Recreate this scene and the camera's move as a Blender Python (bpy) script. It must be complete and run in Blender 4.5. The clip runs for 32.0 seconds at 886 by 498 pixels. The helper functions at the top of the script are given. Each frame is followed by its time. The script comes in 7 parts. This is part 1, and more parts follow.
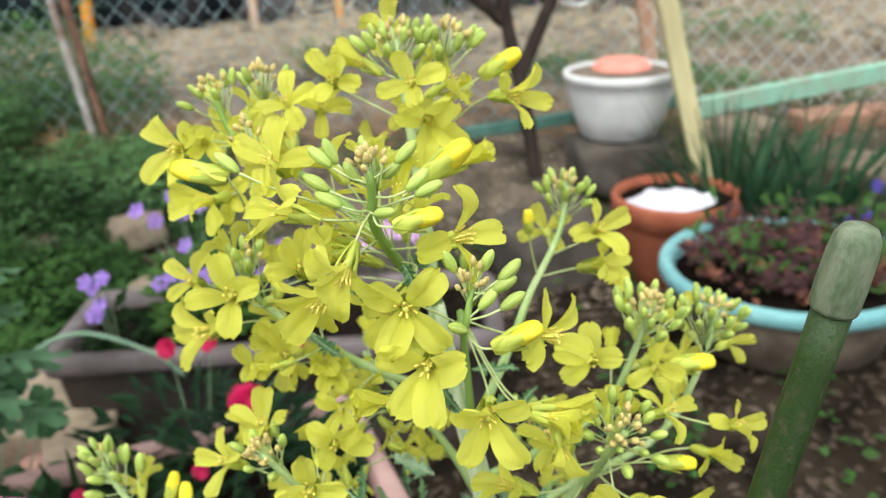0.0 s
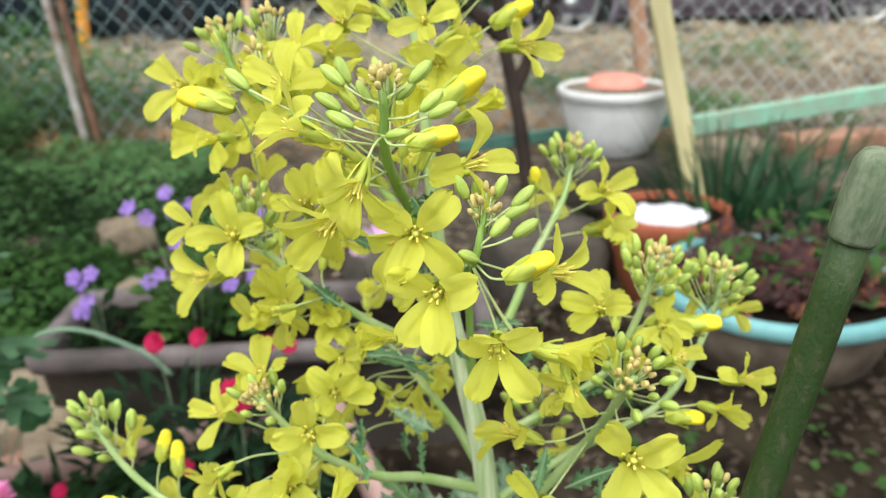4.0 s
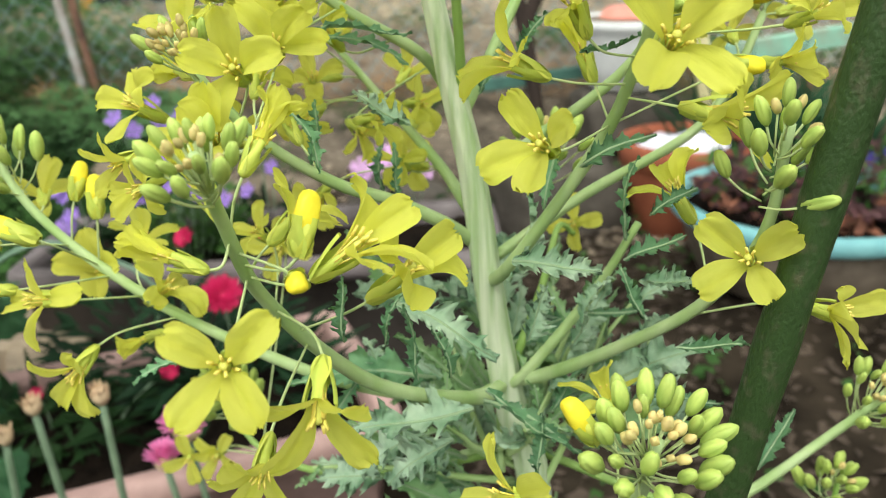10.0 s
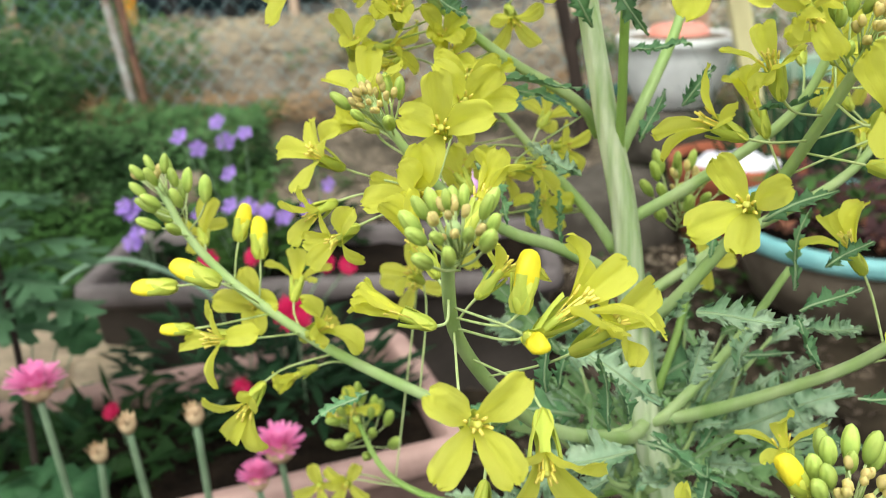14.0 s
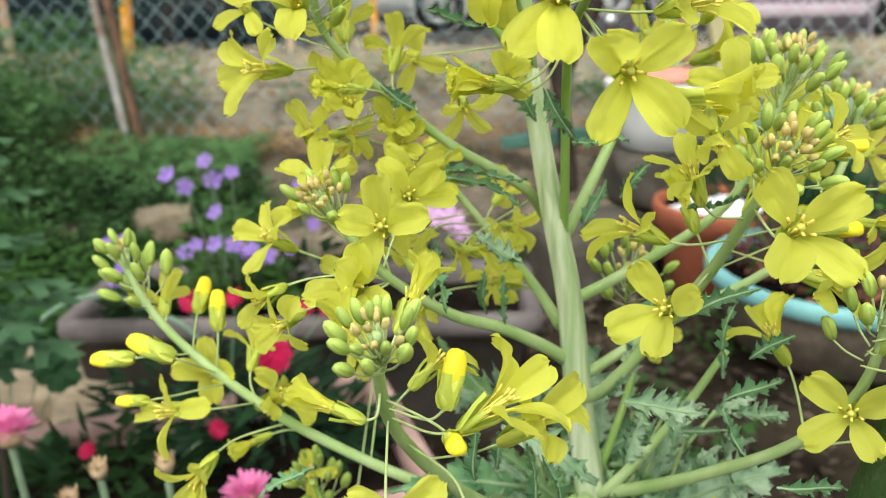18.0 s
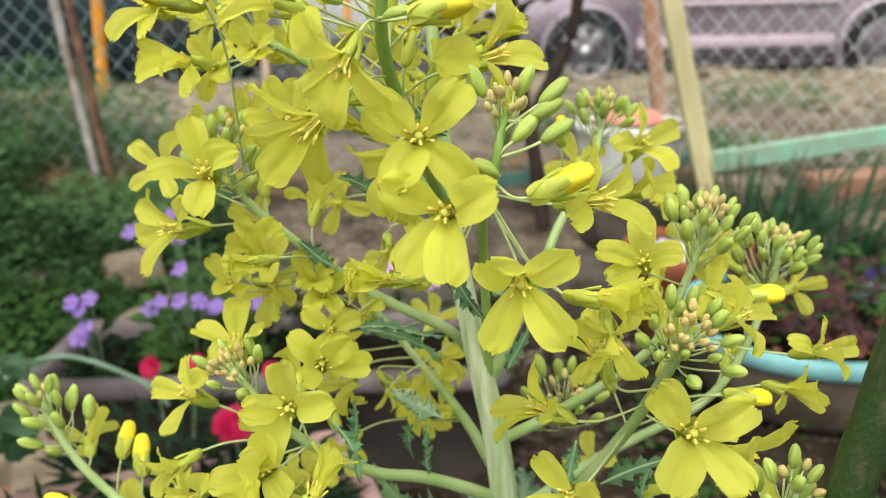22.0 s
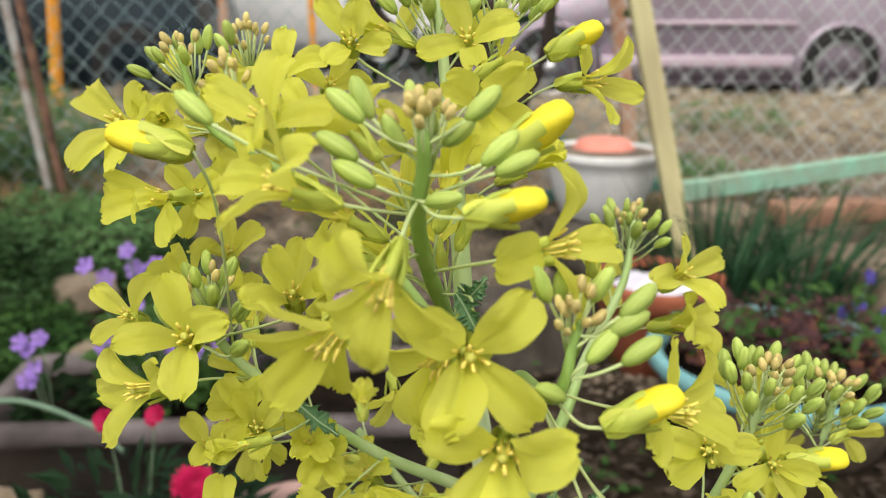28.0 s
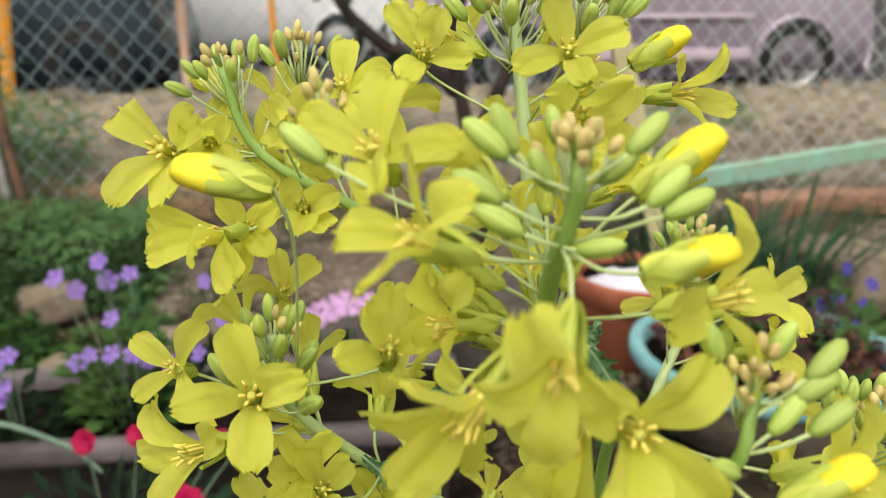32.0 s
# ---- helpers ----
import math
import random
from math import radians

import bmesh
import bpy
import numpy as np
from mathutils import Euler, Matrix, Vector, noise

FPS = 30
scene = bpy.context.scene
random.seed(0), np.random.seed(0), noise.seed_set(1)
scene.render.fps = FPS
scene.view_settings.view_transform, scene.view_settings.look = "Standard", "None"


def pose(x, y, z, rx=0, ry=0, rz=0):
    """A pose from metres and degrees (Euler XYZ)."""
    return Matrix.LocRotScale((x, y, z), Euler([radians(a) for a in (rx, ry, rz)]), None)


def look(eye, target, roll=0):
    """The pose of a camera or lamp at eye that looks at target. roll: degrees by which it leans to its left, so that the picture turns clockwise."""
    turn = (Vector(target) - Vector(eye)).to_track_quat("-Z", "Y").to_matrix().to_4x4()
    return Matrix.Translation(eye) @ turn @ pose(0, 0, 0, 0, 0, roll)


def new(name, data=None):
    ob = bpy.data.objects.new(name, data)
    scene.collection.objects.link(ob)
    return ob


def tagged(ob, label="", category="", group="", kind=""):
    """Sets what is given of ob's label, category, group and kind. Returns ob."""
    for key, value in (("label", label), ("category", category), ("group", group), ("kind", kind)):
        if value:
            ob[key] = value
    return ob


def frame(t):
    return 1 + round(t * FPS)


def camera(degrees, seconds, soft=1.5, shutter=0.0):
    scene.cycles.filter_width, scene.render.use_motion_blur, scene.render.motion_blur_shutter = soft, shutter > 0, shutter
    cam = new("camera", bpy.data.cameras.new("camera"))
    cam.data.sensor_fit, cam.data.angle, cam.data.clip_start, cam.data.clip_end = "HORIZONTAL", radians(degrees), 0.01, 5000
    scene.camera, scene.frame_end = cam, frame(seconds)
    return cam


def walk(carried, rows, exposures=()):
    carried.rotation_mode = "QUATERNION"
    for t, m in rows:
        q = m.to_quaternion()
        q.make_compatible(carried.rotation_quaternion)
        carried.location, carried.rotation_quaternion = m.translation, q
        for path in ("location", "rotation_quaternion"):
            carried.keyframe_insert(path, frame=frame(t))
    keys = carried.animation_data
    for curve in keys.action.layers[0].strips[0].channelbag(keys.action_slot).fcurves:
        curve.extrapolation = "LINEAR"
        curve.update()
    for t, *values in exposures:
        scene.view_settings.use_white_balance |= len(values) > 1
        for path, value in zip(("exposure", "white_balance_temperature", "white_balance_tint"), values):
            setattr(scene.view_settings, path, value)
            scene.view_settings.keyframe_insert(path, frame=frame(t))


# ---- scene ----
cam = camera(57.3, 32.0, soft=1.0)
METRES, EYE, TILT, LEAN, TURN = 0.6, 0.85, -22.5, 3.0, 0.0
ROWS = [
    (0.0, 0.0, 0.0, 0.0, 0.0, 0.0, -0.0),
    (0.5, -0.0413, -0.0092, 0.001, 0.09, -0.02, -0.49),
    (1.0, -0.0521, -0.0068, 0.0027, 0.45, 0.08, -0.67),
    (1.5, -0.0687, -0.0157, 0.0007, 0.56, 0.96, -1.42),
    (2.0, -0.0734, -0.026, 0.008, 0.51, 1.93, -1.75),
    (2.5, -0.0547, -0.0187, 0.0011, 0.23, 2.11, -1.42),
    (3.0, -0.0241, -0.0048, -0.0131, -0.31, 1.9, -1.15),
    (3.5, -0.0142, 0.0064, -0.0327, -0.82, 1.64, -1.25),
    (5.5, 0.0109, 0.0083, -0.0845, -0.65, 1.85, -1.63),
    (6.0, 0.0218, 0.0223, -0.1017, -0.67, 1.7, -1.53),
    (6.5, 0.0241, 0.0297, -0.1144, -0.73, 1.57, -1.59),
    (7.0, 0.0391, 0.0373, -0.1402, -0.8, 1.45, -1.89),
    (7.5, 0.0373, 0.0433, -0.1656, -0.91, 1.08, -2.4),
    (8.0, 0.0355, 0.0718, -0.1994, -0.93, 1.04, -2.41),
    (8.5, 0.0314, 0.0953, -0.2136, -0.68, 0.82, -1.95),
    (9.0, 0.0272, 0.1134, -0.2222, -0.44, 0.75, -1.69),
    (9.5, 0.0233, 0.1294, -0.2287, -0.29, 0.74, -1.2),
    (10.0, 0.0125, 0.1329, -0.22, 0.11, 0.75, -0.85),
    (10.5, -0.0095, 0.1405, -0.2211, 0.62, 0.79, -0.66),
    (11.0, -0.021, 0.1368, -0.2181, 1.08, 0.83, -0.55),
    (11.5, -0.0205, 0.1431, -0.2195, 1.31, 0.92, -0.61),
    (12.0, -0.034, 0.1403, -0.221, 1.29, 0.97, -0.81),
    (12.5, -0.0518, 0.1368, -0.2219, 1.53, 1.0, -0.95),
    (13.0, -0.0519, 0.1331, -0.2127, 1.73, 1.14, -0.99),
    (13.5, -0.0563, 0.1276, -0.2089, 1.91, 1.4, -1.16),
    (14.0, -0.0633, 0.1179, -0.2032, 1.91, 1.49, -1.4),
    (14.5, -0.063, 0.1179, -0.2054, 1.97, 1.53, -1.4),
    (16.5, -0.0547, 0.1108, -0.1945, 1.73, 2.1, -1.52),
    (17.0, -0.0532, 0.106, -0.1923, 1.57, 2.53, -2.14),
    (17.5, -0.0557, 0.0954, -0.1783, 1.51, 3.12, -2.39),
    (18.0, -0.0379, 0.0979, -0.1739, 1.39, 3.59, -2.47),
    (18.5, -0.0355, 0.099, -0.1781, 1.11, 3.77, -2.56),
    (19.0, -0.0344, 0.0954, -0.1745, 0.9, 3.82, -2.62),
    (19.5, -0.0347, 0.0909, -0.171, 0.87, 3.88, -2.64),
    (20.0, -0.0396, 0.086, -0.1634, 0.88, 4.12, -2.89),
    (20.5, -0.0328, 0.0841, -0.1561, 0.65, 4.43, -2.94),
    (21.0, -0.0284, 0.0852, -0.1367, 0.4, 4.74, -2.51),
    (21.5, -0.0184, 0.0889, -0.1104, 0.23, 5.07, -2.17),
    (22.0, -0.0063, 0.0929, -0.1, 0.12, 5.3, -1.84),
    (22.5, -0.0038, 0.0883, -0.0892, 0.01, 5.47, -1.86),
    (23.0, -0.023, 0.0838, -0.0857, 0.02, 5.73, -2.3),
    (23.5, -0.0331, 0.0879, -0.0801, 0.12, 5.82, -2.46),
    (24.0, -0.0292, 0.0919, -0.0676, -0.06, 5.82, -2.34),
    (24.5, -0.036, 0.102, -0.0643, -0.3, 5.89, -2.27),
    (25.0, -0.0327, 0.1085, -0.0552, -0.41, 6.0, -2.11),
    (25.5, -0.0255, 0.1203, -0.0488, -0.75, 6.04, -2.07),
    (26.0, -0.0127, 0.1319, -0.04, -1.48, 6.02, -2.22),
    (26.5, -0.0234, 0.1313, -0.0336, -2.15, 6.09, -2.41),
    (28.5, -0.039, 0.1635, -0.0171, -2.87, 5.7, -2.26),
    (29.0, -0.0371, 0.1758, -0.0203, -2.8, 5.49, -2.15),
    (29.5, -0.0459, 0.1678, -0.0101, -2.78, 5.47, -2.35),
    (30.0, -0.0654, 0.1592, -0.0102, -2.62, 5.63, -2.71),
    (30.5, -0.0689, 0.148, -0.0023, -2.5, 5.73, -2.71),
    (31.0, -0.0654, 0.1583, -0.0072, -2.82, 5.79, -2.48),
    (31.5, -0.0798, 0.1705, -0.0057, -3.75, 5.67, -1.75),
    (32.0, -0.0875, 0.1917, -0.0037, -5.37, 5.67, -0.81),
]
EXPOSURES = [(0.0, 0.68, 6450, 7), (10.0, 0.70, 6650, 2), (17.0, 0.69, 6700, 1), (20.0, 0.64, 6800, 4), (24.0, 0.48, 6850, 8), (32.0, 0.38, 7000, 10)]
walk(cam, [(t, pose(0, 0, EYE, TILT, LEAN, TURN) @ pose(METRES * x, METRES * y, METRES * z, 90 + pitch, roll, yaw)) for t, x, y, z, yaw, pitch, roll in ROWS], EXPOSURES)
cam.data.dof.use_dof = True
cam.data.dof.focus_distance = 0.205
cam.data.dof.aperture_fstop = 18.0

# ---- light: a bright overcast day ----
world = bpy.data.worlds.new("overcast_sky")
scene.world = world
world.use_nodes = True
wn = world.node_tree.nodes
sky = wn.new("ShaderNodeTexSky")
sky.sky_type = "NISHITA"
sky.sun_disc = False
sky.sun_elevation, sky.sun_rotation = radians(58), radians(200)
sky.air_density, sky.dust_density = 1.0, 4.0
wn["Background"].inputs["Strength"].default_value = 0.168
haze = wn.new("ShaderNodeHueSaturation")
haze.inputs["Saturation"].default_value = 0.12
world.node_tree.links.new(sky.outputs["Color"], haze.inputs["Color"])
world.node_tree.links.new(haze.outputs["Color"], wn["Background"].inputs["Color"])
sun = new("sun", bpy.data.lights.new("sun", "SUN"))
sun.data.energy, sun.data.angle, sun.data.color = 1.08, radians(50), (1.0, 0.985, 0.93)
sun.matrix_world = look((0.6, -1.6, 3.2), (0.0, 0.0, 0.0))


# ---- materials ----
def mat(name, col, col2=None, rough=0.6, scale=60.0, bump=0.0, bscale=None, metal=0.0, thin=0.0, vary=0.0,
        stretch=(1, 1, 1), low=0.35, high=0.65, fine=0.0, coords="Object", spec=0.25):
    """A surface with two scales of colour variation, relief, and for thin leaves some light shining through."""
    m = bpy.data.materials.new(name)
    m.use_nodes = True
    n, l = m.node_tree.nodes, m.node_tree.links
    b = n["Principled BSDF"]
    b.inputs["Roughness"].default_value = rough
    b.inputs["Metallic"].default_value = metal
    b.inputs["Specular IOR Level"].default_value = spec
    col2 = col2 or tuple(c * 0.75 for c in col)
    tc, mp = n.new("ShaderNodeTexCoord"), n.new("ShaderNodeMapping")
    mp.inputs["Scale"].default_value = stretch
    l.new(tc.outputs[coords], mp.inputs["Vector"])
    nz = n.new("ShaderNodeTexNoise")
    nz.inputs["Scale"].default_value, nz.inputs["Detail"].default_value = scale, 5.0
    l.new(mp.outputs["Vector"], nz.inputs["Vector"])
    ramp = n.new("ShaderNodeValToRGB")
    ramp.color_ramp.elements[0].position, ramp.color_ramp.elements[1].position = low, high
    ramp.color_ramp.elements[0].color, ramp.color_ramp.elements[1].color = (*col2, 1), (*col, 1)
    l.new(nz.outputs["Fac"], ramp.inputs["Fac"])
    out = ramp.outputs["Color"]
    fi = n.new("ShaderNodeTexNoise")
    fi.inputs["Scale"].default_value, fi.inputs["Detail"].default_value = (bscale or scale * 6), 4.0
    l.new(mp.outputs["Vector"], fi.inputs["Vector"])
    if fine:
        mr = n.new("ShaderNodeMapRange")
        mr.inputs["To Min"].default_value, mr.inputs["To Max"].default_value = 1 - fine, 1 + fine
        l.new(fi.outputs["Fac"], mr.inputs["Value"])
        hs = n.new("ShaderNodeHueSaturation")
        l.new(mr.outputs["Result"], hs.inputs["Value"])
        l.new(out, hs.inputs["Color"])
        out = hs.outputs["Color"]
    if vary:
        oi, mr2, hs2 = n.new("ShaderNodeObjectInfo"), n.new("ShaderNodeMapRange"), n.new("ShaderNodeHueSaturation")
        mr2.inputs["To Min"].default_value, mr2.inputs["To Max"].default_value = 1 - vary, 1 + vary
        l.new(oi.outputs["Random"], mr2.inputs["Value"])
        l.new(mr2.outputs["Result"], hs2.inputs["Value"])
        l.new(out, hs2.inputs["Color"])
        out = hs2.outputs["Color"]
    l.new(out, b.inputs["Base Color"])
    if bump:
        bp = n.new("ShaderNodeBump")
        bp.inputs["Strength"].default_value, bp.inputs["Distance"].default_value = 0.7, bump
        l.new(fi.outputs["Fac"], bp.inputs["Height"])
        l.new(bp.outputs["Normal"], b.inputs["Normal"])
    if thin:
        tr, mx = n.new("ShaderNodeBsdfTranslucent"), n.new("ShaderNodeMixShader")
        l.new(out, tr.inputs["Color"])
        mx.inputs["Fac"].default_value = thin
        l.new(b.outputs["BSDF"], mx.inputs[1])
        l.new(tr.outputs["BSDF"], mx.inputs[2])
        l.new(mx.outputs["Shader"], n["Material Output"].inputs["Surface"])
    return m


PETAL = mat("petal_yellow", (0.82, 0.82, 0.16), (0.785, 0.785, 0.125), 0.65, 120, 0.0006, 900, thin=0.62, vary=0.10, stretch=(0.22, 1.6, 1), spec=0.12)
PETAL_BUD = mat("bud_petal_yellow", (0.90, 0.79, 0.06), (0.86, 0.72, 0.04), 0.5, 200, 0.0004, 900, thin=0.15, vary=0.05, spec=0.25)
SEPAL = mat("sepal_green_yellow", (0.66, 0.68, 0.13), (0.47, 0.56, 0.10), 0.45, 150, 0.0003, 900, thin=0.22, vary=0.12, stretch=(1, 1, 0.2))
BUD = mat("bud_green", (0.51, 0.61, 0.155), (0.29, 0.43, 0.092), 0.42, 230, 0.0002, 900, thin=0.14, vary=0.16, stretch=(1, 1, 0.55), low=0.3, high=0.62)
BUD_TAN = mat("young_bud_tan", (0.70, 0.52, 0.23), (0.56, 0.50, 0.19), 0.5, 300, 0.0002, 900, thin=0.12, vary=0.2)
STALK = mat("flower_stalk", (0.54, 0.63, 0.31), (0.43, 0.54, 0.22), 0.45, 200, thin=0.1, vary=0.08)
STEM = mat("stem_glaucous_green", (0.62, 0.68, 0.50), (0.36, 0.49, 0.24), 0.45, 260, 0.0004, 700, stretch=(1, 1, 0.025), fine=0.10, low=0.36, high=0.60)
TWIG = mat("flower_stem_green", (0.30, 0.44, 0.13), (0.21, 0.35, 0.08), 0.45, 90, 0.0003, 400, stretch=(1, 1, 0.15), fine=0.06)
KALE = mat("kale_leaf_blue_green", (0.18, 0.34, 0.175), (0.09, 0.215, 0.10), 0.45, 90, 0.0006, 260, thin=0.32, vary=0.25)
KALE_PALE = mat("kale_leaf_pale", (0.50, 0.64, 0.47), (0.19, 0.35, 0.20), 0.5, 80, 0.0008, 240, thin=0.3, vary=0.12)
KALE_SHOOT = mat("shoot_leaf_light_green", (0.30, 0.46, 0.22), (0.17, 0.33, 0.13), 0.5, 90, 0.0006, 260, thin=0.35, vary=0.2)
BRANCH = mat("branch_green", (0.44, 0.55, 0.28), (0.30, 0.44, 0.16), 0.45, 70, 0.0003, 320, stretch=(1, 1, 0.1), fine=0.06)
RIB = mat("leaf_rib_pale", (0.34, 0.46, 0.28), None, 0.5, 90)
STAMEN = mat("stamen_yellow", (0.82, 0.72, 0.18), (0.74, 0.58, 0.12), 0.6, 400)
STIGMA = mat("stigma_green", (0.66, 0.66, 0.14), None, 0.5, 400)
STAKE = mat("stake_green_plastic", (0.032, 0.062, 0.019), (0.088, 0.086, 0.052), 0.45, 300, 0.0008, 900, fine=0.35, low=0.22, high=0.46, stretch=(1, 1, 0.6))
STAKE_CAP = mat("stake_cap_dusty_green", (0.19, 0.225, 0.15), (0.09, 0.13, 0.07), 0.7, 260, 0.0010, 900, fine=0.3, stretch=(1, 1, 0.4))


# ---- building helpers ----
WORLD = {}


def link(name, data, parent=None, w=None, label=""):
    """An object at the world pose w, under a thing or a part."""
    ob = new(name, data)
    w = w if w is not None else (WORLD[parent] if parent else Matrix())
    ob.parent = parent
    ob.matrix_basis = WORLD[parent].inverted() @ w if parent else w
    WORLD[ob] = w
    return tagged(ob, label) if label else ob


def thing(name, at, label, category, group="", kind=""):
    return tagged(link(name, None, None, Matrix.Translation(at)), label, category, group, kind)


def mesh(name, verts, faces, material, smooth=True):
    me = bpy.data.meshes.new(name)
    me.from_pydata([tuple(v) for v in verts], [], faces)
    for m in material if isinstance(material, (list, tuple)) else [material]:
        me.materials.append(m)
    if smooth:
        me.polygons.foreach_set("use_smooth", [True] * len(me.polygons))
    return me


def from_bm(name, bm, material, smooth=True):
    me = bpy.data.meshes.new(name)
    bm.to_mesh(me)
    bm.free()
    for m in material if isinstance(material, (list, tuple)) else [material]:
        me.materials.append(m)
    if smooth:
        me.polygons.foreach_set("use_smooth", [True] * len(me.polygons))
    return me


def part(name, bm, material, parent, label="", w=None, smooth=True):
    return link(name, from_bm(name, bm, material, smooth), parent, w, label)


def spline(points, steps=6):
    """Points of a smooth line through the given ones."""
    p = [Vector(q) for q in points]
    p = [2 * p[0] - p[1]] + p + [2 * p[-1] - p[-2]]
    out = []
    for i in range(1, len(p) - 2):
        a, b, c, d = p[i - 1:i + 3]
        for s in range(steps):
            u = s / steps
            out.append(0.5 * (2 * b + (c - a) * u + (2 * a - 5 * b + 4 * c - d) * u * u + (3 * b - a - 3 * c + d) * u ** 3))
    return out + [p[-2]]


def tube(points, r0, r1=None, sides=8, wobble=0.0, ribs=0):
    """Vertices and faces of a round stalk along the points, tapering from r0 to r1."""
    r1 = r0 if r1 is None else r1
    pts = [Vector(q) for q in points]
    verts, faces, up = [], [], Vector((0.31, 0.17, 0.93))
    for i, q in enumerate(pts):
        d = (pts[min(i + 1, len(pts) - 1)] - pts[max(i - 1, 0)]).normalized()
        a = d.cross(up)
        a = a.normalized() if a.length > 1e-4 else d.orthogonal().normalized()
        b, r = d.cross(a), r0 + (r1 - r0) * i / (len(pts) - 1)
        if wobble:
            r *= 1 + wobble * noise.noise(q * 60)
        verts += [q + r * (1 + (0.06 * math.cos(ribs * t) if ribs else 0)) * (math.cos(t) * a + math.sin(t) * b) for t in (2 * math.pi * k / sides for k in range(sides))]
    for i in range(len(pts) - 1):
        for k in range(sides):
            j = (k + 1) % sides
            faces.append((i * sides + k, i * sides + j, (i + 1) * sides + j, (i + 1) * sides + k))
    faces += [tuple(range(sides))[::-1], tuple(range((len(pts) - 1) * sides, len(pts) * sides))]
    return verts, faces


def lathe(profile, sides=32, lobes=0, depth=0.0):
    """Vertices and faces of a turned body; profile: (radius, height) from bottom to top. lobes: ribs round it."""
    verts, faces = [], []
    for r, z in profile:
        for k in range(sides):
            t = 2 * math.pi * k / sides
            q = r * (1 + depth * math.cos(lobes * t)) if lobes else r
            verts.append((q * math.cos(t), q * math.sin(t), z))
    for i in range(len(profile) - 1):
        for k in range(sides):
            j = (k + 1) % sides
            faces.append((i * sides + k, i * sides + j, (i + 1) * sides + j, (i + 1) * sides + k))
    faces += [tuple(range(sides))[::-1], tuple(range((len(profile) - 1) * sides, len(profile) * sides))]
    return verts, faces


def aim(at, way, side=None, size=1.0):
    """A pose at a place whose z axis points along way, turned so that x leans to side."""
    z = Vector(way).normalized()
    x = Vector(side) if side is not None else z.orthogonal()
    x = (x - z * x.dot(z))
    x = x.normalized() if x.length > 1e-6 else z.orthogonal().normalized()
    y = z.cross(x)
    m = Matrix((x, y, z)).transposed().to_4x4()
    return Matrix.Translation(at) @ m @ Matrix.Diagonal((size, size, size, 1))


def box(bm, size, at=(0, 0, 0), rot=None, bevel=0.0):
    m = Matrix.Translation(at) @ (rot.to_4x4() if rot else Matrix()) @ Matrix.Diagonal((*size, 1))
    made = bmesh.ops.create_cube(bm, size=1.0, matrix=m)["verts"]
    if bevel:
        edges = list({e for v in made for e in v.link_edges})
        bmesh.ops.bevel(bm, geom=edges, offset=bevel, segments=2, affect="EDGES", profile=0.6)
    return bm


# ---- the flowering plant: shapes used many times ----
def petal_mesh(k):
    """A spoon-shaped petal 14 mm long from its claw to its ragged tip along x, its face towards z."""
    rnd, n, m = random.Random(40 + k), 18, 12
    bend, cup, curl = rnd.uniform(-0.5, 0.5), rnd.uniform(0.05, 0.55), rnd.uniform(-0.9, 0.7)
    broad, fold, late_in = rnd.uniform(0.19, 0.25), rnd.uniform(-0.4, 0.4), rnd.uniform(0.20, 0.28)
    crease, rag, furrow = rnd.choice((0.0, 0.1, 0.2, 0.35)), rnd.uniform(0.7, 1.9), rnd.uniform(0.02, 0.07)
    roll = rnd.uniform(-0.35, 0.25)

    def height(u, v, w):
        late = max(0.0, u - 0.5) * 2
        z = 0.16 * math.sin(u * 2.3) * (1 + bend) + curl * max(0, u - 0.45) ** 2 - 0.12 * (1 - u) ** 3
        z += cup * w * (v * v) * (0.9 - 0.6 * u) + fold * w * v * u + roll * w * v * v * late * late
        z += 0.06 * noise.noise(Vector((u * 4, v * 2.2, k * 5.7))) * u + 0.042 * noise.noise(Vector((u * 9, v * 6, k * 2.9))) * late
        z += 0.035 * math.sin(v * 6 + k) * late * late * abs(v) + crease * w * abs(v) * math.sin(u * 3)
        return z - furrow * math.exp(-(v * 5) ** 2) * math.sin(u * 3.1)

    tip, verts, faces = height(1.0, 0.0, 0.1), [], []
    for i in range(n + 1):
        u = i / n
        w = 0.085 + 0.94 * broad * (1 / (1 + math.exp(-(u - late_in) * 8.5)))
        if u > 0.78:
            w *= max(0.0, 1 - ((u - 0.78) / 0.222) ** 2.4) ** 0.5 * 0.72 + 0.28
        for j in range(m + 1):
            v = 2 * j / m - 1
            late = max(0.0, u - 0.5) * 2
            edge = (0.05 * noise.noise(Vector((v * 3.5, k * 9.1, 1))) + 0.05 * rag * noise.noise(Vector((v * 8, k * 3.1, 7)))) * late * late
            side = 1 + 0.07 * rag * noise.noise(Vector((u * 7, k * 4.3, 2 if v > 0 else 9))) * abs(v) * late
            x = 0.05 + 0.95 * u + edge - 0.02 * math.exp(-(v * 4) ** 2) * late ** 4
            verts.append((0.014 * x, 0.014 * v * w * side, 0.014 * (height(u, v, w) - tip * u)))
    for i in range(n):
        for j in range(m):
            a = i * (m + 1) + j
            faces.append((a, a + m + 1, a + m + 2, a + 1))
    return mesh("petal", verts, faces, PETAL)


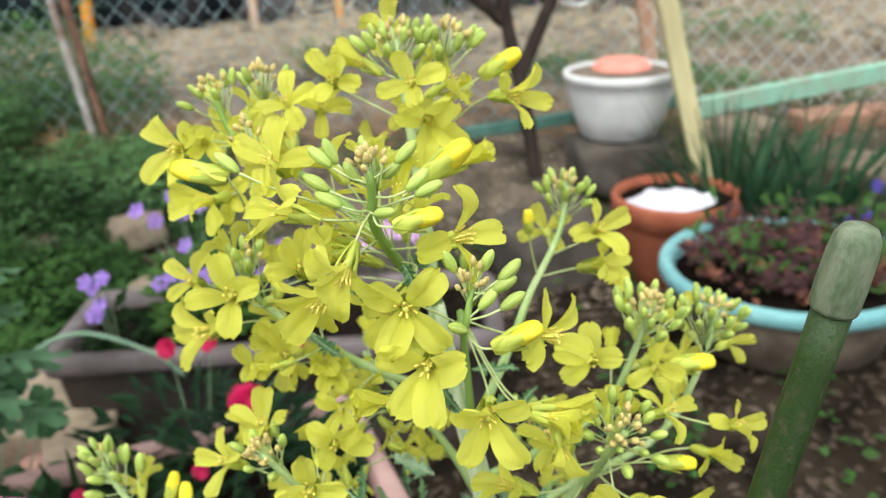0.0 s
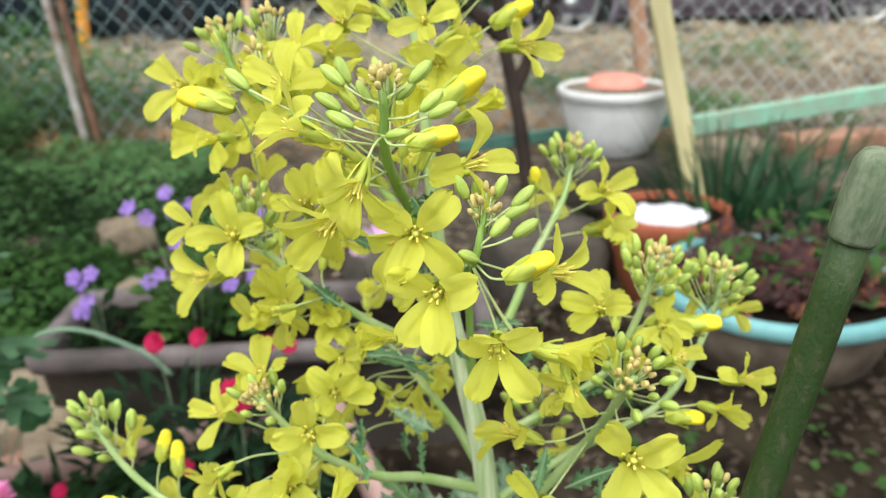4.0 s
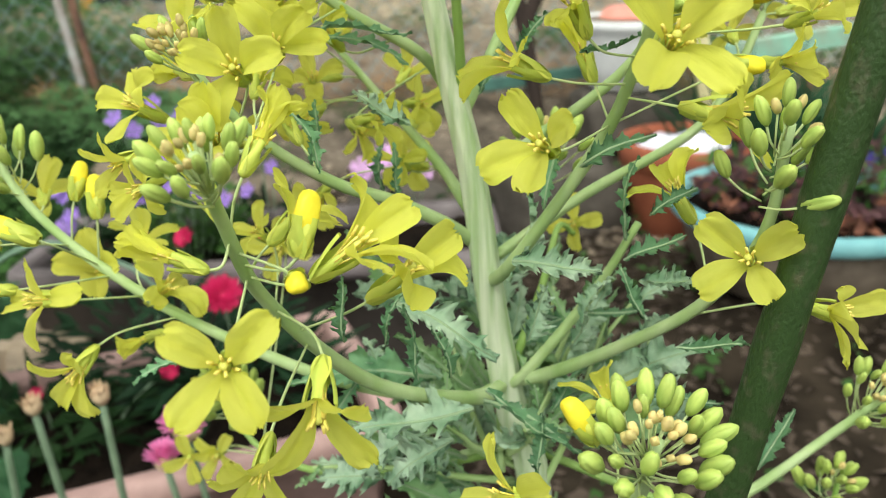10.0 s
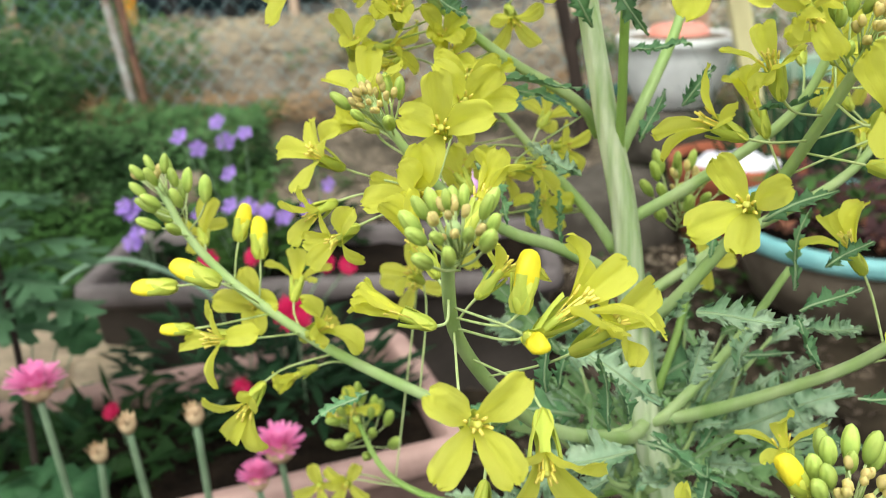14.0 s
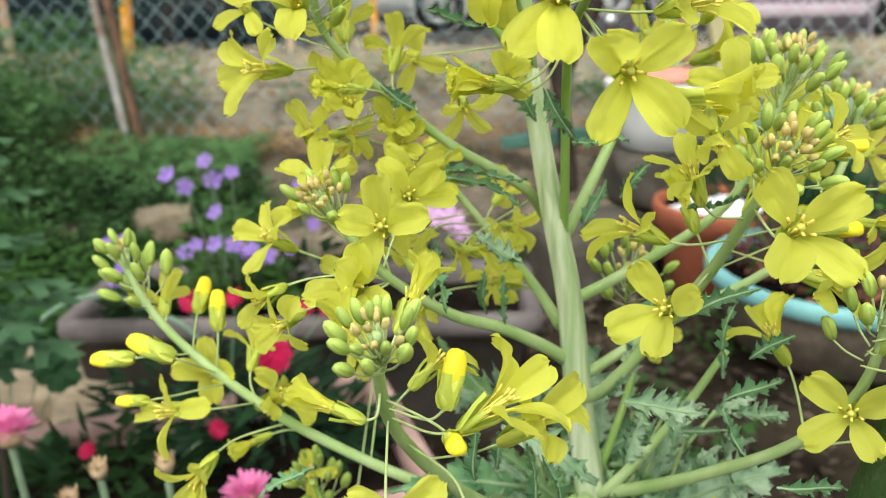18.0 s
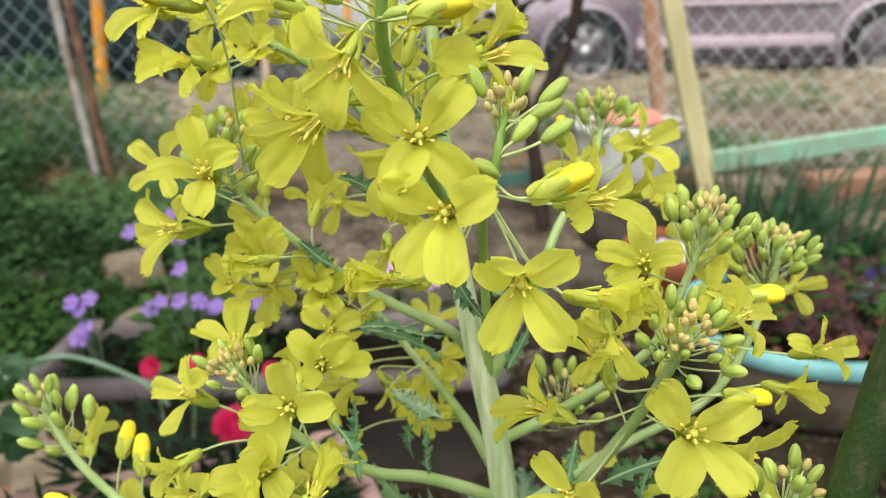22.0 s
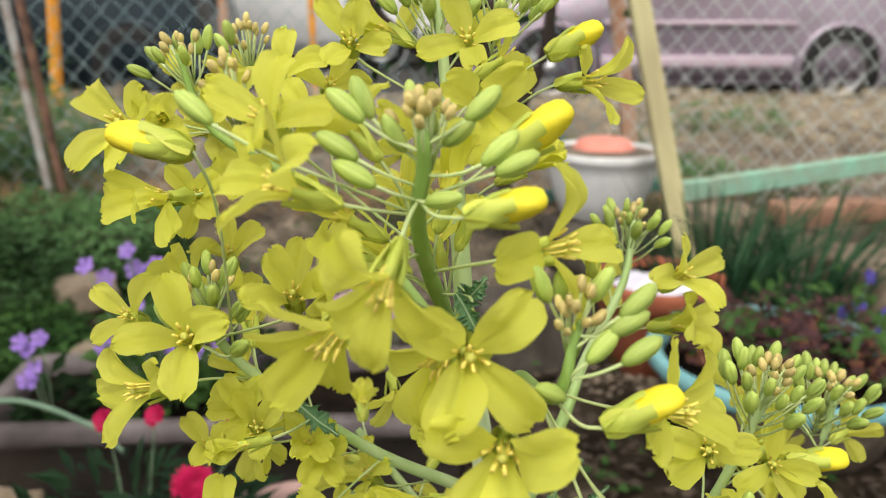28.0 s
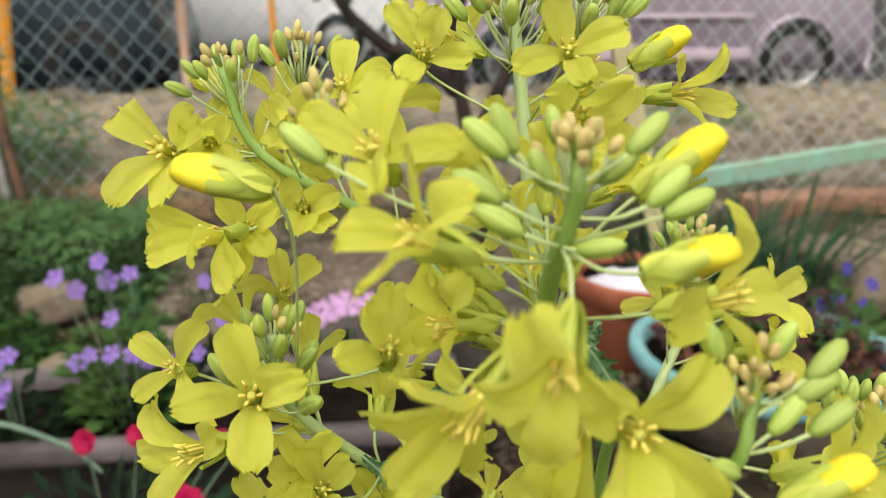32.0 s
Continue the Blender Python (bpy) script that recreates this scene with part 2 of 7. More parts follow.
def sepal_mesh(k):
    """A boat-shaped sepal 9 mm long, rising along z, its back to -x."""
    n, m, verts, faces = 7, 4, [], []
    for i in range(n + 1):
        u = i / n
        w = 0.0019 * math.sin(min(1, u * 1.15 + 0.25) * math.pi * 0.86) ** 0.8
        out = 0.0009 + 0.0014 * math.sin(u * 2.2) + (0.0008 + 0.0004 * k) * u * u
        for j in range(m + 1):
            v = 2 * j / m - 1
            verts.append((out - 0.0007 * v * v, w * v, 0.0092 * u))
    for i in range(n):
        for j in range(m):
            a = i * (m + 1) + j
            faces.append((a, a + m + 1, a + m + 2, a + 1))
    return mesh("sepal", verts, faces, SEPAL)


def stamen_mesh(h, r):
    """One stamen leaning out along x: a thin thread with a long anther."""
    a, b = Vector((0.0008, 0, -0.004)), Vector((r, 0, h))
    v, f = tube([a, (a + b) / 2, b], 0.0002, 0.0002, 5)
    v2, f2 = tube([b - Vector((0.0002, 0, 0.0008)), b + Vector((0.0002, 0, 0.0002)), b + Vector((0.0007, 0, 0.0011))], 0.0004, 0.0003, 6)
    n = len(v)
    return mesh("stamen", v + v2, f + [tuple(i + n for i in g) for g in f2], STAMEN)


def pistil_mesh():
    v, f = lathe([(0.0007, -0.004), (0.0008, 0.001), (0.0006, 0.002), (0.0009, 0.0026), (0.0004, 0.0031)], 8)
    return mesh("pistil", v, f, STIGMA)


def bud_mesh(k, length=0.0086, r=0.00182):
    prof = [(0.25, 0), (0.62, 0.1), (0.92, 0.3), (1.0, 0.5), (0.9, 0.72), (0.62, 0.9), (0.15, 1.0)]
    v, f = lathe([(r * a, length * z) for a, z in prof], 32)
    out = []
    for x, y, z in v:
        t = math.atan2(y, x)
        g = 1 + 0.06 - 0.30 * (1 - abs(math.sin(2 * t + 0.25))) ** 3.5
        out.append((x * g + 0.0005 * k * (z / length) ** 2, y * g, z))
    return mesh("bud", out, f, BUD)


PETALS = [petal_mesh(k) for k in range(28)]
SEPALS = [sepal_mesh(k) for k in range(3)]
STAMENS, PISTIL = [stamen_mesh(0.0031, 0.0012), stamen_mesh(0.0018, 0.0022)], pistil_mesh()
BUDS = [bud_mesh(k) for k in range(3)]
TAN_BUDS = []
for k in range(2):
    v, f = lathe([(0.0003, 0), (0.0008, 0.0005), (0.00118, 0.0016), (0.00112, 0.0028), (0.0007, 0.0038), (0.0002, 0.0042)], 12, 4, 0.12)
    TAN_BUDS.append(mesh("young_bud", v, f, BUD_TAN))
v, f = lathe([(0.0004, 0), (0.0018, 0.0010), (0.0024, 0.003), (0.0026, 0.005), (0.0024, 0.0072), (0.0019, 0.0080)], 20, 4, 0.08)
CALYX = mesh("bud", v, f, SEPAL)
v, f = lathe([(0.0018, 0.003), (0.0025, 0.0060), (0.0028, 0.0088), (0.0027, 0.0112), (0.0022, 0.0132), (0.0015, 0.0142), (0.0004, 0.0146)], 24, 3, 0.10)
ROLL = mesh("petal_roll", [(x * math.cos(90 * z) - y * math.sin(90 * z), x * math.sin(90 * z) + y * math.cos(90 * z), z) for x, y, z in v], f, PETAL_BUD)
RACEME = {}


def on_raceme(name, p, back=0.006):
    """The point of a flowering stem from which the stalk of the flower at p would spring."""
    pts = RACEME[name]
    i = min(range(len(pts)), key=lambda q: (pts[q] - p).length)
    run = 0.0
    while i > 0 and run < back:
        run += (pts[i] - pts[i - 1]).length
        i -= 1
    return pts[i]


def stalk_to(name, base, way, parent, r=0.00036):
    s = on_raceme(name, base, 0.0)
    if (s - base).length > 0.019:
        name = min((q for q in RACEME if q not in ("axis", "shoot")), key=lambda q: (on_raceme(q, base, 0.0) - base).length)
        s = on_raceme(name, base, 0.0)
    s = on_raceme(name, base, 0.45 * (base - s).length)
    gap = (base - s).length
    mid = base - Vector(way).normalized() * min(0.28 * gap, 0.004)
    lift = (s + mid) / 2 + Vector((0, 0, 0.0005))
    v, f = tube(spline([s, lift * 0.5 + mid * 0.5, base], 5), r, r * 1.15, 6)
    inv = WORLD[parent].inverted()
    return link("stalk", mesh("stalk", [inv @ q for q in v], f, STALK), parent)


def flower(name, at, way, turns, leans, size=1.0):
    """An open flower whose petals stand round `at`, facing way; turns and leans: each petal's angle round that axis and forward along it."""
    seed = random.Random(int(1e5 * (at[0] + 3 * at[1] + 7 * at[2])))
    z = Vector(way).normalized()
    up = Vector((0, 0, 1)) - z * z.z
    up = up.normalized() if up.length > 0.05 else Vector((1, 0, 0))
    right = up.cross(z)
    base = Vector(at) - z * 0.0095 * size
    w = aim(base, z, right)
    v, f = lathe([(0.0005, -0.0006), (0.0013, 0.0002), (0.0014, 0.0012), (0.0012, 0.006), (0.0013, 0.0088)], 8)
    head = link("flower", mesh("flower", v, f, SEPAL), plant, w)
    for t, forward in zip(turns, leans):
        d = math.cos(radians(t)) * right + math.sin(radians(t)) * up
        lean = radians(forward + seed.uniform(-3, 3))
        d, zz = math.cos(lean) * d + math.sin(lean) * z, math.cos(lean) * z - math.sin(lean) * d
        s = size * seed.uniform(0.97, 1.04)
        p = link("petal", seed.choice(PETALS), head, aim(Vector(at), zz, d, s) @ Matrix.Diagonal((1, 0.87, 1, 1)))
    for k in range(4):
        t = radians(turns[k] + 45) if k < len(turns) else k * math.pi / 2
        d = math.cos(t) * right + math.sin(t) * up
        link("sepal", seed.choice(SEPALS), head, aim(base, z, d, size))
    for k in range(6):
        t = k * math.pi / 3 + radians(turns[0] + 15)
        link("stamen", STAMENS[k % 3 == 0], head, aim(Vector(at), z, math.cos(t) * right + math.sin(t) * up, size))
    link("pistil", PISTIL, head, aim(Vector(at), z, right, size))
    stalk_to(name, base, z, head)
    return head


def yellow_bud(name, tip, base):
    """A bud about to open, its rolled petals showing above the green sepals."""
    tip, base = Vector(tip), Vector(base)
    z, s = (tip - base).normalized(), (tip - base).length / 0.0146
    b = link("opening_bud", CALYX, plant, aim(base, z, None, s))
    link("petal_roll", ROLL, b, aim(base, z, (0.3, 0.9, 0.1), s), "bright yellow rolled petals")
    for k in range(4):
        t = k * 1.571 + 0.4
        x = z.orthogonal().normalized()
        d = math.cos(t) * x + math.sin(t) * z.cross(x)
        link("sepal", SEPALS[k % 3], b, aim(base, z, d, s * 0.95) @ Matrix.Diagonal((1.2, 1.4, 1, 1)))
    stalk_to(name, base, z, b)


def green_bud(name, tip, base):
    tip, base = Vector(tip), Vector(base)
    s = (tip - base).length / 0.0078
    b = link("bud", random.choice(BUDS), plant, aim(base, tip - base, None, s))
    stalk_to(name, base, tip - base, b)


def bud_head(at, way, r, young, older, seed):
    """The crowded tip of a flowering stem: tan young buds ringed by older green ones on stalks."""
    rnd = random.Random(seed)
    older = round(older * (1.1 if young > 6 else 1.3))
    young = round(young * 1.1) if young > 6 else young
    at, z = Vector(at), Vector(way).normalized()
    x = z.orthogonal().normalized()
    y = z.cross(x)
    for i in range(young):
        t, q = i * 2.4, math.sqrt((i + 0.5) / young)
        d = math.cos(t) * x + math.sin(t) * y
        p = at + d * q * min(r * 0.36, 0.0058) + z * (0.0030 - 0.0050 * q * q) + 0.0010 * Vector((rnd.gauss(0, 1), rnd.gauss(0, 1), rnd.gauss(0, 1)))
        w = aim(p, z + d * q * 0.7, None, rnd.uniform(0.7, 1.05) * math.sqrt(r / 0.015))
        b = link("young_bud", rnd.choice(TAN_BUDS), plant, w)
        foot = at - z * 0.010 + d * q * 0.0012
        v, f = tube([foot, (foot + p) / 2, p], 0.00025, 0.0003, 5)
        inv = w.inverted()
        link("stalk", mesh("stalk", [inv @ c for c in v], f, STALK), b)
    for i in range(older):
        t, q = i * 2.4 + 1.0, (i + 0.5) / older
        d = math.cos(t) * x + math.sin(t) * y
        if young > 6:
            foot = at - z * (0.010 + 0.009 * q) * (r / 0.015)
            wide = r * (0.36 + 0.34 * math.sqrt(q)) * rnd.uniform(0.92, 1.1)
            p = at + d * wide - z * (0.0015 + 0.0065 * q * q) * (r / 0.015) + z * rnd.gauss(0, 0.0008)
            out = (d * (0.25 + 0.75 * q) + z).normalized()
        else:
            foot = at - z * (0.003 + 0.021 * q * (r / 0.015))
            out = (d * (0.5 + 0.55 * q) + z * (0.95 - 0.45 * q)).normalized()
            p = foot + out * (0.0065 + 0.005 * q) * (r / 0.015) * rnd.uniform(0.85, 1.15)
        w = aim(p, out * 0.8 + z * (0.3 if young > 6 else 0.65) + d * rnd.uniform(-0.25, 0.25), d, ((0.92 if r > 0.018 else 0.74 if young > 6 else 0.85) + 0.3 * q) * min(1.0, r / 0.0145) ** 0.5 * rnd.uniform(0.85, 1.15))
        b = link("bud", rnd.choice(BUDS), plant, w)
        v, f = tube(spline([foot, (foot + p) / 2 - z * 0.0005 + d * 0.0004, p], 3), 0.0003, 0.00036, 5)
        inv = w.inverted()
        link("stalk", mesh("stalk", [inv @ c for c in v], f, STALK), b)


def stem(name, points, r0, r1, material, label="", child="flowering_stem", keep=True):
    pts = spline(points, 6)
    v, f = tube(pts, r0, r1, 28 if child == "main_stem" else 14, 0.05, 7 if child == "main_stem" else 5)
    RACEME[name] = pts
    base = Vector(WORLD[plant].translation)
    return link(child, mesh(child, [q - base for q in v], f, material), plant, None, label)


def kale_leaf(at, way, face, length, width, material=None, curl=0.3, seed=1):
    """A small toothed, crinkled leaf with a pale rib, springing at `at` along way."""
    rnd = random.Random(seed)
    width *= 1.0 if material == KALE_PALE else 0.66
    n, m, verts, faces = 44, 8, [], []
    sides = []
    for k in range(2):
        count, shift = rnd.uniform(4.2, 6.2), rnd.random()
        sides.append([(u * count + shift + 0.25 * noise.noise(Vector((u * 4, seed * 1.7, k * 5.0)))) % 1.0 for u in (i / n for i in range(n + 1))])
    for i in range(n + 1):
        u = i / n
        hull = 0.10 + math.sin(math.pi * min(1.0, 0.06 + 0.94 * u) ** 0.85) * (0.85 + 0.35 * noise.noise(Vector((u * 3, seed * 2.3, 1))))
        for j in range(m + 1):
            v = 2 * j / m - 1
            ph = sides[v > 0][i]
            lobe = 0.38 + 0.62 * min(1.0, ph / 0.62) if ph < 0.84 else 0.38 + 0.62 * (1.0 - ph) / 0.16
            tooth = 1.0 + (0.13 if i % 2 else -0.13) * (1 + 0.5 * math.sin(7.0 * i + seed))
            w = 0.002 * width if i == n else width * 0.5 * max(hull * (lobe * tooth if u > 0.1 else 0.6), 0.09)
            ruff = v * v * width * 0.34 * noise.noise(Vector((u * 14, v * 2.5, seed * 3.3)))
            x = length * u + 0.22 * width * v * v * lobe * (1 - u) + 0.05 * width * abs(v) * (1 if i % 2 else -1)
            z = 0.42 * abs(v) * w - curl * length * u * u + ruff + 0.06 * length * math.sin(u * 5 + seed)
            verts.append((x, v * w, z))
    for i in range(n):
        for j in range(m):
            a = i * (m + 1) + j
            faces.append((a, a + m + 1, a + m + 2, a + 1))
    x = Vector(way).normalized()
    z = Vector(face)
    z = (z - x * z.dot(x)).normalized()
    w = Matrix.Translation(at) @ Matrix((x, z.cross(x), z)).transposed().to_4x4()
    leaf = link("leaf", mesh("leaf", verts, faces, material or KALE), plant, w)
    rib = [(length * u, 0, -curl * length * u * u + 0.06 * length * math.sin(u * 5 + seed) + 0.0002) for u in (0, 0.2, 0.4, 0.6, 0.8, 0.97)]
    v, f = tube(rib, 0.0008 * length / 0.04, 0.0002, 5)
    link("rib", mesh("rib", v, f, RIB), leaf)
    return leaf



# ---- the garden: surfaces ----
DRY_EARTH = mat("dry_earth", (0.235, 0.195, 0.152), (0.15, 0.125, 0.10), 0.95, 20, 0.004, 60, fine=0.2, spec=0.06)
SOIL_POT = mat("potting_soil", (0.012, 0.008, 0.0055), (0.004, 0.0027, 0.0019), 0.95, 30, 0.01, 120, fine=0.35, spec=0.06)
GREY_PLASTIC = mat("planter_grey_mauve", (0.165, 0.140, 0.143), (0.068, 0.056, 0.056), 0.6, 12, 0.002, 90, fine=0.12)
# The grey box's sides, about half as bright as its rim.
GREY_SIDE = mat("planter_side_dark_grey", (0.085, 0.07, 0.063), (0.04, 0.033, 0.029), 0.7, 10, 0.002, 90, fine=0.15)
PINK_PLASTIC = mat("planter_faded_terracotta", (0.41, 0.265, 0.24), (0.26, 0.165, 0.15), 0.6, 14, 0.002, 110, fine=0.12)
BASIN_BLUE = mat("basin_light_blue", (0.20, 0.42, 0.43), (0.14, 0.33, 0.35), 0.45, 20, 0.001, 90, fine=0.08)
BASIN_OUT = mat("basin_dusty_outside", (0.19, 0.152, 0.118), (0.10, 0.079, 0.06), 0.7, 20, 0.002, 80, fine=0.15)
TERRA = mat("terracotta", (0.34, 0.105, 0.055), (0.26, 0.075, 0.04), 0.75, 18, 0.002, 120, fine=0.12)
WHITE_POT = mat("pot_off_white", (0.70, 0.71, 0.71), (0.56, 0.57, 0.57), 0.5, 12, 0.001, 70, fine=0.08)
PINK_DISH = mat("dish_coral", (0.80, 0.32, 0.26), (0.70, 0.26, 0.2), 0.5, 20)
WHITE_DISH = mat("dish_white", (0.70, 0.69, 0.76), (0.55, 0.54, 0.62), 0.35, 20)
STONE = mat("stone_beige", (0.27, 0.215, 0.155), (0.12, 0.095, 0.07), 0.9, 14, 0.008, 70, fine=0.2)
PALE_STONE = mat("stone_pale_sand", (0.33, 0.265, 0.19), (0.165, 0.128, 0.092), 0.9, 12, 0.008, 60, fine=0.2)
PINK_STONE = mat("stone_dull_pink", (0.34, 0.20, 0.16), (0.18, 0.11, 0.09), 0.9, 14, 0.008, 70, fine=0.2)
STONE_GREY = mat("stone_grey", (0.0975, 0.0845, 0.0715), (0.052, 0.04355, 0.03575), 0.9, 14, 0.008, 70, fine=0.2)
OLD_BRICK = mat("old_brick_orange", (0.40, 0.22, 0.15), (0.24, 0.14, 0.10), 0.9, 20, 0.003, 120, fine=0.25)
RUST = mat("rusty_steel", (0.22, 0.12, 0.08), (0.08, 0.045, 0.035), 0.8, 25, 0.002, 110, fine=0.25)
GALV = mat("weathered_paint_grey", (0.42, 0.43, 0.42), (0.2, 0.13, 0.1), 0.6, 16, 0.002, 90, fine=0.15)
RUST_PALE = mat("rusty_post_pale", (0.6, 0.48, 0.38), (0.36, 0.15, 0.07), 0.7, 14, 0.002, 80, fine=0.2, stretch=(1, 1, 0.08))
ORANGE = mat("post_orange", (0.75, 0.33, 0.04), (0.62, 0.25, 0.03), 0.5, 20, fine=0.08)
YELLOW_WOOD = mat("post_pale_yellow", (0.64, 0.60, 0.33), (0.44, 0.39, 0.22), 0.65, 18, 0.002, 70, fine=0.15, stretch=(1, 1, 0.15))
GREEN_WOOD = mat("board_faded_green", (0.24, 0.49, 0.37), (0.26, 0.33, 0.25), 0.65, 18, 0.002, 80, fine=0.15, stretch=(0.15, 1, 1))
# Darker copy of the board green; the rail's shade is painted in.
SHADED_GREEN_WOOD = mat("rail_shaded_green", (0.085, 0.2, 0.16), (0.05, 0.12, 0.1), 0.7, 18, 0.002, 80, fine=0.2, stretch=(0.15, 1, 1))
# Same wire with the sky's whitish reflection painted into its colour.
WIRE_SKY_SHEEN = mat("fence_wire_sky_sheen", (0.68, 0.73, 0.73), (0.46, 0.54, 0.54), 0.45, 20)
WIRE = mat("fence_wire", (0.38, 0.50, 0.52), (0.17, 0.30, 0.33), 0.5, 20)
BARK = mat("bark_dark", (0.045, 0.0312, 0.0252), (0.021, 0.0144, 0.012), 0.9, 30, 0.004, 120, fine=0.25, stretch=(1, 1, 0.3))
WEED = mat("weed_green", (0.062, 0.138, 0.036), (0.022, 0.06, 0.014), 0.6, 5, thin=0.25, fine=0.2, coords="Object", spec=0.08)
WEED_TALL = mat("tall_weed_soft_green", (0.115, 0.235, 0.085), (0.042, 0.105, 0.032), 0.6, 5, thin=0.3, fine=0.2)
WITHERED = mat("withered_stalks", (0.20, 0.15, 0.10), (0.12, 0.09, 0.06), 0.9, 9, thin=0.1, fine=0.3)
# Dark green taken down to near black: the shade between leaves is in the colour.
WEED_SHADE_DARK = mat("foliage_shade_dark_green", (0.015, 0.040, 0.010), (0.0045, 0.0145, 0.004), 0.55, 8, thin=0.2, fine=0.2, spec=0.08)
MUGWORT = mat("mugwort_green", (0.105, 0.20, 0.11), (0.05, 0.11, 0.055), 0.6, 20, thin=0.3, fine=0.15, spec=0.08)
BROAD_LEAF = mat("broad_leaf_green", (0.045, 0.115, 0.048), (0.02, 0.06, 0.025), 0.5, 25, 0.001, 120, thin=0.25, fine=0.2, spec=0.1)
# Leaf green darkened the same way, for the shade low in the clump.
DIANTHUS_LEAF = mat("dianthus_leaf_shade_dark", (0.016, 0.044, 0.018), (0.006, 0.017, 0.008), 0.5, 15, thin=0.2, fine=0.2, spec=0.08)
VIOLET_LEAF = mat("violet_plant_leaf", (0.075, 0.155, 0.04), (0.026, 0.064, 0.015), 0.55, 12, thin=0.3, fine=0.2, spec=0.08)
BLADE = mat("leaf_blade_green", (0.050, 0.120, 0.058), (0.018, 0.052, 0.026), 0.45, 15, thin=0.2, fine=0.15, spec=0.08)
ARCH = mat("arching_blade_pale", (0.22, 0.34, 0.24), (0.16, 0.27, 0.19), 0.5, 20, thin=0.2)
DRY = mat("dry_grass", (0.52, 0.44, 0.32), (0.36, 0.3, 0.21), 0.9, 6, thin=0.15, fine=0.25)
RUSSET = mat("russet_dry_grass", (0.40, 0.25, 0.13), (0.24, 0.15, 0.08), 0.9, 6, thin=0.15, fine=0.25)
CHAFF = mat("grey_brown_chaff", (0.30, 0.24, 0.18), (0.10, 0.08, 0.06), 0.9, 9, thin=0.1, fine=0.3)
LITTER = mat("dead_leaves", (0.092, 0.068, 0.05), (0.034, 0.024, 0.017), 0.85, 9, thin=0.1, fine=0.3)
VIOLET = mat("violet_petal", (0.40, 0.25, 0.68), (0.29, 0.17, 0.58), 0.6, 60, thin=0.35, fine=0.1)
DEEP_VIOLET = mat("deep_violet_petal", (0.10, 0.07, 0.42), (0.07, 0.05, 0.3), 0.6, 60, thin=0.3, fine=0.1)
CRIMSON = mat("crimson_petal", (0.56, 0.012, 0.10), (0.42, 0.008, 0.065), 0.6, 80, thin=0.3, fine=0.12)
DAISY = mat("daisy_pink", (0.84, 0.33, 0.58), (0.74, 0.20, 0.46), 0.6, 80, thin=0.35, fine=0.1)
DAISY_PALE = mat("daisy_pale_pink", (0.82, 0.62, 0.66), (0.74, 0.52, 0.58), 0.6, 80, thin=0.35, fine=0.1)
PANSY = mat("pansy_pale_lilac", (0.74, 0.46, 0.74), (0.62, 0.36, 0.66), 0.6, 60, thin=0.35, fine=0.1)
TAN = mat("flower_bud_tan", (0.56, 0.42, 0.27), (0.34, 0.22, 0.13), 0.8, 90, fine=0.15)
GREY_STEM = mat("stem_grey_green", (0.20, 0.28, 0.18), (0.14, 0.21, 0.13), 0.6, 60)
BRICK_DUST = mat("reddish_dead_leaf", (0.30, 0.12, 0.07), (0.14, 0.06, 0.04), 0.85, 30, thin=0.1, fine=0.3)
SEDUM = mat("sedum_purple_red", (0.09, 0.03375, 0.0375), (0.03375, 0.015, 0.0165), 0.6, 40, thin=0.15, fine=0.25)
CAR_MAUVE = mat("car_paint_mauve_grey", (0.42, 0.35, 0.42), (0.38, 0.32, 0.38), 0.25, 3, metal=0.3)
CAR_DARK = mat("car_paint_dark_blue", (0.028, 0.042, 0.052), (0.02, 0.032, 0.04), 0.2, 3, metal=0.2)
CAR_WHITE = mat("car_paint_white", (0.75, 0.75, 0.75), (0.7, 0.7, 0.7), 0.25, 3)
TRIM_PINK = mat("car_trim_pale", (0.62, 0.50, 0.58), (0.55, 0.44, 0.52), 0.3, 5, metal=0.3)
CAR_GLASS = mat("car_glass_dark", (0.012, 0.014, 0.016), (0.01, 0.012, 0.014), 0.06, 5, spec=0.7)
TYRE = mat("tyre_rubber", (0.02, 0.02, 0.02), (0.012, 0.012, 0.012), 0.8, 30, fine=0.2)
ALLOY = mat("alloy_wheel", (0.55, 0.55, 0.56), (0.45, 0.45, 0.46), 0.3, 20, metal=0.9)
DARK_ALLOY = mat("dark_wheel_rim", (0.09, 0.10, 0.11), (0.05, 0.055, 0.06), 0.5, 20, metal=0.4)
LAMP_GLASS = mat("headlamp_glass", (0.75, 0.75, 0.78), (0.6, 0.6, 0.65), 0.08, 20, spec=0.7)
WALL = mat("wall_beige", (0.55, 0.45, 0.36), (0.46, 0.37, 0.29), 0.8, 2, 0.002, 30, fine=0.06)


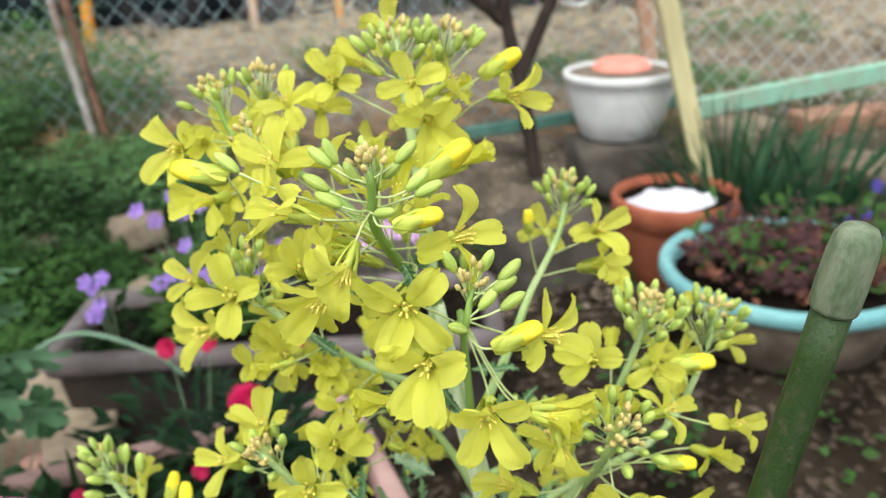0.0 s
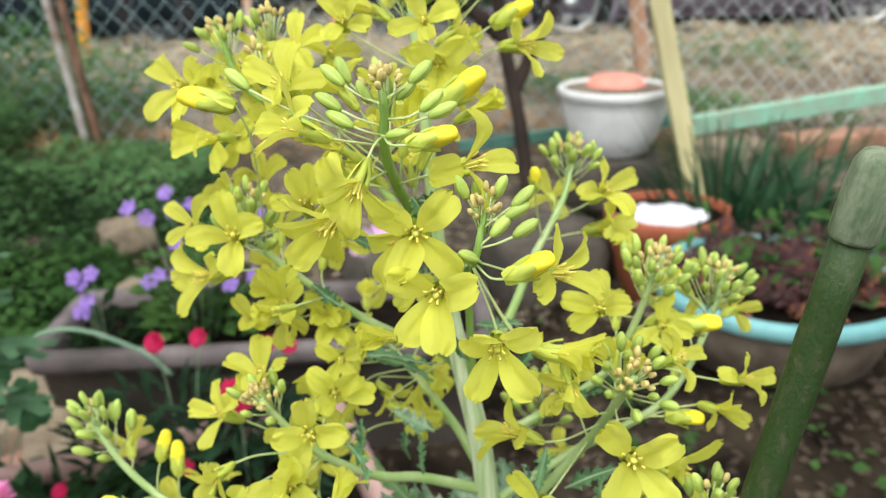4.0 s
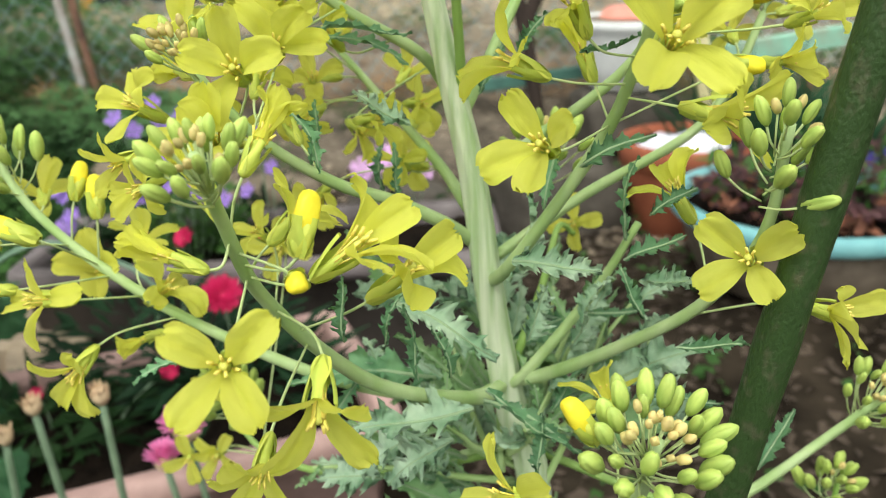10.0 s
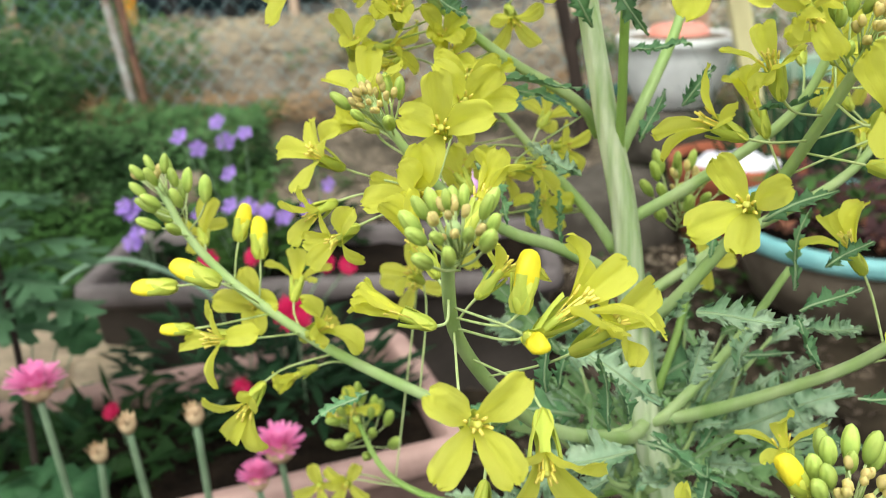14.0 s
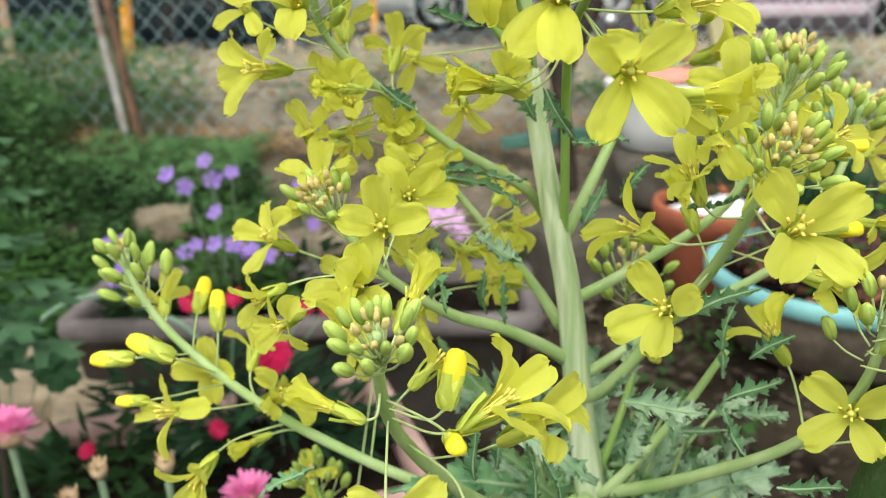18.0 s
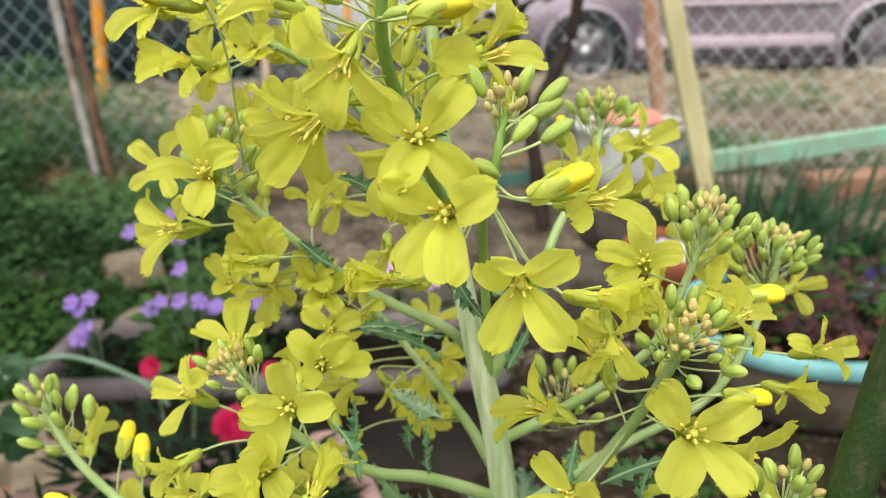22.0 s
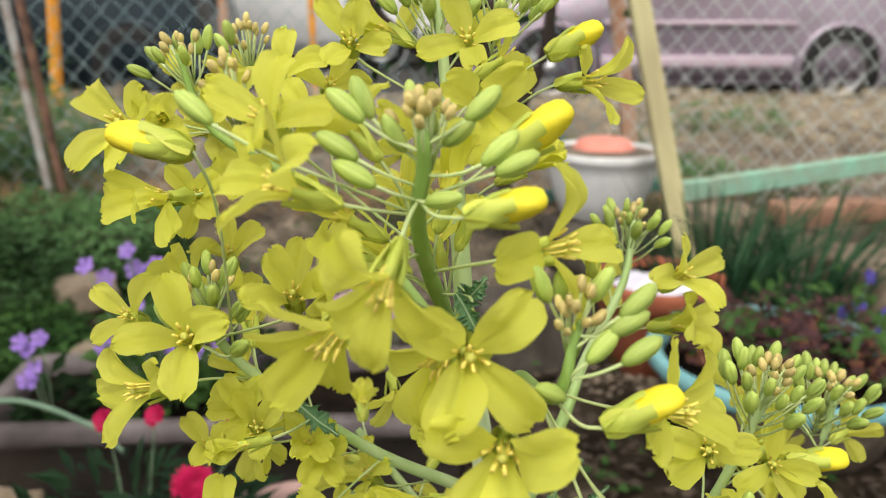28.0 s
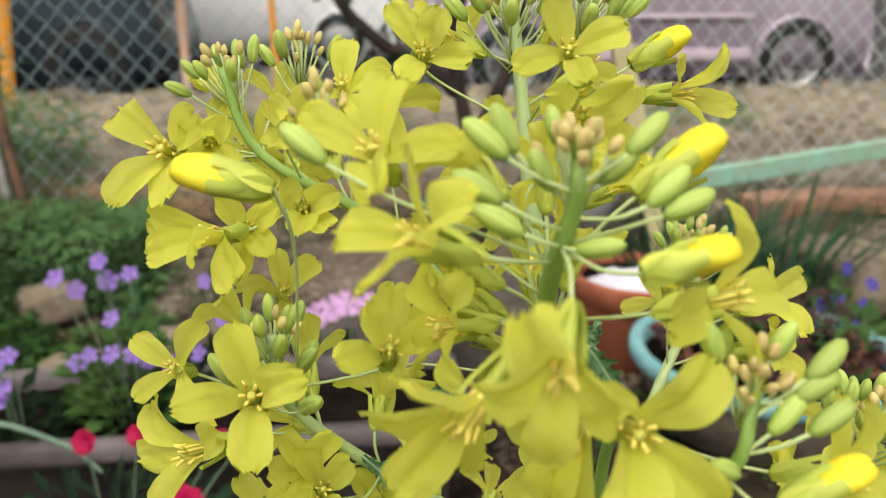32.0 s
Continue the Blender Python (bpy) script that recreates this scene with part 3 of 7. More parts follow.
# ---- ground ----
def ground_surface():
    """Dark soil in the bed, dull earth on the bank, dry earth on the verge and asphalt beyond, with ragged borders."""
    m = bpy.data.materials.new("ground_earth")
    m.use_nodes = True
    n, l = m.node_tree.nodes, m.node_tree.links
    b = n["Principled BSDF"]
    b.inputs["Roughness"].default_value, b.inputs["Specular IOR Level"].default_value = 0.95, 0.06
    tc, sep = n.new("ShaderNodeTexCoord"), n.new("ShaderNodeSeparateXYZ")
    l.new(tc.outputs["Object"], sep.inputs["Vector"])

    def grain(scale, detail):
        nz = n.new("ShaderNodeTexNoise")
        nz.inputs["Scale"].default_value, nz.inputs["Detail"].default_value = scale, detail
        l.new(tc.outputs["Object"], nz.inputs["Vector"])
        return nz.outputs["Fac"]

    def sums(kind, a, c, addend=None):
        q = n.new("ShaderNodeMath")
        q.operation = kind
        for socket, value in zip(q.inputs, (a, c, addend)):
            if isinstance(value, (int, float)):
                socket.default_value = value
            elif value is not None:
                l.new(value, socket)
        return q.outputs[0]

    edge = sums("MULTIPLY_ADD", grain(3.0, 4.0), 0.5, sep.outputs["Y"])
    edge = sums("MULTIPLY_ADD", edge, 0.125, -0.25 * 0.125)
    zones = ((0.0, "soil"), (1.70, "soil"), (1.84, "bank"), (2.40, "bank"), (2.56, "verge"), (4.62, "verge"), (4.72, "asphalt"))
    light = {"soil": (0.036, 0.0275, 0.019), "bank": (0.15, 0.122, 0.094), "verge": (0.235, 0.195, 0.152), "asphalt": (0.07, 0.068, 0.066)}
    dark = {"soil": (0.009, 0.0065, 0.0045), "bank": (0.055, 0.046, 0.036), "verge": (0.15, 0.125, 0.10), "asphalt": (0.045, 0.044, 0.043)}
    ends = []
    for shade in (dark, light):
        ramp = n.new("ShaderNodeValToRGB")
        stops = ramp.color_ramp.elements
        for k, (y, zone) in enumerate(zones):
            stop = stops[k] if k < 2 else stops.new(y / 8)
            stop.position = y / 8
            stop.color = (*shade[zone], 1)
        l.new(edge, ramp.inputs["Fac"])
        ends.append(ramp.outputs["Color"])
    clod = n.new("ShaderNodeMapRange")
    clod.inputs["From Min"].default_value, clod.inputs["From Max"].default_value = 0.36, 0.64
    l.new(grain(9.0, 6.0), clod.inputs["Value"])
    mix = n.new("ShaderNodeMix")
    mix.data_type = "RGBA"
    l.new(clod.outputs["Result"], mix.inputs[0])
    l.new(ends[0], mix.inputs[6])
    l.new(ends[1], mix.inputs[7])
    fine = grain(45.0, 4.0)
    speck, hs = n.new("ShaderNodeMapRange"), n.new("ShaderNodeHueSaturation")
    speck.inputs["To Min"].default_value, speck.inputs["To Max"].default_value = 0.65, 1.35
    l.new(fine, speck.inputs["Value"])
    l.new(speck.outputs["Result"], hs.inputs["Value"])
    l.new(mix.outputs[2], hs.inputs["Color"])
    l.new(hs.outputs["Color"], b.inputs["Base Color"])
    bp = n.new("ShaderNodeBump")
    bp.inputs["Strength"].default_value, bp.inputs["Distance"].default_value = 0.7, 0.012
    l.new(fine, bp.inputs["Height"])
    l.new(bp.outputs["Normal"], b.inputs["Normal"])
    return m


def ground_z(x, y):
    """The bed, the bank up to the fence and the verge, and the lower road behind."""
    def ease(a, b, v):
        v = min(1.0, max(0.0, (v - a) / (b - a)))
        return v * v * (3 - 2 * v)
    z = 0.08 + 0.17 * ease(1.35, 2.2, y) + 0.12 * ease(2.3, 3.6, y) - 0.27 * ease(3.95, 4.8, y)
    z += 0.05 * ease(0.75, 1.6, -x) * ease(0.9, 1.6, y) * (1 - ease(2.4, 3.6, y))
    z += 0.065 * math.exp(-((x - 0.58) / 0.32) ** 2 - ((y - 1.24) / 0.24) ** 2)
    if y < 4.6:
        z += 0.018 * noise.noise(Vector((x * 5, y * 5, 0))) + 0.006 * noise.noise(Vector((x * 24, y * 24, 3)))
    return z


def ground_sheet():
    def steps(lo, hi, d):
        n = round((hi - lo) / d)
        return [lo + (hi - lo) * i / n for i in range(n)]
    xs = [-400, -120, -40, -15, -8, -5] + steps(-3.6, -1.4, 0.12) + steps(-1.4, 1.4, 0.035) + steps(1.4, 3.6, 0.12) + [3.6, 5, 8, 15, 40, 120, 400]
    ys = [-60, -15, -4, -1.5, -0.5] + steps(0, 2.0, 0.035) + steps(2.0, 5.2, 0.08) + [5.2, 6, 8, 12, 25, 60, 200, 600]
    verts = [(x, y, ground_z(x, y)) for y in ys for x in xs]
    n = len(xs)
    faces = [(j * n + i, j * n + i + 1, (j + 1) * n + i + 1, (j + 1) * n + i) for j in range(len(ys) - 1) for i in range(n - 1)]
    return mesh("ground", verts, faces, ground_surface())


tagged(link("ground", ground_sheet()), "dark crumbly garden soil rising to a verge with a road behind", "ground", kind="structure")


def leaf_cloud(name, places, material, label, category, shape=(0.5, 1.0), kind="stuff", group="", parent=None):
    """Many small folded leaves in one mesh. places: (point, direction, length, width, face)."""
    verts, faces = [], []
    for p, d, ln, wd, up in places:
        d = Vector(d).normalized()
        s = d.cross(Vector(up))
        s = s.normalized() if s.length > 1e-4 else d.orthogonal().normalized()
        u = s.cross(d)
        b = len(verts)
        verts += [p, p + d * ln * shape[0] + s * wd / 2 + u * wd * 0.18, p + d * ln + u * -0.12 * ln,
                  p + d * ln * shape[0] - s * wd / 2 + u * wd * 0.18, p + d * ln * 0.55]
        faces += [(b, b + 1, b + 4), (b + 1, b + 2, b + 4), (b + 2, b + 3, b + 4), (b + 3, b, b + 4)]
    return tagged(link(name, mesh(name, verts, faces, material), parent), label, category, group, kind)


def scatter(n, seed, xr, yr, height, ln, wd, keep=lambda x, y: True, lift=0.0, flat=0.5):
    rnd = random.Random(seed)
    out = []
    while len(out) < n:
        x, y = rnd.uniform(*xr), rnd.uniform(*yr)
        if not keep(x, y):
            continue
        h = height * rnd.random() * (0.5 + 0.9 * max(0, noise.noise(Vector((x * 3, y * 3, seed))) + 0.4))
        t = rnd.uniform(0, 6.283)
        d = (math.cos(t), math.sin(t), rnd.uniform(-0.2, 1) * (1 - flat))
        out.append((Vector((x, y, ground_z(x, y) + lift + h)), d, ln * rnd.uniform(0.6, 1.3), wd * rnd.uniform(0.7, 1.3), (rnd.gauss(0, 0.4), rnd.gauss(0, 0.4) - 0.3, 1)))
    return out


def bank(x, y):
    """Where weeds grow on the bank: patchy, thinning out towards the bare earth."""
    if y < 1.3 + 0.6 * max(0.0, -1.15 - x) + 0.3 * max(0.0, -1.0 - x) * noise.noise(Vector((x * 4, 2, 8))):
        return False
    return noise.noise(Vector((x * 5.5, y * 5.5, 11))) > 0.9 * (x + 0.95) - 0.35 and x > -2.1 + 0.5 * noise.noise(Vector((3, y * 2, 2))) and noise.noise(Vector((x * 1.6, y * 1.6, 4))) > -0.35 and x < -0.42 - 0.22 * (y - 1.3) - 0.1 * noise.noise(Vector((x * 4, y * 4, 1)))


leaf_cloud("low_weeds", scatter(15000, 1, (-2.0, -0.4), (1.28, 1.7), 0.09, 0.017, 0.009, bank), WEED, "low green weeds covering the bank", "weeds")
leaf_cloud("low_weeds", scatter(15000, 31, (-2.8, -0.5), (1.66, 2.36), 0.075, 0.03, 0.008, bank, flat=0.2), WEED_TALL, "soft light-green weeds at the foot of the fence", "weeds")
leaf_cloud("low_weeds", scatter(9000, 2, (-1.5, -0.55), (1.15, 2.0), 0.07, 0.02, 0.012, bank), WEED_SHADE_DARK, "dark green ground-cover leaves on the bank, deepened for shade", "weeds")
leaf_cloud("tall_weeds", scatter(11000, 3, (-3.4, -0.8), (2.0, 3.3), 0.23, 0.045, 0.011, lambda x, y: x < -0.75 - 0.25 * (y - 2) + 0.25 * noise.noise(Vector((x * 2, y * 2, 9))) and (y > 2.32 or x < -1.2) and y < 3.0 + 0.5 * noise.noise(Vector((x * 1.5, 0, 3))) and x > -3.0 + 0.6 * noise.noise(Vector((0, y * 1.5, 3))), flat=0.2), WEED_TALL, "tall soft green weeds along the wire fence", "weeds")
leaf_cloud("tall_weeds", scatter(8000, 13, (-2.6, -1.06), (2.0, 2.7), 0.36, 0.06, 0.009, lambda x, y: (y > 2.3 or x < -1.15) and x > -2.3 + 0.5 * noise.noise(Vector((1, y * 3, 5))) and y < 2.55 + 0.3 * noise.noise(Vector((x * 3, 1, 5))), flat=0.1), WEED_TALL, "feathery blue-green weeds at the fence post", "weeds")
leaf_cloud("dry_grass", scatter(9000, 4, (-3.2, 4.5), (2.9, 4.15), 0.05, 0.13, 0.005, flat=0.6), DRY, "dry straw-coloured grass on the road verge", "grass")
leaf_cloud("dead_leaves", scatter(5000, 5, (-0.5, 1.5), (0.75, 1.75), 0.008, 0.024, 0.011, flat=0.9), LITTER, "brown dead leaves lying on the soil", "leaf litter")
leaf_cloud("dry_grass", scatter(2600, 41, (-1.3, 0.9), (2.16, 2.52), 0.07, 0.06, 0.004, lambda x, y: noise.noise(Vector((x * 4, y * 4, 3))) > -0.15, flat=0.2), RUSSET, "russet dry grass along the foot of the fence", "grass")
leaf_cloud("dry_grass", scatter(900, 42, (-0.62, -0.18), (2.9, 3.4), 0.18, 0.08, 0.006, flat=0.05), DRY, "tall clump of golden dry grass on the verge", "grass")
leaf_cloud("leaf_litter", scatter(4200, 43, (-1.0, 1.3), (1.45, 2.3), 0.006, 0.026, 0.010, lambda x, y: noise.noise(Vector((x * 3, y * 3, 14))) > -0.25, flat=0.92), CHAFF, "grey-brown twigs and chaff strewn over the bare bank", "leaf litter")
leaf_cloud("low_weeds", scatter(1500, 44, (-0.9, 1.3), (1.5, 2.3), 0.05, 0.022, 0.008, lambda x, y: noise.noise(Vector((x * 4, y * 4, 21))) > 0.2, flat=0.4), WEED, "sparse weeds coming up through the bare bank", "weeds")
leaf_cloud("dead_leaves", scatter(700, 6, (-1.0, 2.2), (2.2, 3.2), 0.02, 0.05, 0.02, flat=0.9), WITHERED, "brown withered stalks on the verge", "leaf litter")
leaf_cloud("verge_weeds", scatter(1500, 33, (-0.7, 1.4), (2.35, 3.3), 0.10, 0.05, 0.012, lambda x, y: noise.noise(Vector((x * 3, y * 3, 6))) > 0.22, flat=0.2), WEED_TALL, "scattered green weed tufts on the verge", "weeds")
leaf_cloud("seedlings", scatter(240, 7, (0.15, 1.1), (0.75, 1.6), 0.04, 0.024, 0.014, lambda x, y: noise.noise(Vector((x * 5, y * 5, 8))) > 0.12), WEED, "scattered green seedlings in the soil", "weeds")


# ---- planters ----
def trough(name, corner, turn, size, material, label, side_material=None):
    """A moulded rectangular planter with a rolled rim; corner: its front right top corner; size: length, width, height."""
    ln, wd, h = size
    t = radians(turn)
    m = Matrix.Translation(corner) @ Matrix.Rotation(t, 4, "Z")
    th = thing(name, (m @ Vector((-ln / 2, wd / 2, -h))), label, "planter")
    bm = bmesh.new()
    def ring(inset, z):
        pts = []
        for cx, cy, a0 in ((-0.03, 0.03, -90), (-0.03, wd - 0.03, 0), (-ln + 0.03, wd - 0.03, 90), (-ln + 0.03, 0.03, 180)):
            for k in range(5):
                a = radians(a0 + 22.5 * k)
                r = 0.03 - inset
                pts.append(bm.verts.new(m @ Vector((cx + r * math.cos(a), cy + r * math.sin(a), z))))
        return pts
    rings = [ring(0.035 * 1.0, -h), ring(0.014, -0.035), ring(0.010, -0.032)]
    sides = list(rings)
    rings = [ring(0.008, -0.03), ring(-0.001, -0.03), ring(-0.004, -0.02), ring(-0.002, -0.004), ring(0.004, 0.0),
             ring(0.018, 0.0), ring(0.023, -0.004), ring(0.025, -0.02), ring(0.027, -0.06)]
    for a, b in zip(rings, rings[1:]):
        for k in range(len(a)):
            bm.faces.new((a[k], a[(k + 1) % len(a)], b[(k + 1) % len(a)], b[k]))
    base = WORLD[th].translation
    under = bmesh.new()
    low = [[under.verts.new(q.co - base) for q in r] for r in sides]
    for a, b in zip(low, low[1:]):
        for k in range(len(a)):
            under.faces.new((a[k], a[(k + 1) % len(a)], b[(k + 1) % len(a)], b[k]))
    under.faces.new(low[0][::-1])
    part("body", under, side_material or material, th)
    bmesh.ops.delete(bm, geom=[q for r in sides for q in r], context="VERTS")
    bmesh.ops.recalc_face_normals(bm, faces=bm.faces)
    bmesh.ops.translate(bm, verts=bm.verts, vec=-base)
    part("rim", bm, material, th, "rolled rim, paler than the sides on the grey box")
    n, verts, faces = 24, [], []
    for j in range(9):
        for i in range(n + 1):
            p = m @ Vector((-ln + 0.026 + (ln - 0.052) * i / n, 0.026 + (wd - 0.052) * j / 8, -0.028))
            p.z += 0.012 * noise.noise(p * 25) + 0.006 * noise.noise(p * 80)
            verts.append(p - base)
    faces = [(j * (n + 1) + i, j * (n + 1) + i + 1, (j + 1) * (n + 1) + i + 1, (j + 1) * (n + 1) + i) for j in range(8) for i in range(n)]
    link("soil", mesh("soil", verts, faces, SOIL_POT), th, None, "dark potting soil")
    return m


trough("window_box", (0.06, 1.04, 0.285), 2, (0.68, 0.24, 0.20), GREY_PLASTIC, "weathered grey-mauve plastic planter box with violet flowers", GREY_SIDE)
trough("window_box", (-0.058, 0.70, 0.25), 21.5, (0.62, 0.28, 0.17), PINK_PLASTIC, "faded terracotta-pink plastic planter box with crimson flowers")


def bowl():
    th = thing("wash_basin", (0.555, 1.26, 0.145), "round light-blue plastic wash basin used as a planter", "planter")
    v, f = lathe([(0.15, 0.0), (0.16, 0.004), (0.186, 0.07), (0.192, 0.107), (0.19, 0.111)], 48)
    link("bowl_outside", mesh("bowl_outside", v, f[:-2], BASIN_OUT), th, None, "dusty brown outside of the bowl")
    v, f = lathe([(0.190, 0.105), (0.206, 0.105), (0.212, 0.111), (0.212, 0.127), (0.206, 0.133), (0.196, 0.133), (0.188, 0.125), (0.178, 0.075)], 56)
    link("rim", mesh("rim", v, f[:-2], BASIN_BLUE), th, None, "thick light-blue rolled rim")
    v, f = lathe([(0.0005, 0.119), (0.06, 0.119), (0.12, 0.113), (0.184, 0.103)], 40)
    link("soil", mesh("soil", [(x, y, z + 0.008 * noise.noise(Vector((x, y, 0)) * 40)) for x, y, z in v], f[:-2], SOIL_POT), th)
    rnd = random.Random(5)
    spots = []
    for k in range(1000):
        a, r = rnd.uniform(0, 6.283), 0.17 * math.sqrt(rnd.random())
        x, y = r * math.cos(a), r * math.sin(a)
        h = 0.015 + 0.15 * (1 - r / 0.24) * max(0, 0.5 + noise.noise(Vector((x * 9, y * 9, 2)))) * rnd.random()
        spots.append((Vector((0.56 + x, 1.27 + y, 0.258 + h)), (math.cos(a * 3), math.sin(a * 3), rnd.uniform(0, 0.9)), rnd.uniform(0.012, 0.026), rnd.uniform(0.008, 0.014), (rnd.gauss(0, 0.5), -0.3, 1)))
    leaf_cloud("sedum", spots, SEDUM, "purple-red low sedum growing in the light-blue basin", "plant")
    def among(n, seed, high, ln, wd):
        r2, out = random.Random(seed), []
        while len(out) < n:
            a, r = r2.uniform(0, 6.283), 0.165 * math.sqrt(r2.random())
            x, y = 0.56 + r * math.cos(a), 1.27 + r * math.sin(a)
            if noise.noise(Vector((x * 14, y * 14, seed))) > 0.05:
                out.append((Vector((x, y, 0.262 + high * r2.random())), (r2.gauss(0, 1), r2.gauss(0, 1), r2.uniform(0, 1.4)), ln * r2.uniform(0.6, 1.3), wd * r2.uniform(0.7, 1.3), (r2.gauss(0, 0.5), -0.3, 1)))
        return out
    leaf_cloud("sedum", among(170, 61, 0.09, 0.035, 0.012), WEED, "green leafy shoots among the purple sedum", "plant")
    leaf_cloud("dead_leaves", among(240, 62, 0.012, 0.03, 0.018), BRICK_DUST, "reddish dead leaves on the soil of the basin", "leaf litter")


bowl()


def round_pot(name, at, r, h, material, label, rim=0.012):
    th = thing(name, at, label, "pot")
    v, f = lathe([(r * 0.7, 0), (r * 0.73, 0.004), (r * 0.93, h * 0.72), (r * 0.94, h * 0.74), (r, h * 0.75), (r * 1.02, h * 0.97), (r, h), (r - rim, h), (r - rim * 1.2, h * 0.9)], 40)
    link("body", mesh("body", v, f[:-1], material), th)
    v, f = lathe([(0.0005, h * 0.92), (r * 0.5, h * 0.925), (r - rim, h * 0.91)], 28)
    link("soil", mesh("soil", v, f[:-2], SOIL_POT), th)
    return th


round_pot("terracotta_pot", (0.455, 1.60, 0.10), 0.13, 0.19, TERRA, "dark terracotta flower pot with a white plastic sheet on it")
sheet = thing("plastic_sheet", (0.435, 1.575, 0.278), "crumpled white plastic sheet lying on the terracotta pot", "sheet")
n, verts, faces = 20, [], []
for i in range(n + 1):
    for k in range(48):
        a, q = 2 * math.pi * k / 48, i / n
        p = Vector((math.cos(a) * (0.090 + 0.012 * math.sin(2 * a + 1)), math.sin(a) * 0.062 * (1 - 0.35 * max(0, math.cos(a - 1.1))), 0)) * q
        p.z = (0.020 + 0.022 * noise.noise(p * 22 + Vector((3, 0, 0))) + 0.010 * noise.noise(p * 60)) * (1 - q ** 4)
        verts.append(p)
faces = [(i * 48 + k, i * 48 + (k + 1) % 48, (i + 1) * 48 + (k + 1) % 48, (i + 1) * 48 + k) for i in range(n) for k in range(48)]
link("crumpled_film", mesh("crumpled_film", verts, faces, WHITE_DISH), sheet)
pot = thing("white_pot", (0.398, 1.92, 0.335), "off-white round plastic pot of dry earth standing on a block", "pot")
v, f = lathe([(0.082, 0.0), (0.088, 0.004), (0.108, 0.05), (0.124, 0.11), (0.128, 0.135), (0.133, 0.138), (0.134, 0.152), (0.131, 0.156), (0.122, 0.156), (0.118, 0.14)], 44)
link("body", mesh("body", v, f[:-1], WHITE_POT), pot)
v, f = lathe([(0.121, 0.149), (0.06, 0.153), (0.0005, 0.154)], 36)
link("soil", mesh("soil", v, f[:-2], DRY_EARTH), pot, None, "pale dry earth inside the pot")
dish = thing("bowl", (0.405, 1.94, 0.489), "coral-pink plastic bowl upside down in the white pot", "dish")
v, f = lathe([(0.072, 0.0), (0.069, 0.004), (0.060, 0.018), (0.050, 0.023), (0.02, 0.024), (0.001, 0.024)], 36)
link("plate", mesh("plate", v, f, PINK_DISH), dish)


def stone(at, size, seed, material, label, name="stone"):
    bm = bmesh.new()
    bmesh.ops.create_icosphere(bm, subdivisions=3, radius=1)
    for q in bm.verts:
        c = q.co
        d = Vector((max(-0.72, min(0.72, c.x)), max(-0.72, min(0.72, c.y)), max(-0.6, min(0.6, c.z))))
        d *= 1 + 0.16 * noise.noise(c * 1.7 + Vector((seed * 7, 0, 0))) + 0.05 * noise.noise(c * 6)
        q.co = Vector((d.x * size[0], d.y * size[1], d.z * size[2])) / 0.72
    ob = link(name, from_bm(name, bm, material), None, Matrix.Translation(at) @ Matrix.Rotation(seed, 4, "Z"))
    return tagged(ob, label, "stone")


stone((-0.745, 1.75, 0.205), (0.06, 0.042, 0.042), 0.6, STONE, "rounded beige stone lying among weeds")
stone((-0.34, 1.36, 0.20), (0.10, 0.05, 0.12), 0.15, STONE, "flat-topped pale stone slab behind the planter")
stone((-0.55, 1.30, 0.22), (0.045, 0.035, 0.06), 2.0, STONE, "small brown stone behind the violet flowers")
stone((0.40, 1.92, 0.268), (0.11, 0.10, 0.072), 0.1, STONE_GREY, "grey concrete block under the white pot", "concrete_block")
stone((0.20, 1.62, 0.16), (0.12, 0.09, 0.10), 0.4, STONE_GREY, "grey stone block beside the terracotta pot")
stone((-0.12, 1.6, 0.15), (0.10, 0.07, 0.07), 2.4, STONE_GREY, "dark grey stone behind the planter")
stone((-0.60, 0.93, 0.10), (0.10, 0.07, 0.055), 1.2, PINK_STONE, "broken pinkish stone beside the planters")
stone((-0.69, 1.06, 0.12), (0.13, 0.085, 0.085), 0.5, PALE_STONE, "large pale sandy rock beside the grey planter")
stone((-0.575, 1.015, 0.13), (0.05, 0.09, 0.06), 0.3, PALE_STONE, "pale flat stone leaning by the grey planter")
stone((0.72, 2.05, 0.26), (0.14, 0.08, 0.06), 0.9, STONE, "rough pale stone at the foot of the fence")
stone((0.98, 1.75, 0.22), (0.12, 0.09, 0.07), 1.9, STONE, "rough beige stone beside the leafy clump")


def brick(at, turn, tilt):
    bm = bmesh.new()
    box(bm, (0.19, 0.09, 0.057), (0, 0, 0), None, 0.006)
    for q in bm.verts:
        q.co += 0.003 * Vector((noise.noise(q.co * 40), noise.noise(q.co * 40 + Vector((5, 0, 0))), noise.noise(q.co * 40 + Vector((9, 0, 0)))))
    return tagged(link("brick", from_bm("brick", bm, OLD_BRICK), None, pose(*at, tilt, 0, turn)), "weathered orange-red brick lying on the bank", "brick", "loose bricks")


for spot in (((1.02, 2.17, 0.275), 12, 4), ((1.20, 2.20, 0.275), -8, -3), ((1.38, 2.19, 0.275), 5, 0)):
    brick(*spot)


# ---- fence, posts and boards ----
def post(name, a, b, w, material, label, square=True, category="post", under=None):
    a, b = Vector(a), Vector(b)
    d = b - a
    if square:
        bm = bmesh.new()
        box(bm, (w, w * 0.8, d.length), (0, 0, d.length / 2), None, w * 0.08)
        me = from_bm(name, bm, material, False)
    else:
        v, f = tube([(0, 0, d.length * k / 6) for k in range(7)], w / 2, w / 2, 14)
        me = mesh(name, v, f, material)
    return tagged(link(name, me, under, aim(a, d, (1, 0, 0))), label, "" if under else category)


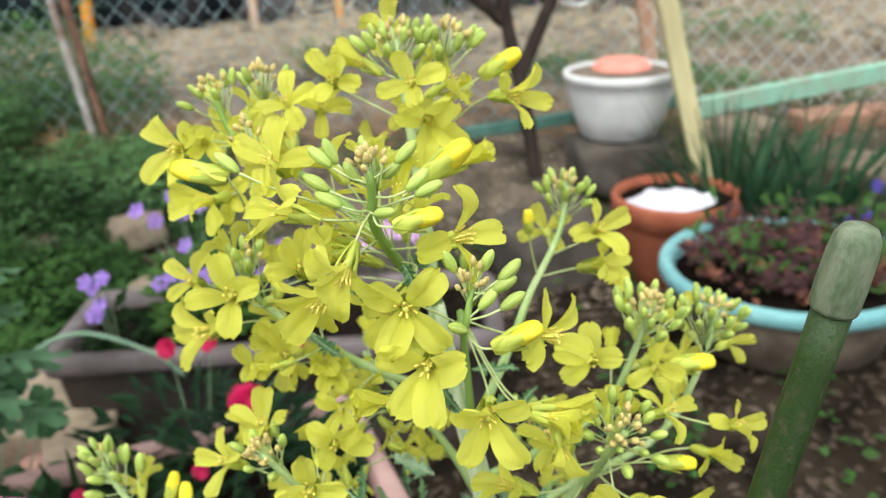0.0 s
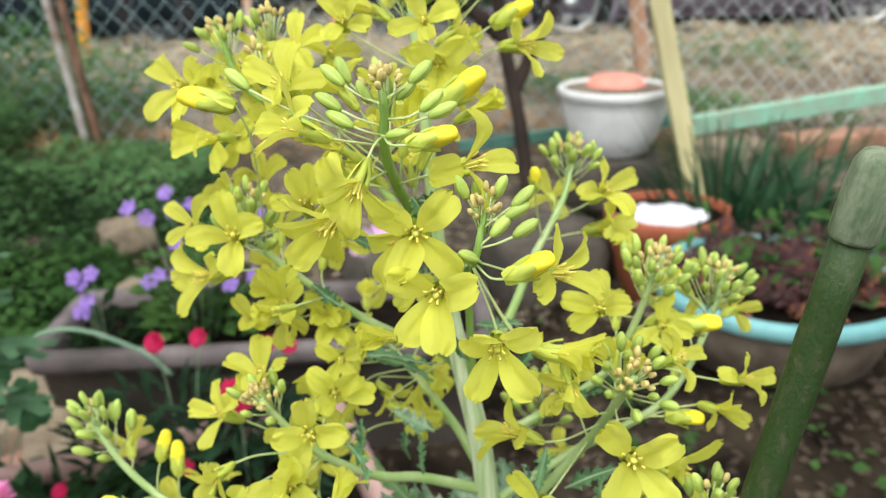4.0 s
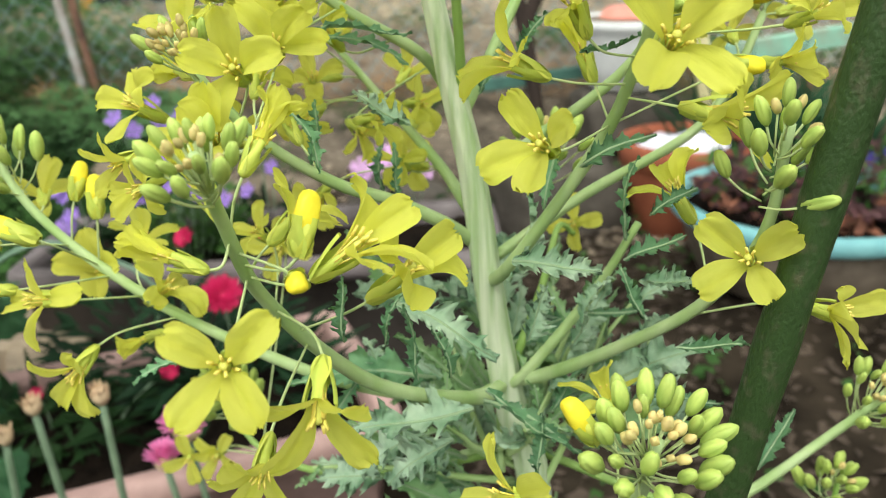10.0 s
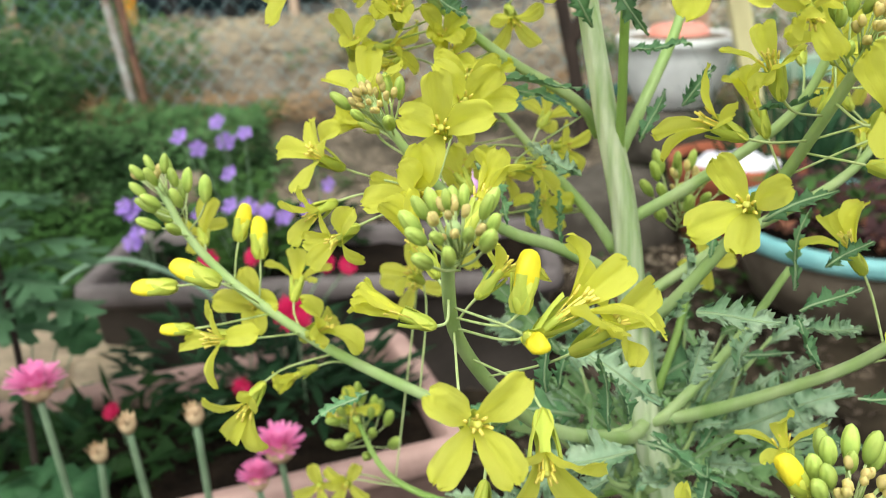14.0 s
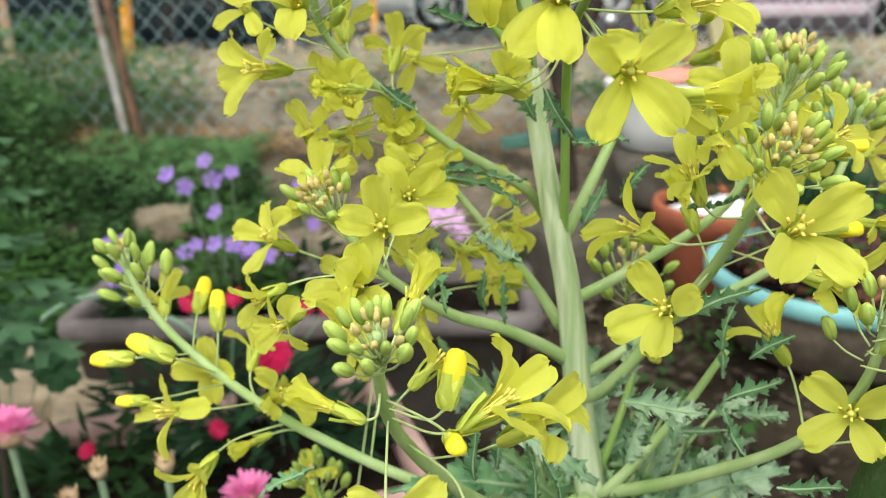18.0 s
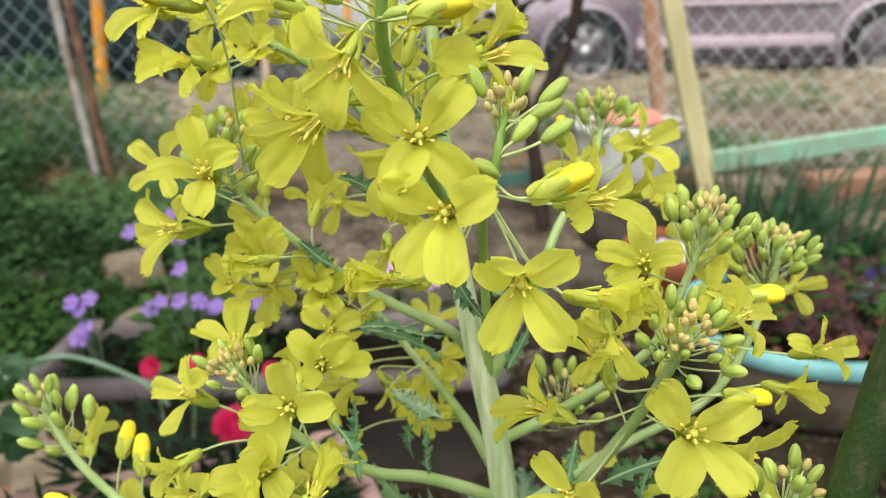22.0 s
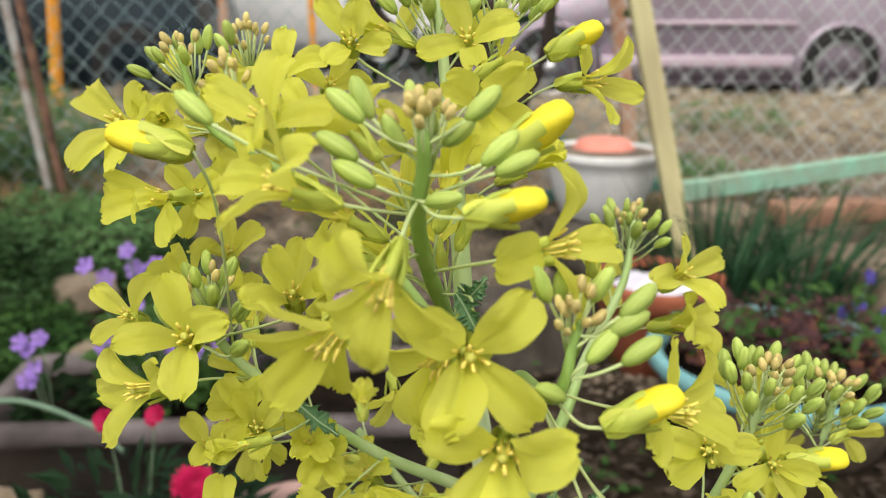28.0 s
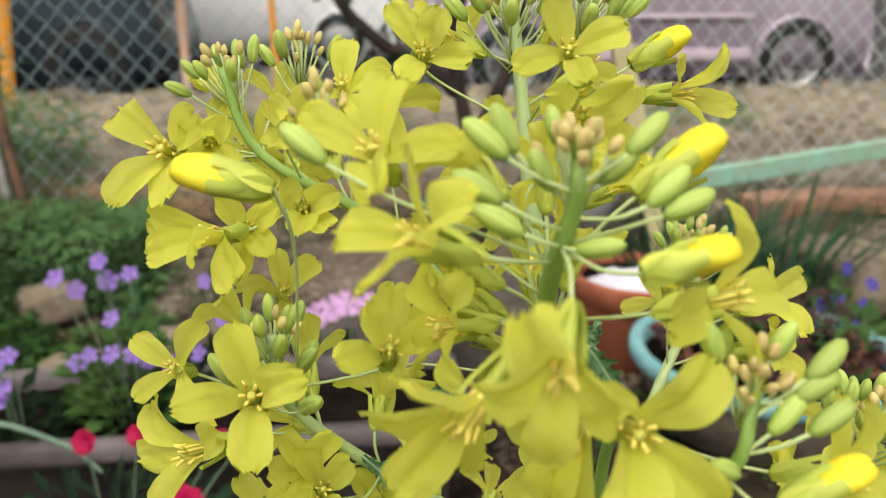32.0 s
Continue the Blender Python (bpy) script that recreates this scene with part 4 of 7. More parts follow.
fence = thing("wire_fence", (0, 2.27, 0.2), "chain-link wire fence with a pale green coating", "fence")


def chain_link():
    """Zigzag wires, each one woven into its neighbours."""
    wide, tall, lo, hi, pair = 0.060, 0.066, 0.26, 1.30, []
    rows = int((hi - lo) / (tall / 2))
    for k in range(2):
        pts = [(((i + k) % 2) * (wide / 2), 0.0019 * (1 if (i + k) % 2 else -1), lo - 0.2 + i * tall / 2) for i in range(rows + 1)]
        v, f = tube(pts, 0.0013, 0.0013, 5)
        v2, f2 = tube(pts, 0.0015, 0.0015, 5)
        pair.append((mesh("wire", v, f, WIRE), mesh("wire", v2, f2, WIRE_SKY_SHEEN)))
    for k in range(int(6.8 / (wide / 2))):
        x = -3.3 + k * wide / 2
        # Right of x = 0.47 the wires take the colour with painted sky reflection.
        link("wire", pair[k % 2][x > 0.47], fence, Matrix.Translation((x, 2.27 + 0.012 * noise.noise(Vector((x * 1.5, 0, 0))), 0.2)))


chain_link()
post("fence_post", (-1.005, 2.24, 0.2), (-1.125, 2.26, 1.35), 0.024, GALV, "slanting grey steel fence post flaking to rust", False, under=fence)
post("fence_post", (-0.975, 2.25, 0.2), (-1.090, 2.27, 1.35), 0.024, RUST, "rusty brown steel pipe beside the fence post", False, under=fence)
post("fence_post", (0.600, 2.31, 0.2), (0.425, 2.31, 1.3), 0.04, RUST_PALE, "pale pink fence post streaked with rust", under=fence)
post("wooden_post", (0.582, 1.737, 0.15), (0.348, 1.785, 1.1), 0.040, YELLOW_WOOD, "leaning pale-yellow painted wooden post")
post("marker_post", (-1.590, 3.66, 0.3), (-1.51, 3.66, 1.3), 0.05, ORANGE, "bright orange roadside marker post", False)
post("marker_post", (-0.55, 4.30, 0.3), (-0.56, 4.32, 1.0), 0.035, ORANGE, "orange roadside marker post beyond the verge", False)
post("fence_post", (-0.975, 4.22, 0.3), (-0.98, 4.25, 1.2), 0.045, RUST_PALE, "pale weathered post on the road verge", False)
post("fence_post", (-1.85, 3.2, 0.3), (-1.88, 3.22, 1.2), 0.04, RUST_PALE, "thin weathered post behind the fence", False)


def board(name, a, b, w, h, material, label):
    a, b = Vector(a), Vector(b)
    bm = bmesh.new()
    box(bm, (w, h, (b - a).length), (0, 0, (b - a).length / 2), None, 0.004)
    return tagged(link(name, from_bm(name, bm, material, False), None, aim(a, b - a, (0, 1, 0))), label, "board")


board("board", (0.555, 1.828, 0.410), (1.50, 2.14, 0.462), 0.03, 0.045, GREEN_WOOD, "faded green painted wooden board lying aslant")
board("board", (0.03, 2.08, 0.315), (0.62, 2.08, 0.375), 0.03, 0.03, SHADED_GREEN_WOOD, "faded green painted rail behind the pots")


# ---- tree ----
def tree():
    th = thing("young_tree", (0.17, 2.0, 0.2), "slim dark-barked young tree forking low", "tree")
    base = WORLD[th].translation
    def limb(name, pts, r0, r1, parent, label=""):
        v, f = tube([q - base for q in spline(pts, 6)], r0, r1, 12, 0.12)
        return link(name, mesh(name, v, f, BARK), parent, None, label)
    trunk = limb("trunk", [(0.205, 1.98, 0.2), (0.180, 2.0, 0.40), (0.138, 2.03, 0.62), (0.125, 2.05, 0.80), (0.10, 2.08, 1.25)], 0.0185, 0.016, th)
    limb("limb", [(0.135, 2.03, 0.60), (0.06, 2.05, 0.665), (-0.05, 2.07, 0.72), (-0.16, 2.1, 0.86), (-0.22, 2.1, 1.2)], 0.019, 0.011, th)
    limb("limb", [(0.165, 2.01, 0.46), (0.23, 2.03, 0.60), (0.275, 2.05, 0.70), (0.30, 2.07, 0.9), (0.36, 2.1, 1.2)], 0.018, 0.011, th)
    limb("limb", [(0.128, 2.05, 0.78), (0.20, 2.05, 0.9), (0.25, 2.06, 1.2)], 0.012, 0.006, th)
    rnd = random.Random(3)
    spots = [(Vector((rnd.gauss(0.1, 0.16), rnd.gauss(2.06, 0.08), rnd.uniform(0.64, 1.35))), (rnd.gauss(0, 1), rnd.gauss(0, 1), rnd.gauss(-0.3, 0.6)), rnd.uniform(0.04, 0.07), rnd.uniform(0.02, 0.032), (rnd.gauss(0, 1), -0.5, 1)) for _ in range(150)]
    crown = leaf_cloud("crown", spots, WEED_SHADE_DARK, "", "", kind="")
    crown.parent = th
    crown.matrix_basis = WORLD[th].inverted()


tree()


# ---- small garden plants ----
def blades(name, at, n, height, spread, material, label, seed, width=0.011, lean=0.55):
    """A clump of strap leaves, each its own tapering blade."""
    rnd = random.Random(seed)
    th = thing(name, at, label, "plant")
    for k in range(n):
        t, r = rnd.uniform(0, 6.283), spread * math.sqrt(rnd.random())
        x, y = r * math.cos(t), r * math.sin(t)
        h, bend = height * rnd.uniform(0.6, 1.1), lean * rnd.uniform(0.3, 1.3)
        dx, dy = math.cos(t) * bend * h, math.sin(t) * bend * h
        s = Vector((-math.sin(t + 0.6), math.cos(t + 0.6), 0))
        verts, faces = [], []
        for i in range(7):
            u = i / 6
            c = Vector((x + dx * u * u, y + dy * u * u, h * (u - 0.22 * bend * u ** 3)))
            w = width * (1 - u ** 2.2) * 0.5 + 0.0006
            verts += [c - s * w, c + Vector((0, 0, -0.25 * w)), c + s * w]
        for i in range(6):
            a = 3 * i
            faces += [(a, a + 1, a + 4, a + 3), (a + 1, a + 2, a + 5, a + 4)]
        link("blade", mesh("blade", verts, faces, material), th)
    return th


blades("strap_leaf_clump", (0.60, 1.66, 0.12), 60, 0.34, 0.13, BLADE, "clump of dark green strap-shaped leaves", 1)
blades("strap_leaf_clump", (0.80, 1.72, 0.13), 50, 0.32, 0.12, BLADE, "clump of blue-green strap-shaped leaves", 2)
blades("strap_leaf_clump", (0.60, 1.70, 0.12), 70, 0.35, 0.11, BLADE, "thin clump of strap-shaped leaves by the post", 3)


def ruffled_flower(at, way, r, material, name, parent=None, petals=5, layers=1, seed=0, label=""):
    """A small flower head with broad ruffled petals."""
    rnd = random.Random(seed)
    verts, faces = [(0, 0, 0)], []
    for q in range(layers):
        for k in range(petals):
            t0 = 2 * math.pi * (k + 0.5 * q) / petals + rnd.uniform(-0.1, 0.1)
            half = math.pi / petals * (1.05 if layers > 1 else 0.84)
            b = len(verts)
            rr = r * (1 - 0.25 * q)
            for j in range(7):
                t = t0 + half * (j / 3 - 1)
                edge = rr * (0.9 + 0.1 * math.sin(j * 2.4 + k)) * (0.8 if j in (0, 6) else 1)
                z = rr * (0.12 + 0.30 * q) + rr * 0.10 * math.sin(j * 2.1 + k * 1.7)
                verts.append((0.5 * edge * math.cos(t), 0.5 * edge * math.sin(t), z * 0.5))
                verts.append((edge * math.cos(t), edge * math.sin(t), z))
            for j in range(6):
                faces += [(0, b + 2 * j, b + 2 * j + 2), (b + 2 * j, b + 2 * j + 1, b + 2 * j + 3, b + 2 * j + 2)]
    return link(name, mesh(name, verts, faces, material), parent, aim(at, way), label)


def bouquet(name, foot, heads, material, leaf_mat, label, r, seed, leaves=160, spread=0.09, height=0.13, petals=5, layers=1, leaf=(0.03, 0.016), stalk_r=0.0012):
    """A flowering garden plant: stalks, flower heads and leaves."""
    rnd = random.Random(seed)
    th = thing(name, foot, label, "plant")
    base = Vector(foot)
    for k, (x, y, z) in enumerate(heads):
        p = Vector((x, y, z))
        s = base + Vector(((x - foot[0]) * 0.35, (y - foot[1]) * 0.35, 0))
        v, f = tube([q - base for q in spline([s, (s + p) / 2 + Vector((0, 0.006, 0.01)), p], 4)], stalk_r, stalk_r * 0.8, 6)
        link("stalk", mesh("stalk", v, f, GREY_STEM), th)
        ruffled_flower(p, (rnd.uniform(-0.4, 0.4), -0.75, rnd.uniform(0.3, 0.9)), r * rnd.uniform(0.85, 1.1), material, "flower", th, petals, layers, seed * 31 + k)
    spots = []
    for k in range(leaves):
        t, q = rnd.uniform(0, 6.283), math.sqrt(rnd.random())
        p = base + Vector((spread * q * math.cos(t), spread * 0.7 * q * math.sin(t), height * rnd.random() * (1.1 - q * 0.6)))
        spots.append((p, (math.cos(t), math.sin(t), rnd.uniform(-0.2, 1)), leaf[0] * rnd.uniform(0.7, 1.3), leaf[1] * rnd.uniform(0.7, 1.3), (rnd.gauss(0, 0.4), -0.4, 1)))
    fo = leaf_cloud("foliage", spots, leaf_mat, "", "", kind="")
    fo.parent = th
    fo.matrix_basis = WORLD[th].inverted()
    return th


bouquet("violet_flower_plant", (-0.40, 1.15, 0.26), [(-0.47, 1.12, 0.47), (-0.42, 1.14, 0.485), (-0.38, 1.13, 0.47), (-0.40, 1.10, 0.42), (-0.45, 1.13, 0.45), (-0.415, 1.15, 0.455)],
        VIOLET, VIOLET_LEAF, "leafy plant with lilac-violet flowers in the grey planter", 0.0145, 1, 170, 0.075, 0.17)
bouquet("violet_flower_plant", (-0.39, 1.13, 0.26), [(-0.43, 1.09, 0.375), (-0.40, 1.085, 0.378), (-0.375, 1.09, 0.375), (-0.35, 1.09, 0.368), (-0.33, 1.10, 0.355), (-0.45, 1.1, 0.36), (-0.36, 1.10, 0.36), (-0.30, 1.12, 0.36)],
        VIOLET, VIOLET_LEAF, "low plant crowded with violet flowers in the grey planter", 0.014, 2, 130, 0.08, 0.09)
bouquet("violet_flower_plant", (-0.52, 1.08, 0.26), [(-0.53, 1.04, 0.395), (-0.505, 1.04, 0.40), (-0.52, 1.04, 0.385), (-0.515, 1.035, 0.36), (-0.525, 1.035, 0.345)],
        VIOLET, WEED_SHADE_DARK, "small violet flowers at the corner of the grey planter", 0.0145, 3, 60, 0.04, 0.07)
bouquet("violet_flower_plant", (-0.30, 1.25, 0.26), [(-0.31, 1.24, 0.42), (-0.29, 1.24, 0.36)], VIOLET, WEED_SHADE_DARK, "single violet flowers at the back of the planter", 0.014, 4, 60, 0.05, 0.08)
bouquet("pansy", (-0.085, 1.34, 0.1), [(-0.11, 1.31, 0.35), (-0.075, 1.31, 0.345), (-0.135, 1.32, 0.34), (-0.06, 1.33, 0.315), (-0.16, 1.33, 0.325)], PANSY, WEED_SHADE_DARK, "pale lilac-pink pansies behind the planter", 0.024, 5, 200, 0.09, 0.2)
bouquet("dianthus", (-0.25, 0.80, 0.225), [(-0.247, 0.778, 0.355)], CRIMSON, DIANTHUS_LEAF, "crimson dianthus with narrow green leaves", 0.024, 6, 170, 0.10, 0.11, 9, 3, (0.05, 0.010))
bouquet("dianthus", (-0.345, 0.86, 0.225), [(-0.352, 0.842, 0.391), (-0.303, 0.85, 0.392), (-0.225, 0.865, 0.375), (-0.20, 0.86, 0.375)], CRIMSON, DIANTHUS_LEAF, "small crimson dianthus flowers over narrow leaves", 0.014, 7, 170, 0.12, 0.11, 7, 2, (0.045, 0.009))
bouquet("dianthus", (-0.43, 0.74, 0.20), [(-0.437, 0.73, 0.27), (-0.30, 0.74, 0.29)], CRIMSON, WEED_SHADE_DARK, "low crimson dianthus near the planter edge", 0.012, 8, 160, 0.09, 0.07, 7, 2, (0.045, 0.007))
bouquet("violet_flower_plant", (0.73, 1.42, 0.1), [(0.714, 1.336, 0.325), (0.75, 1.38, 0.36), (0.70, 1.36, 0.30), (0.78, 1.36, 0.30), (0.80, 1.38, 0.33), (0.77, 1.36, 0.26)], DEEP_VIOLET, VIOLET_LEAF, "leafy plant with deep violet flowers beside the basin", 0.015, 9, 420, 0.12, 0.24)


def daisy(foot, head, r, material, label, seed, open_=1.15):
    """A pink daisy on a bare grey-green stalk."""
    rnd = random.Random(seed)
    th = thing("daisy", foot, label, "flower", "daisies")
    base, p = Vector(foot), Vector(head)
    mid = (base + p) / 2 + Vector((0.008 * math.sin(seed), 0, 0.0))
    v, f = tube([q - base for q in spline([base, mid, p - Vector((0, 0, r * 0.4))], 6)], 0.0030, 0.0024, 8)
    link("stalk", mesh("stalk", v, f, GREY_STEM), th)
    v, f = lathe([(0.003, -0.4 * r), (0.4 * r, -0.2 * r), (0.5 * r, 0), (0.3 * r, 0.2 * r), (0.05 * r, 0.28 * r)], 14)
    link("cup", mesh("cup", v, f, TAN), th, Matrix.Translation(p))
    for q in range(3):
        for k in range(18):
            t = 2 * math.pi * (k + q / 3) / 18 + rnd.uniform(-0.08, 0.08)
            lift = open_ - 0.32 * q + rnd.uniform(-0.12, 0.12)
            d = Vector((math.cos(t) * math.cos(lift), math.sin(t) * math.cos(lift), math.sin(lift)))
            s = Vector((-math.sin(t), math.cos(t), 0))
            u = s.cross(d) * -1
            ln, w = r * rnd.uniform(0.9, 1.1) * (0.85 if q == 0 else 1), r * 0.10
            vs = []
            for i in range(4):
                c = d * (0.3 * r + ln * 0.75 * i / 3) + u * (-0.05 * r * i * i / 9)
                ww = w * (0.6, 1, 1.05, 0.5)[i]
                vs += [c - s * ww, c + s * ww]
            link("petal", mesh("petal", vs, [(0, 1, 3, 2), (2, 3, 5, 4), (4, 5, 7, 6)], material), th, Matrix.Translation(p))


daisy((-0.20, 0.53, 0.09), (-0.195, 0.50, 0.378), 0.021, DAISY, "bright pink daisy on a bare stalk", 1)
daisy((-0.215, 0.52, 0.09), (-0.212, 0.495, 0.356), 0.016, DAISY, "half-open pink daisy on a bare stalk", 2, 1.3)
daisy((-0.355, 0.51, 0.09), (-0.352, 0.488, 0.438), 0.021, DAISY, "pink daisy on a grey-green stalk", 3)
daisy((-0.28, 0.46, 0.09), (-0.262, 0.43, 0.330), 0.020, DAISY_PALE, "pale whitish-pink daisy near the ground", 4, 0.6)


def seed_bud(foot, head, label, seed):
    th = thing("daisy_bud", foot, label, "flower", "daisy buds")
    base, p = Vector(foot), Vector(head)
    v, f = tube([q - base for q in spline([base, (base + p) / 2 + Vector((0.006 * math.sin(seed * 3), 0, 0)), p], 6)], 0.0032, 0.0026, 8)
    link("stalk", mesh("stalk", v, f, GREY_STEM), th)
    v, f = lathe([(0.003, -0.005), (0.0058, -0.001), (0.0066, 0.003), (0.0052, 0.007)], 14, 7, 0.05)
    link("bud", mesh("bud", v, f, TAN), th, Matrix.Translation(p))
    rnd = random.Random(seed)
    for k in range(13):
        t, lift = k * 2.4, 1.45 - 0.035 * k
        d = Vector((math.cos(t) * math.cos(lift), math.sin(t) * math.cos(lift), math.sin(lift)))
        side = Vector((-math.sin(t), math.cos(t), 0)) * 0.0017
        o, ln = Vector((math.cos(t), math.sin(t), 0)) * 0.0035, rnd.uniform(0.009, 0.014)
        vs = [o - side, o + side, o + d * ln * 0.6 + side, o + d * ln * 0.6 - side, o + d * ln]
        link("bract", mesh("bract", vs, [(0, 1, 2, 3), (3, 2, 4)], TAN), th, Matrix.Translation(p))


seed_bud((-0.31, 0.54, 0.09), (-0.315, 0.526, 0.383), "tan papery daisy bud on a grey-green stalk", 1)
seed_bud((-0.262, 0.53, 0.09), (-0.258, 0.515, 0.397), "withered tan daisy bud on a stalk", 2)
seed_bud((-0.37, 0.53, 0.09), (-0.338, 0.52, 0.362), "small round tan daisy bud on a leaning stalk", 3)
leaf_cloud("low_foliage", scatter(90, 21, (-0.78, -0.50), (0.55, 0.95), 0.08, 0.05, 0.026, lambda x, y: (y < 0.70 + 0.3 * (x + 0.06) or x < -0.55) and noise.noise(Vector((x * 7, y * 7, 5))) > 0.1 * (x + 0.75)), WEED_SHADE_DARK, "dark green foliage in front of the planters, deepened for shade", "foliage")


leaf_cloud("low_foliage", scatter(110, 22, (-0.62, -0.36), (0.60, 0.84), 0.07, 0.035, 0.018, lambda x, y: abs(y - 0.85 - 0.394 * (x + 0.11)) < 0.11, lift=0.13), WEED_SHADE_DARK, "leafy growth in the pink planter, its colour darkened for shade", "foliage")


def mugwort(foot, top, n, seed, label):
    """A tall weed with deeply cut leaves along a dark stalk."""
    rnd = random.Random(seed)
    th = thing("mugwort", foot, label, "plant")
    base, p = Vector(foot), Vector(top)
    line = spline([base, (base + p) / 2 + Vector((0.012, 0, 0)), p], 8)
    v, f = tube([q - base for q in line], 0.004, 0.002, 8)
    link("stalk", mesh("stalk", v, f, BARK), th)
    for k in range(n):
        q = line[int((0.5 + 0.5 * k / n) * (len(line) - 1))]
        t = k * 2.4 + rnd.uniform(-0.3, 0.3)
        d = Vector((math.cos(t), math.sin(t), 0.35))
        ln = 0.078 * (1.15 - 0.5 * k / n)
        s = d.cross(Vector((0, 0, 1))).normalized()
        u = s.cross(d).normalized()
        verts, faces = [], []
        rib = [d * ln * c - u * ln * 0.3 * c * c for c in (0.0, 0.3, 0.6, 0.85)]
        for c, e in zip(rib, rib[1:]):
            b = len(verts)
            verts += [c - s * ln * 0.05, c + s * ln * 0.05, e + s * ln * 0.06, e - s * ln * 0.06]
            faces += [(b, b + 1, b + 2, b + 3)]
        for pos, side, size in ((0.62, 0, 0.55), (0.60, 1, 0.46), (0.60, -1, 0.46), (0.38, 1, 0.42), (0.38, -1, 0.42), (0.16, 1, 0.26), (0.16, -1, 0.26)):
            o = d * ln * pos - u * ln * 0.3 * pos * pos
            e = (d * (1 if side == 0 else 0.75) + s * side * 0.75 - u * (0.3 + 0.3 * pos)).normalized()
            w = e.cross(u).normalized() * ln * size * 0.17
            b = len(verts)
            verts += [o - w * 0.6, o + w * 0.6, o + e * ln * size * 0.5 + w, o + e * ln * size * 0.78 + w * 1.2 - u * 0.003, o + e * ln * size, o + e * ln * size * 0.78 - w * 0.4, o + e * ln * size * 0.5 - w]
            faces += [(b, b + 1, b + 2, b + 6), (b + 2, b + 3, b + 5, b + 6), (b + 3, b + 4, b + 5)]
        link("leaf", mesh("leaf", [x + q - base for x in verts], faces, MUGWORT), th)


def leafy_weed(foot, tips, size, label, seed):
    """A low weed of broad lobed leaves on thin leaf stalks."""
    rnd = random.Random(seed)
    th = thing("leafy_weed", foot, label, "plant")
    base = Vector(foot)
    for tip in tips:
        c = Vector(tip) - base
        out = Vector((c.x, c.y - 0.03, 0.0)).normalized()
        up = (Vector((0, -0.55, 0.8)) + 0.3 * Vector((rnd.gauss(0, 1), rnd.gauss(0, 1), 0))).normalized()
        out = (out - up * out.dot(up)).normalized()
        side, r = up.cross(out), size * rnd.uniform(0.8, 1.2)
        turn = rnd.uniform(-0.5, 0.5)
        verts, faces, n = [c], [], 40
        for ring in (0.5, 1.0):
            for k in range(n):
                a = 2 * math.pi * k / n
                lobe = 0.72 + 0.26 * abs(math.cos(2.5 * a)) ** 0.7 + 0.05 * math.sin(17 * a)
                q = r * ring * (lobe if ring == 1.0 else 0.8)
                lift = r * (0.10 * math.cos(5 * a) * ring - 0.28 * ring * ring + 0.1 * noise.noise(Vector((a, ring * 2, seed))))
                verts.append(c + (out * math.cos(a + turn) + side * math.sin(a + turn)) * q + up * lift)
        for k in range(n):
            j = (k + 1) % n
            faces += [(0, 1 + k, 1 + j), (1 + k, 1 + n + k, 1 + n + j, 1 + j)]
        leaf = link("leaf", mesh("leaf", verts, faces, BROAD_LEAF), th)
        v, f = tube(spline([Vector((0, 0, 0)), c * 0.5 + Vector((0, 0, 0.01)), c - up * 0.001], 4), 0.0014, 0.0009, 6)
        link("leaf_stalk", mesh("leaf_stalk", v, f, GREY_STEM), leaf)


leafy_weed((-0.545, 0.80, 0.12), [(-0.548, 0.790, 0.246), (-0.515, 0.770, 0.239), (-0.505, 0.800, 0.232), (-0.475, 0.780, 0.212), (-0.549, 0.760, 0.229), (-0.583, 0.780, 0.229)], 0.032, "dark green broad-leaved weed beside the planter box", 1)
leafy_weed((-0.60, 0.80, 0.10), [(-0.554, 0.800, 0.389), (-0.544, 0.820, 0.370), (-0.546, 0.780, 0.358), (-0.530, 0.840, 0.329), (-0.510, 0.830, 0.312)], 0.027, "broad-leaved weed with lobed green leaves by the stones", 2)
leafy_weed((-0.43, 0.62, 0.085), [(-0.486, 0.620, 0.260), (-0.465, 0.630, 0.258), (-0.430, 0.610, 0.261)], 0.034, "low dark green leaves under the daisies", 3)
mugwort((-0.49, 0.66, 0.20), (-0.505, 0.70, 0.625), 24, 1, "tall mugwort with deeply cut green leaves")
mugwort((-0.57, 0.66, 0.20), (-0.60, 0.76, 0.52), 13, 2, "mugwort shoot with deeply cut leaves")
arch = thing("grass_blade", (-0.60, 0.98, 0.2), "pale green grass blade arching over the planter corner", "grass")
v, f = tube([q - Vector((-0.60, 0.98, 0.2)) for q in spline([(-0.66, 0.95, 0.24), (-0.60, 0.98, 0.315), (-0.53, 1.0, 0.335), (-0.44, 1.0, 0.30), (-0.40, 1.0, 0.26)], 8)], 0.004, 0.003, 6)
link("blade", mesh("blade", v, f, ARCH), arch)


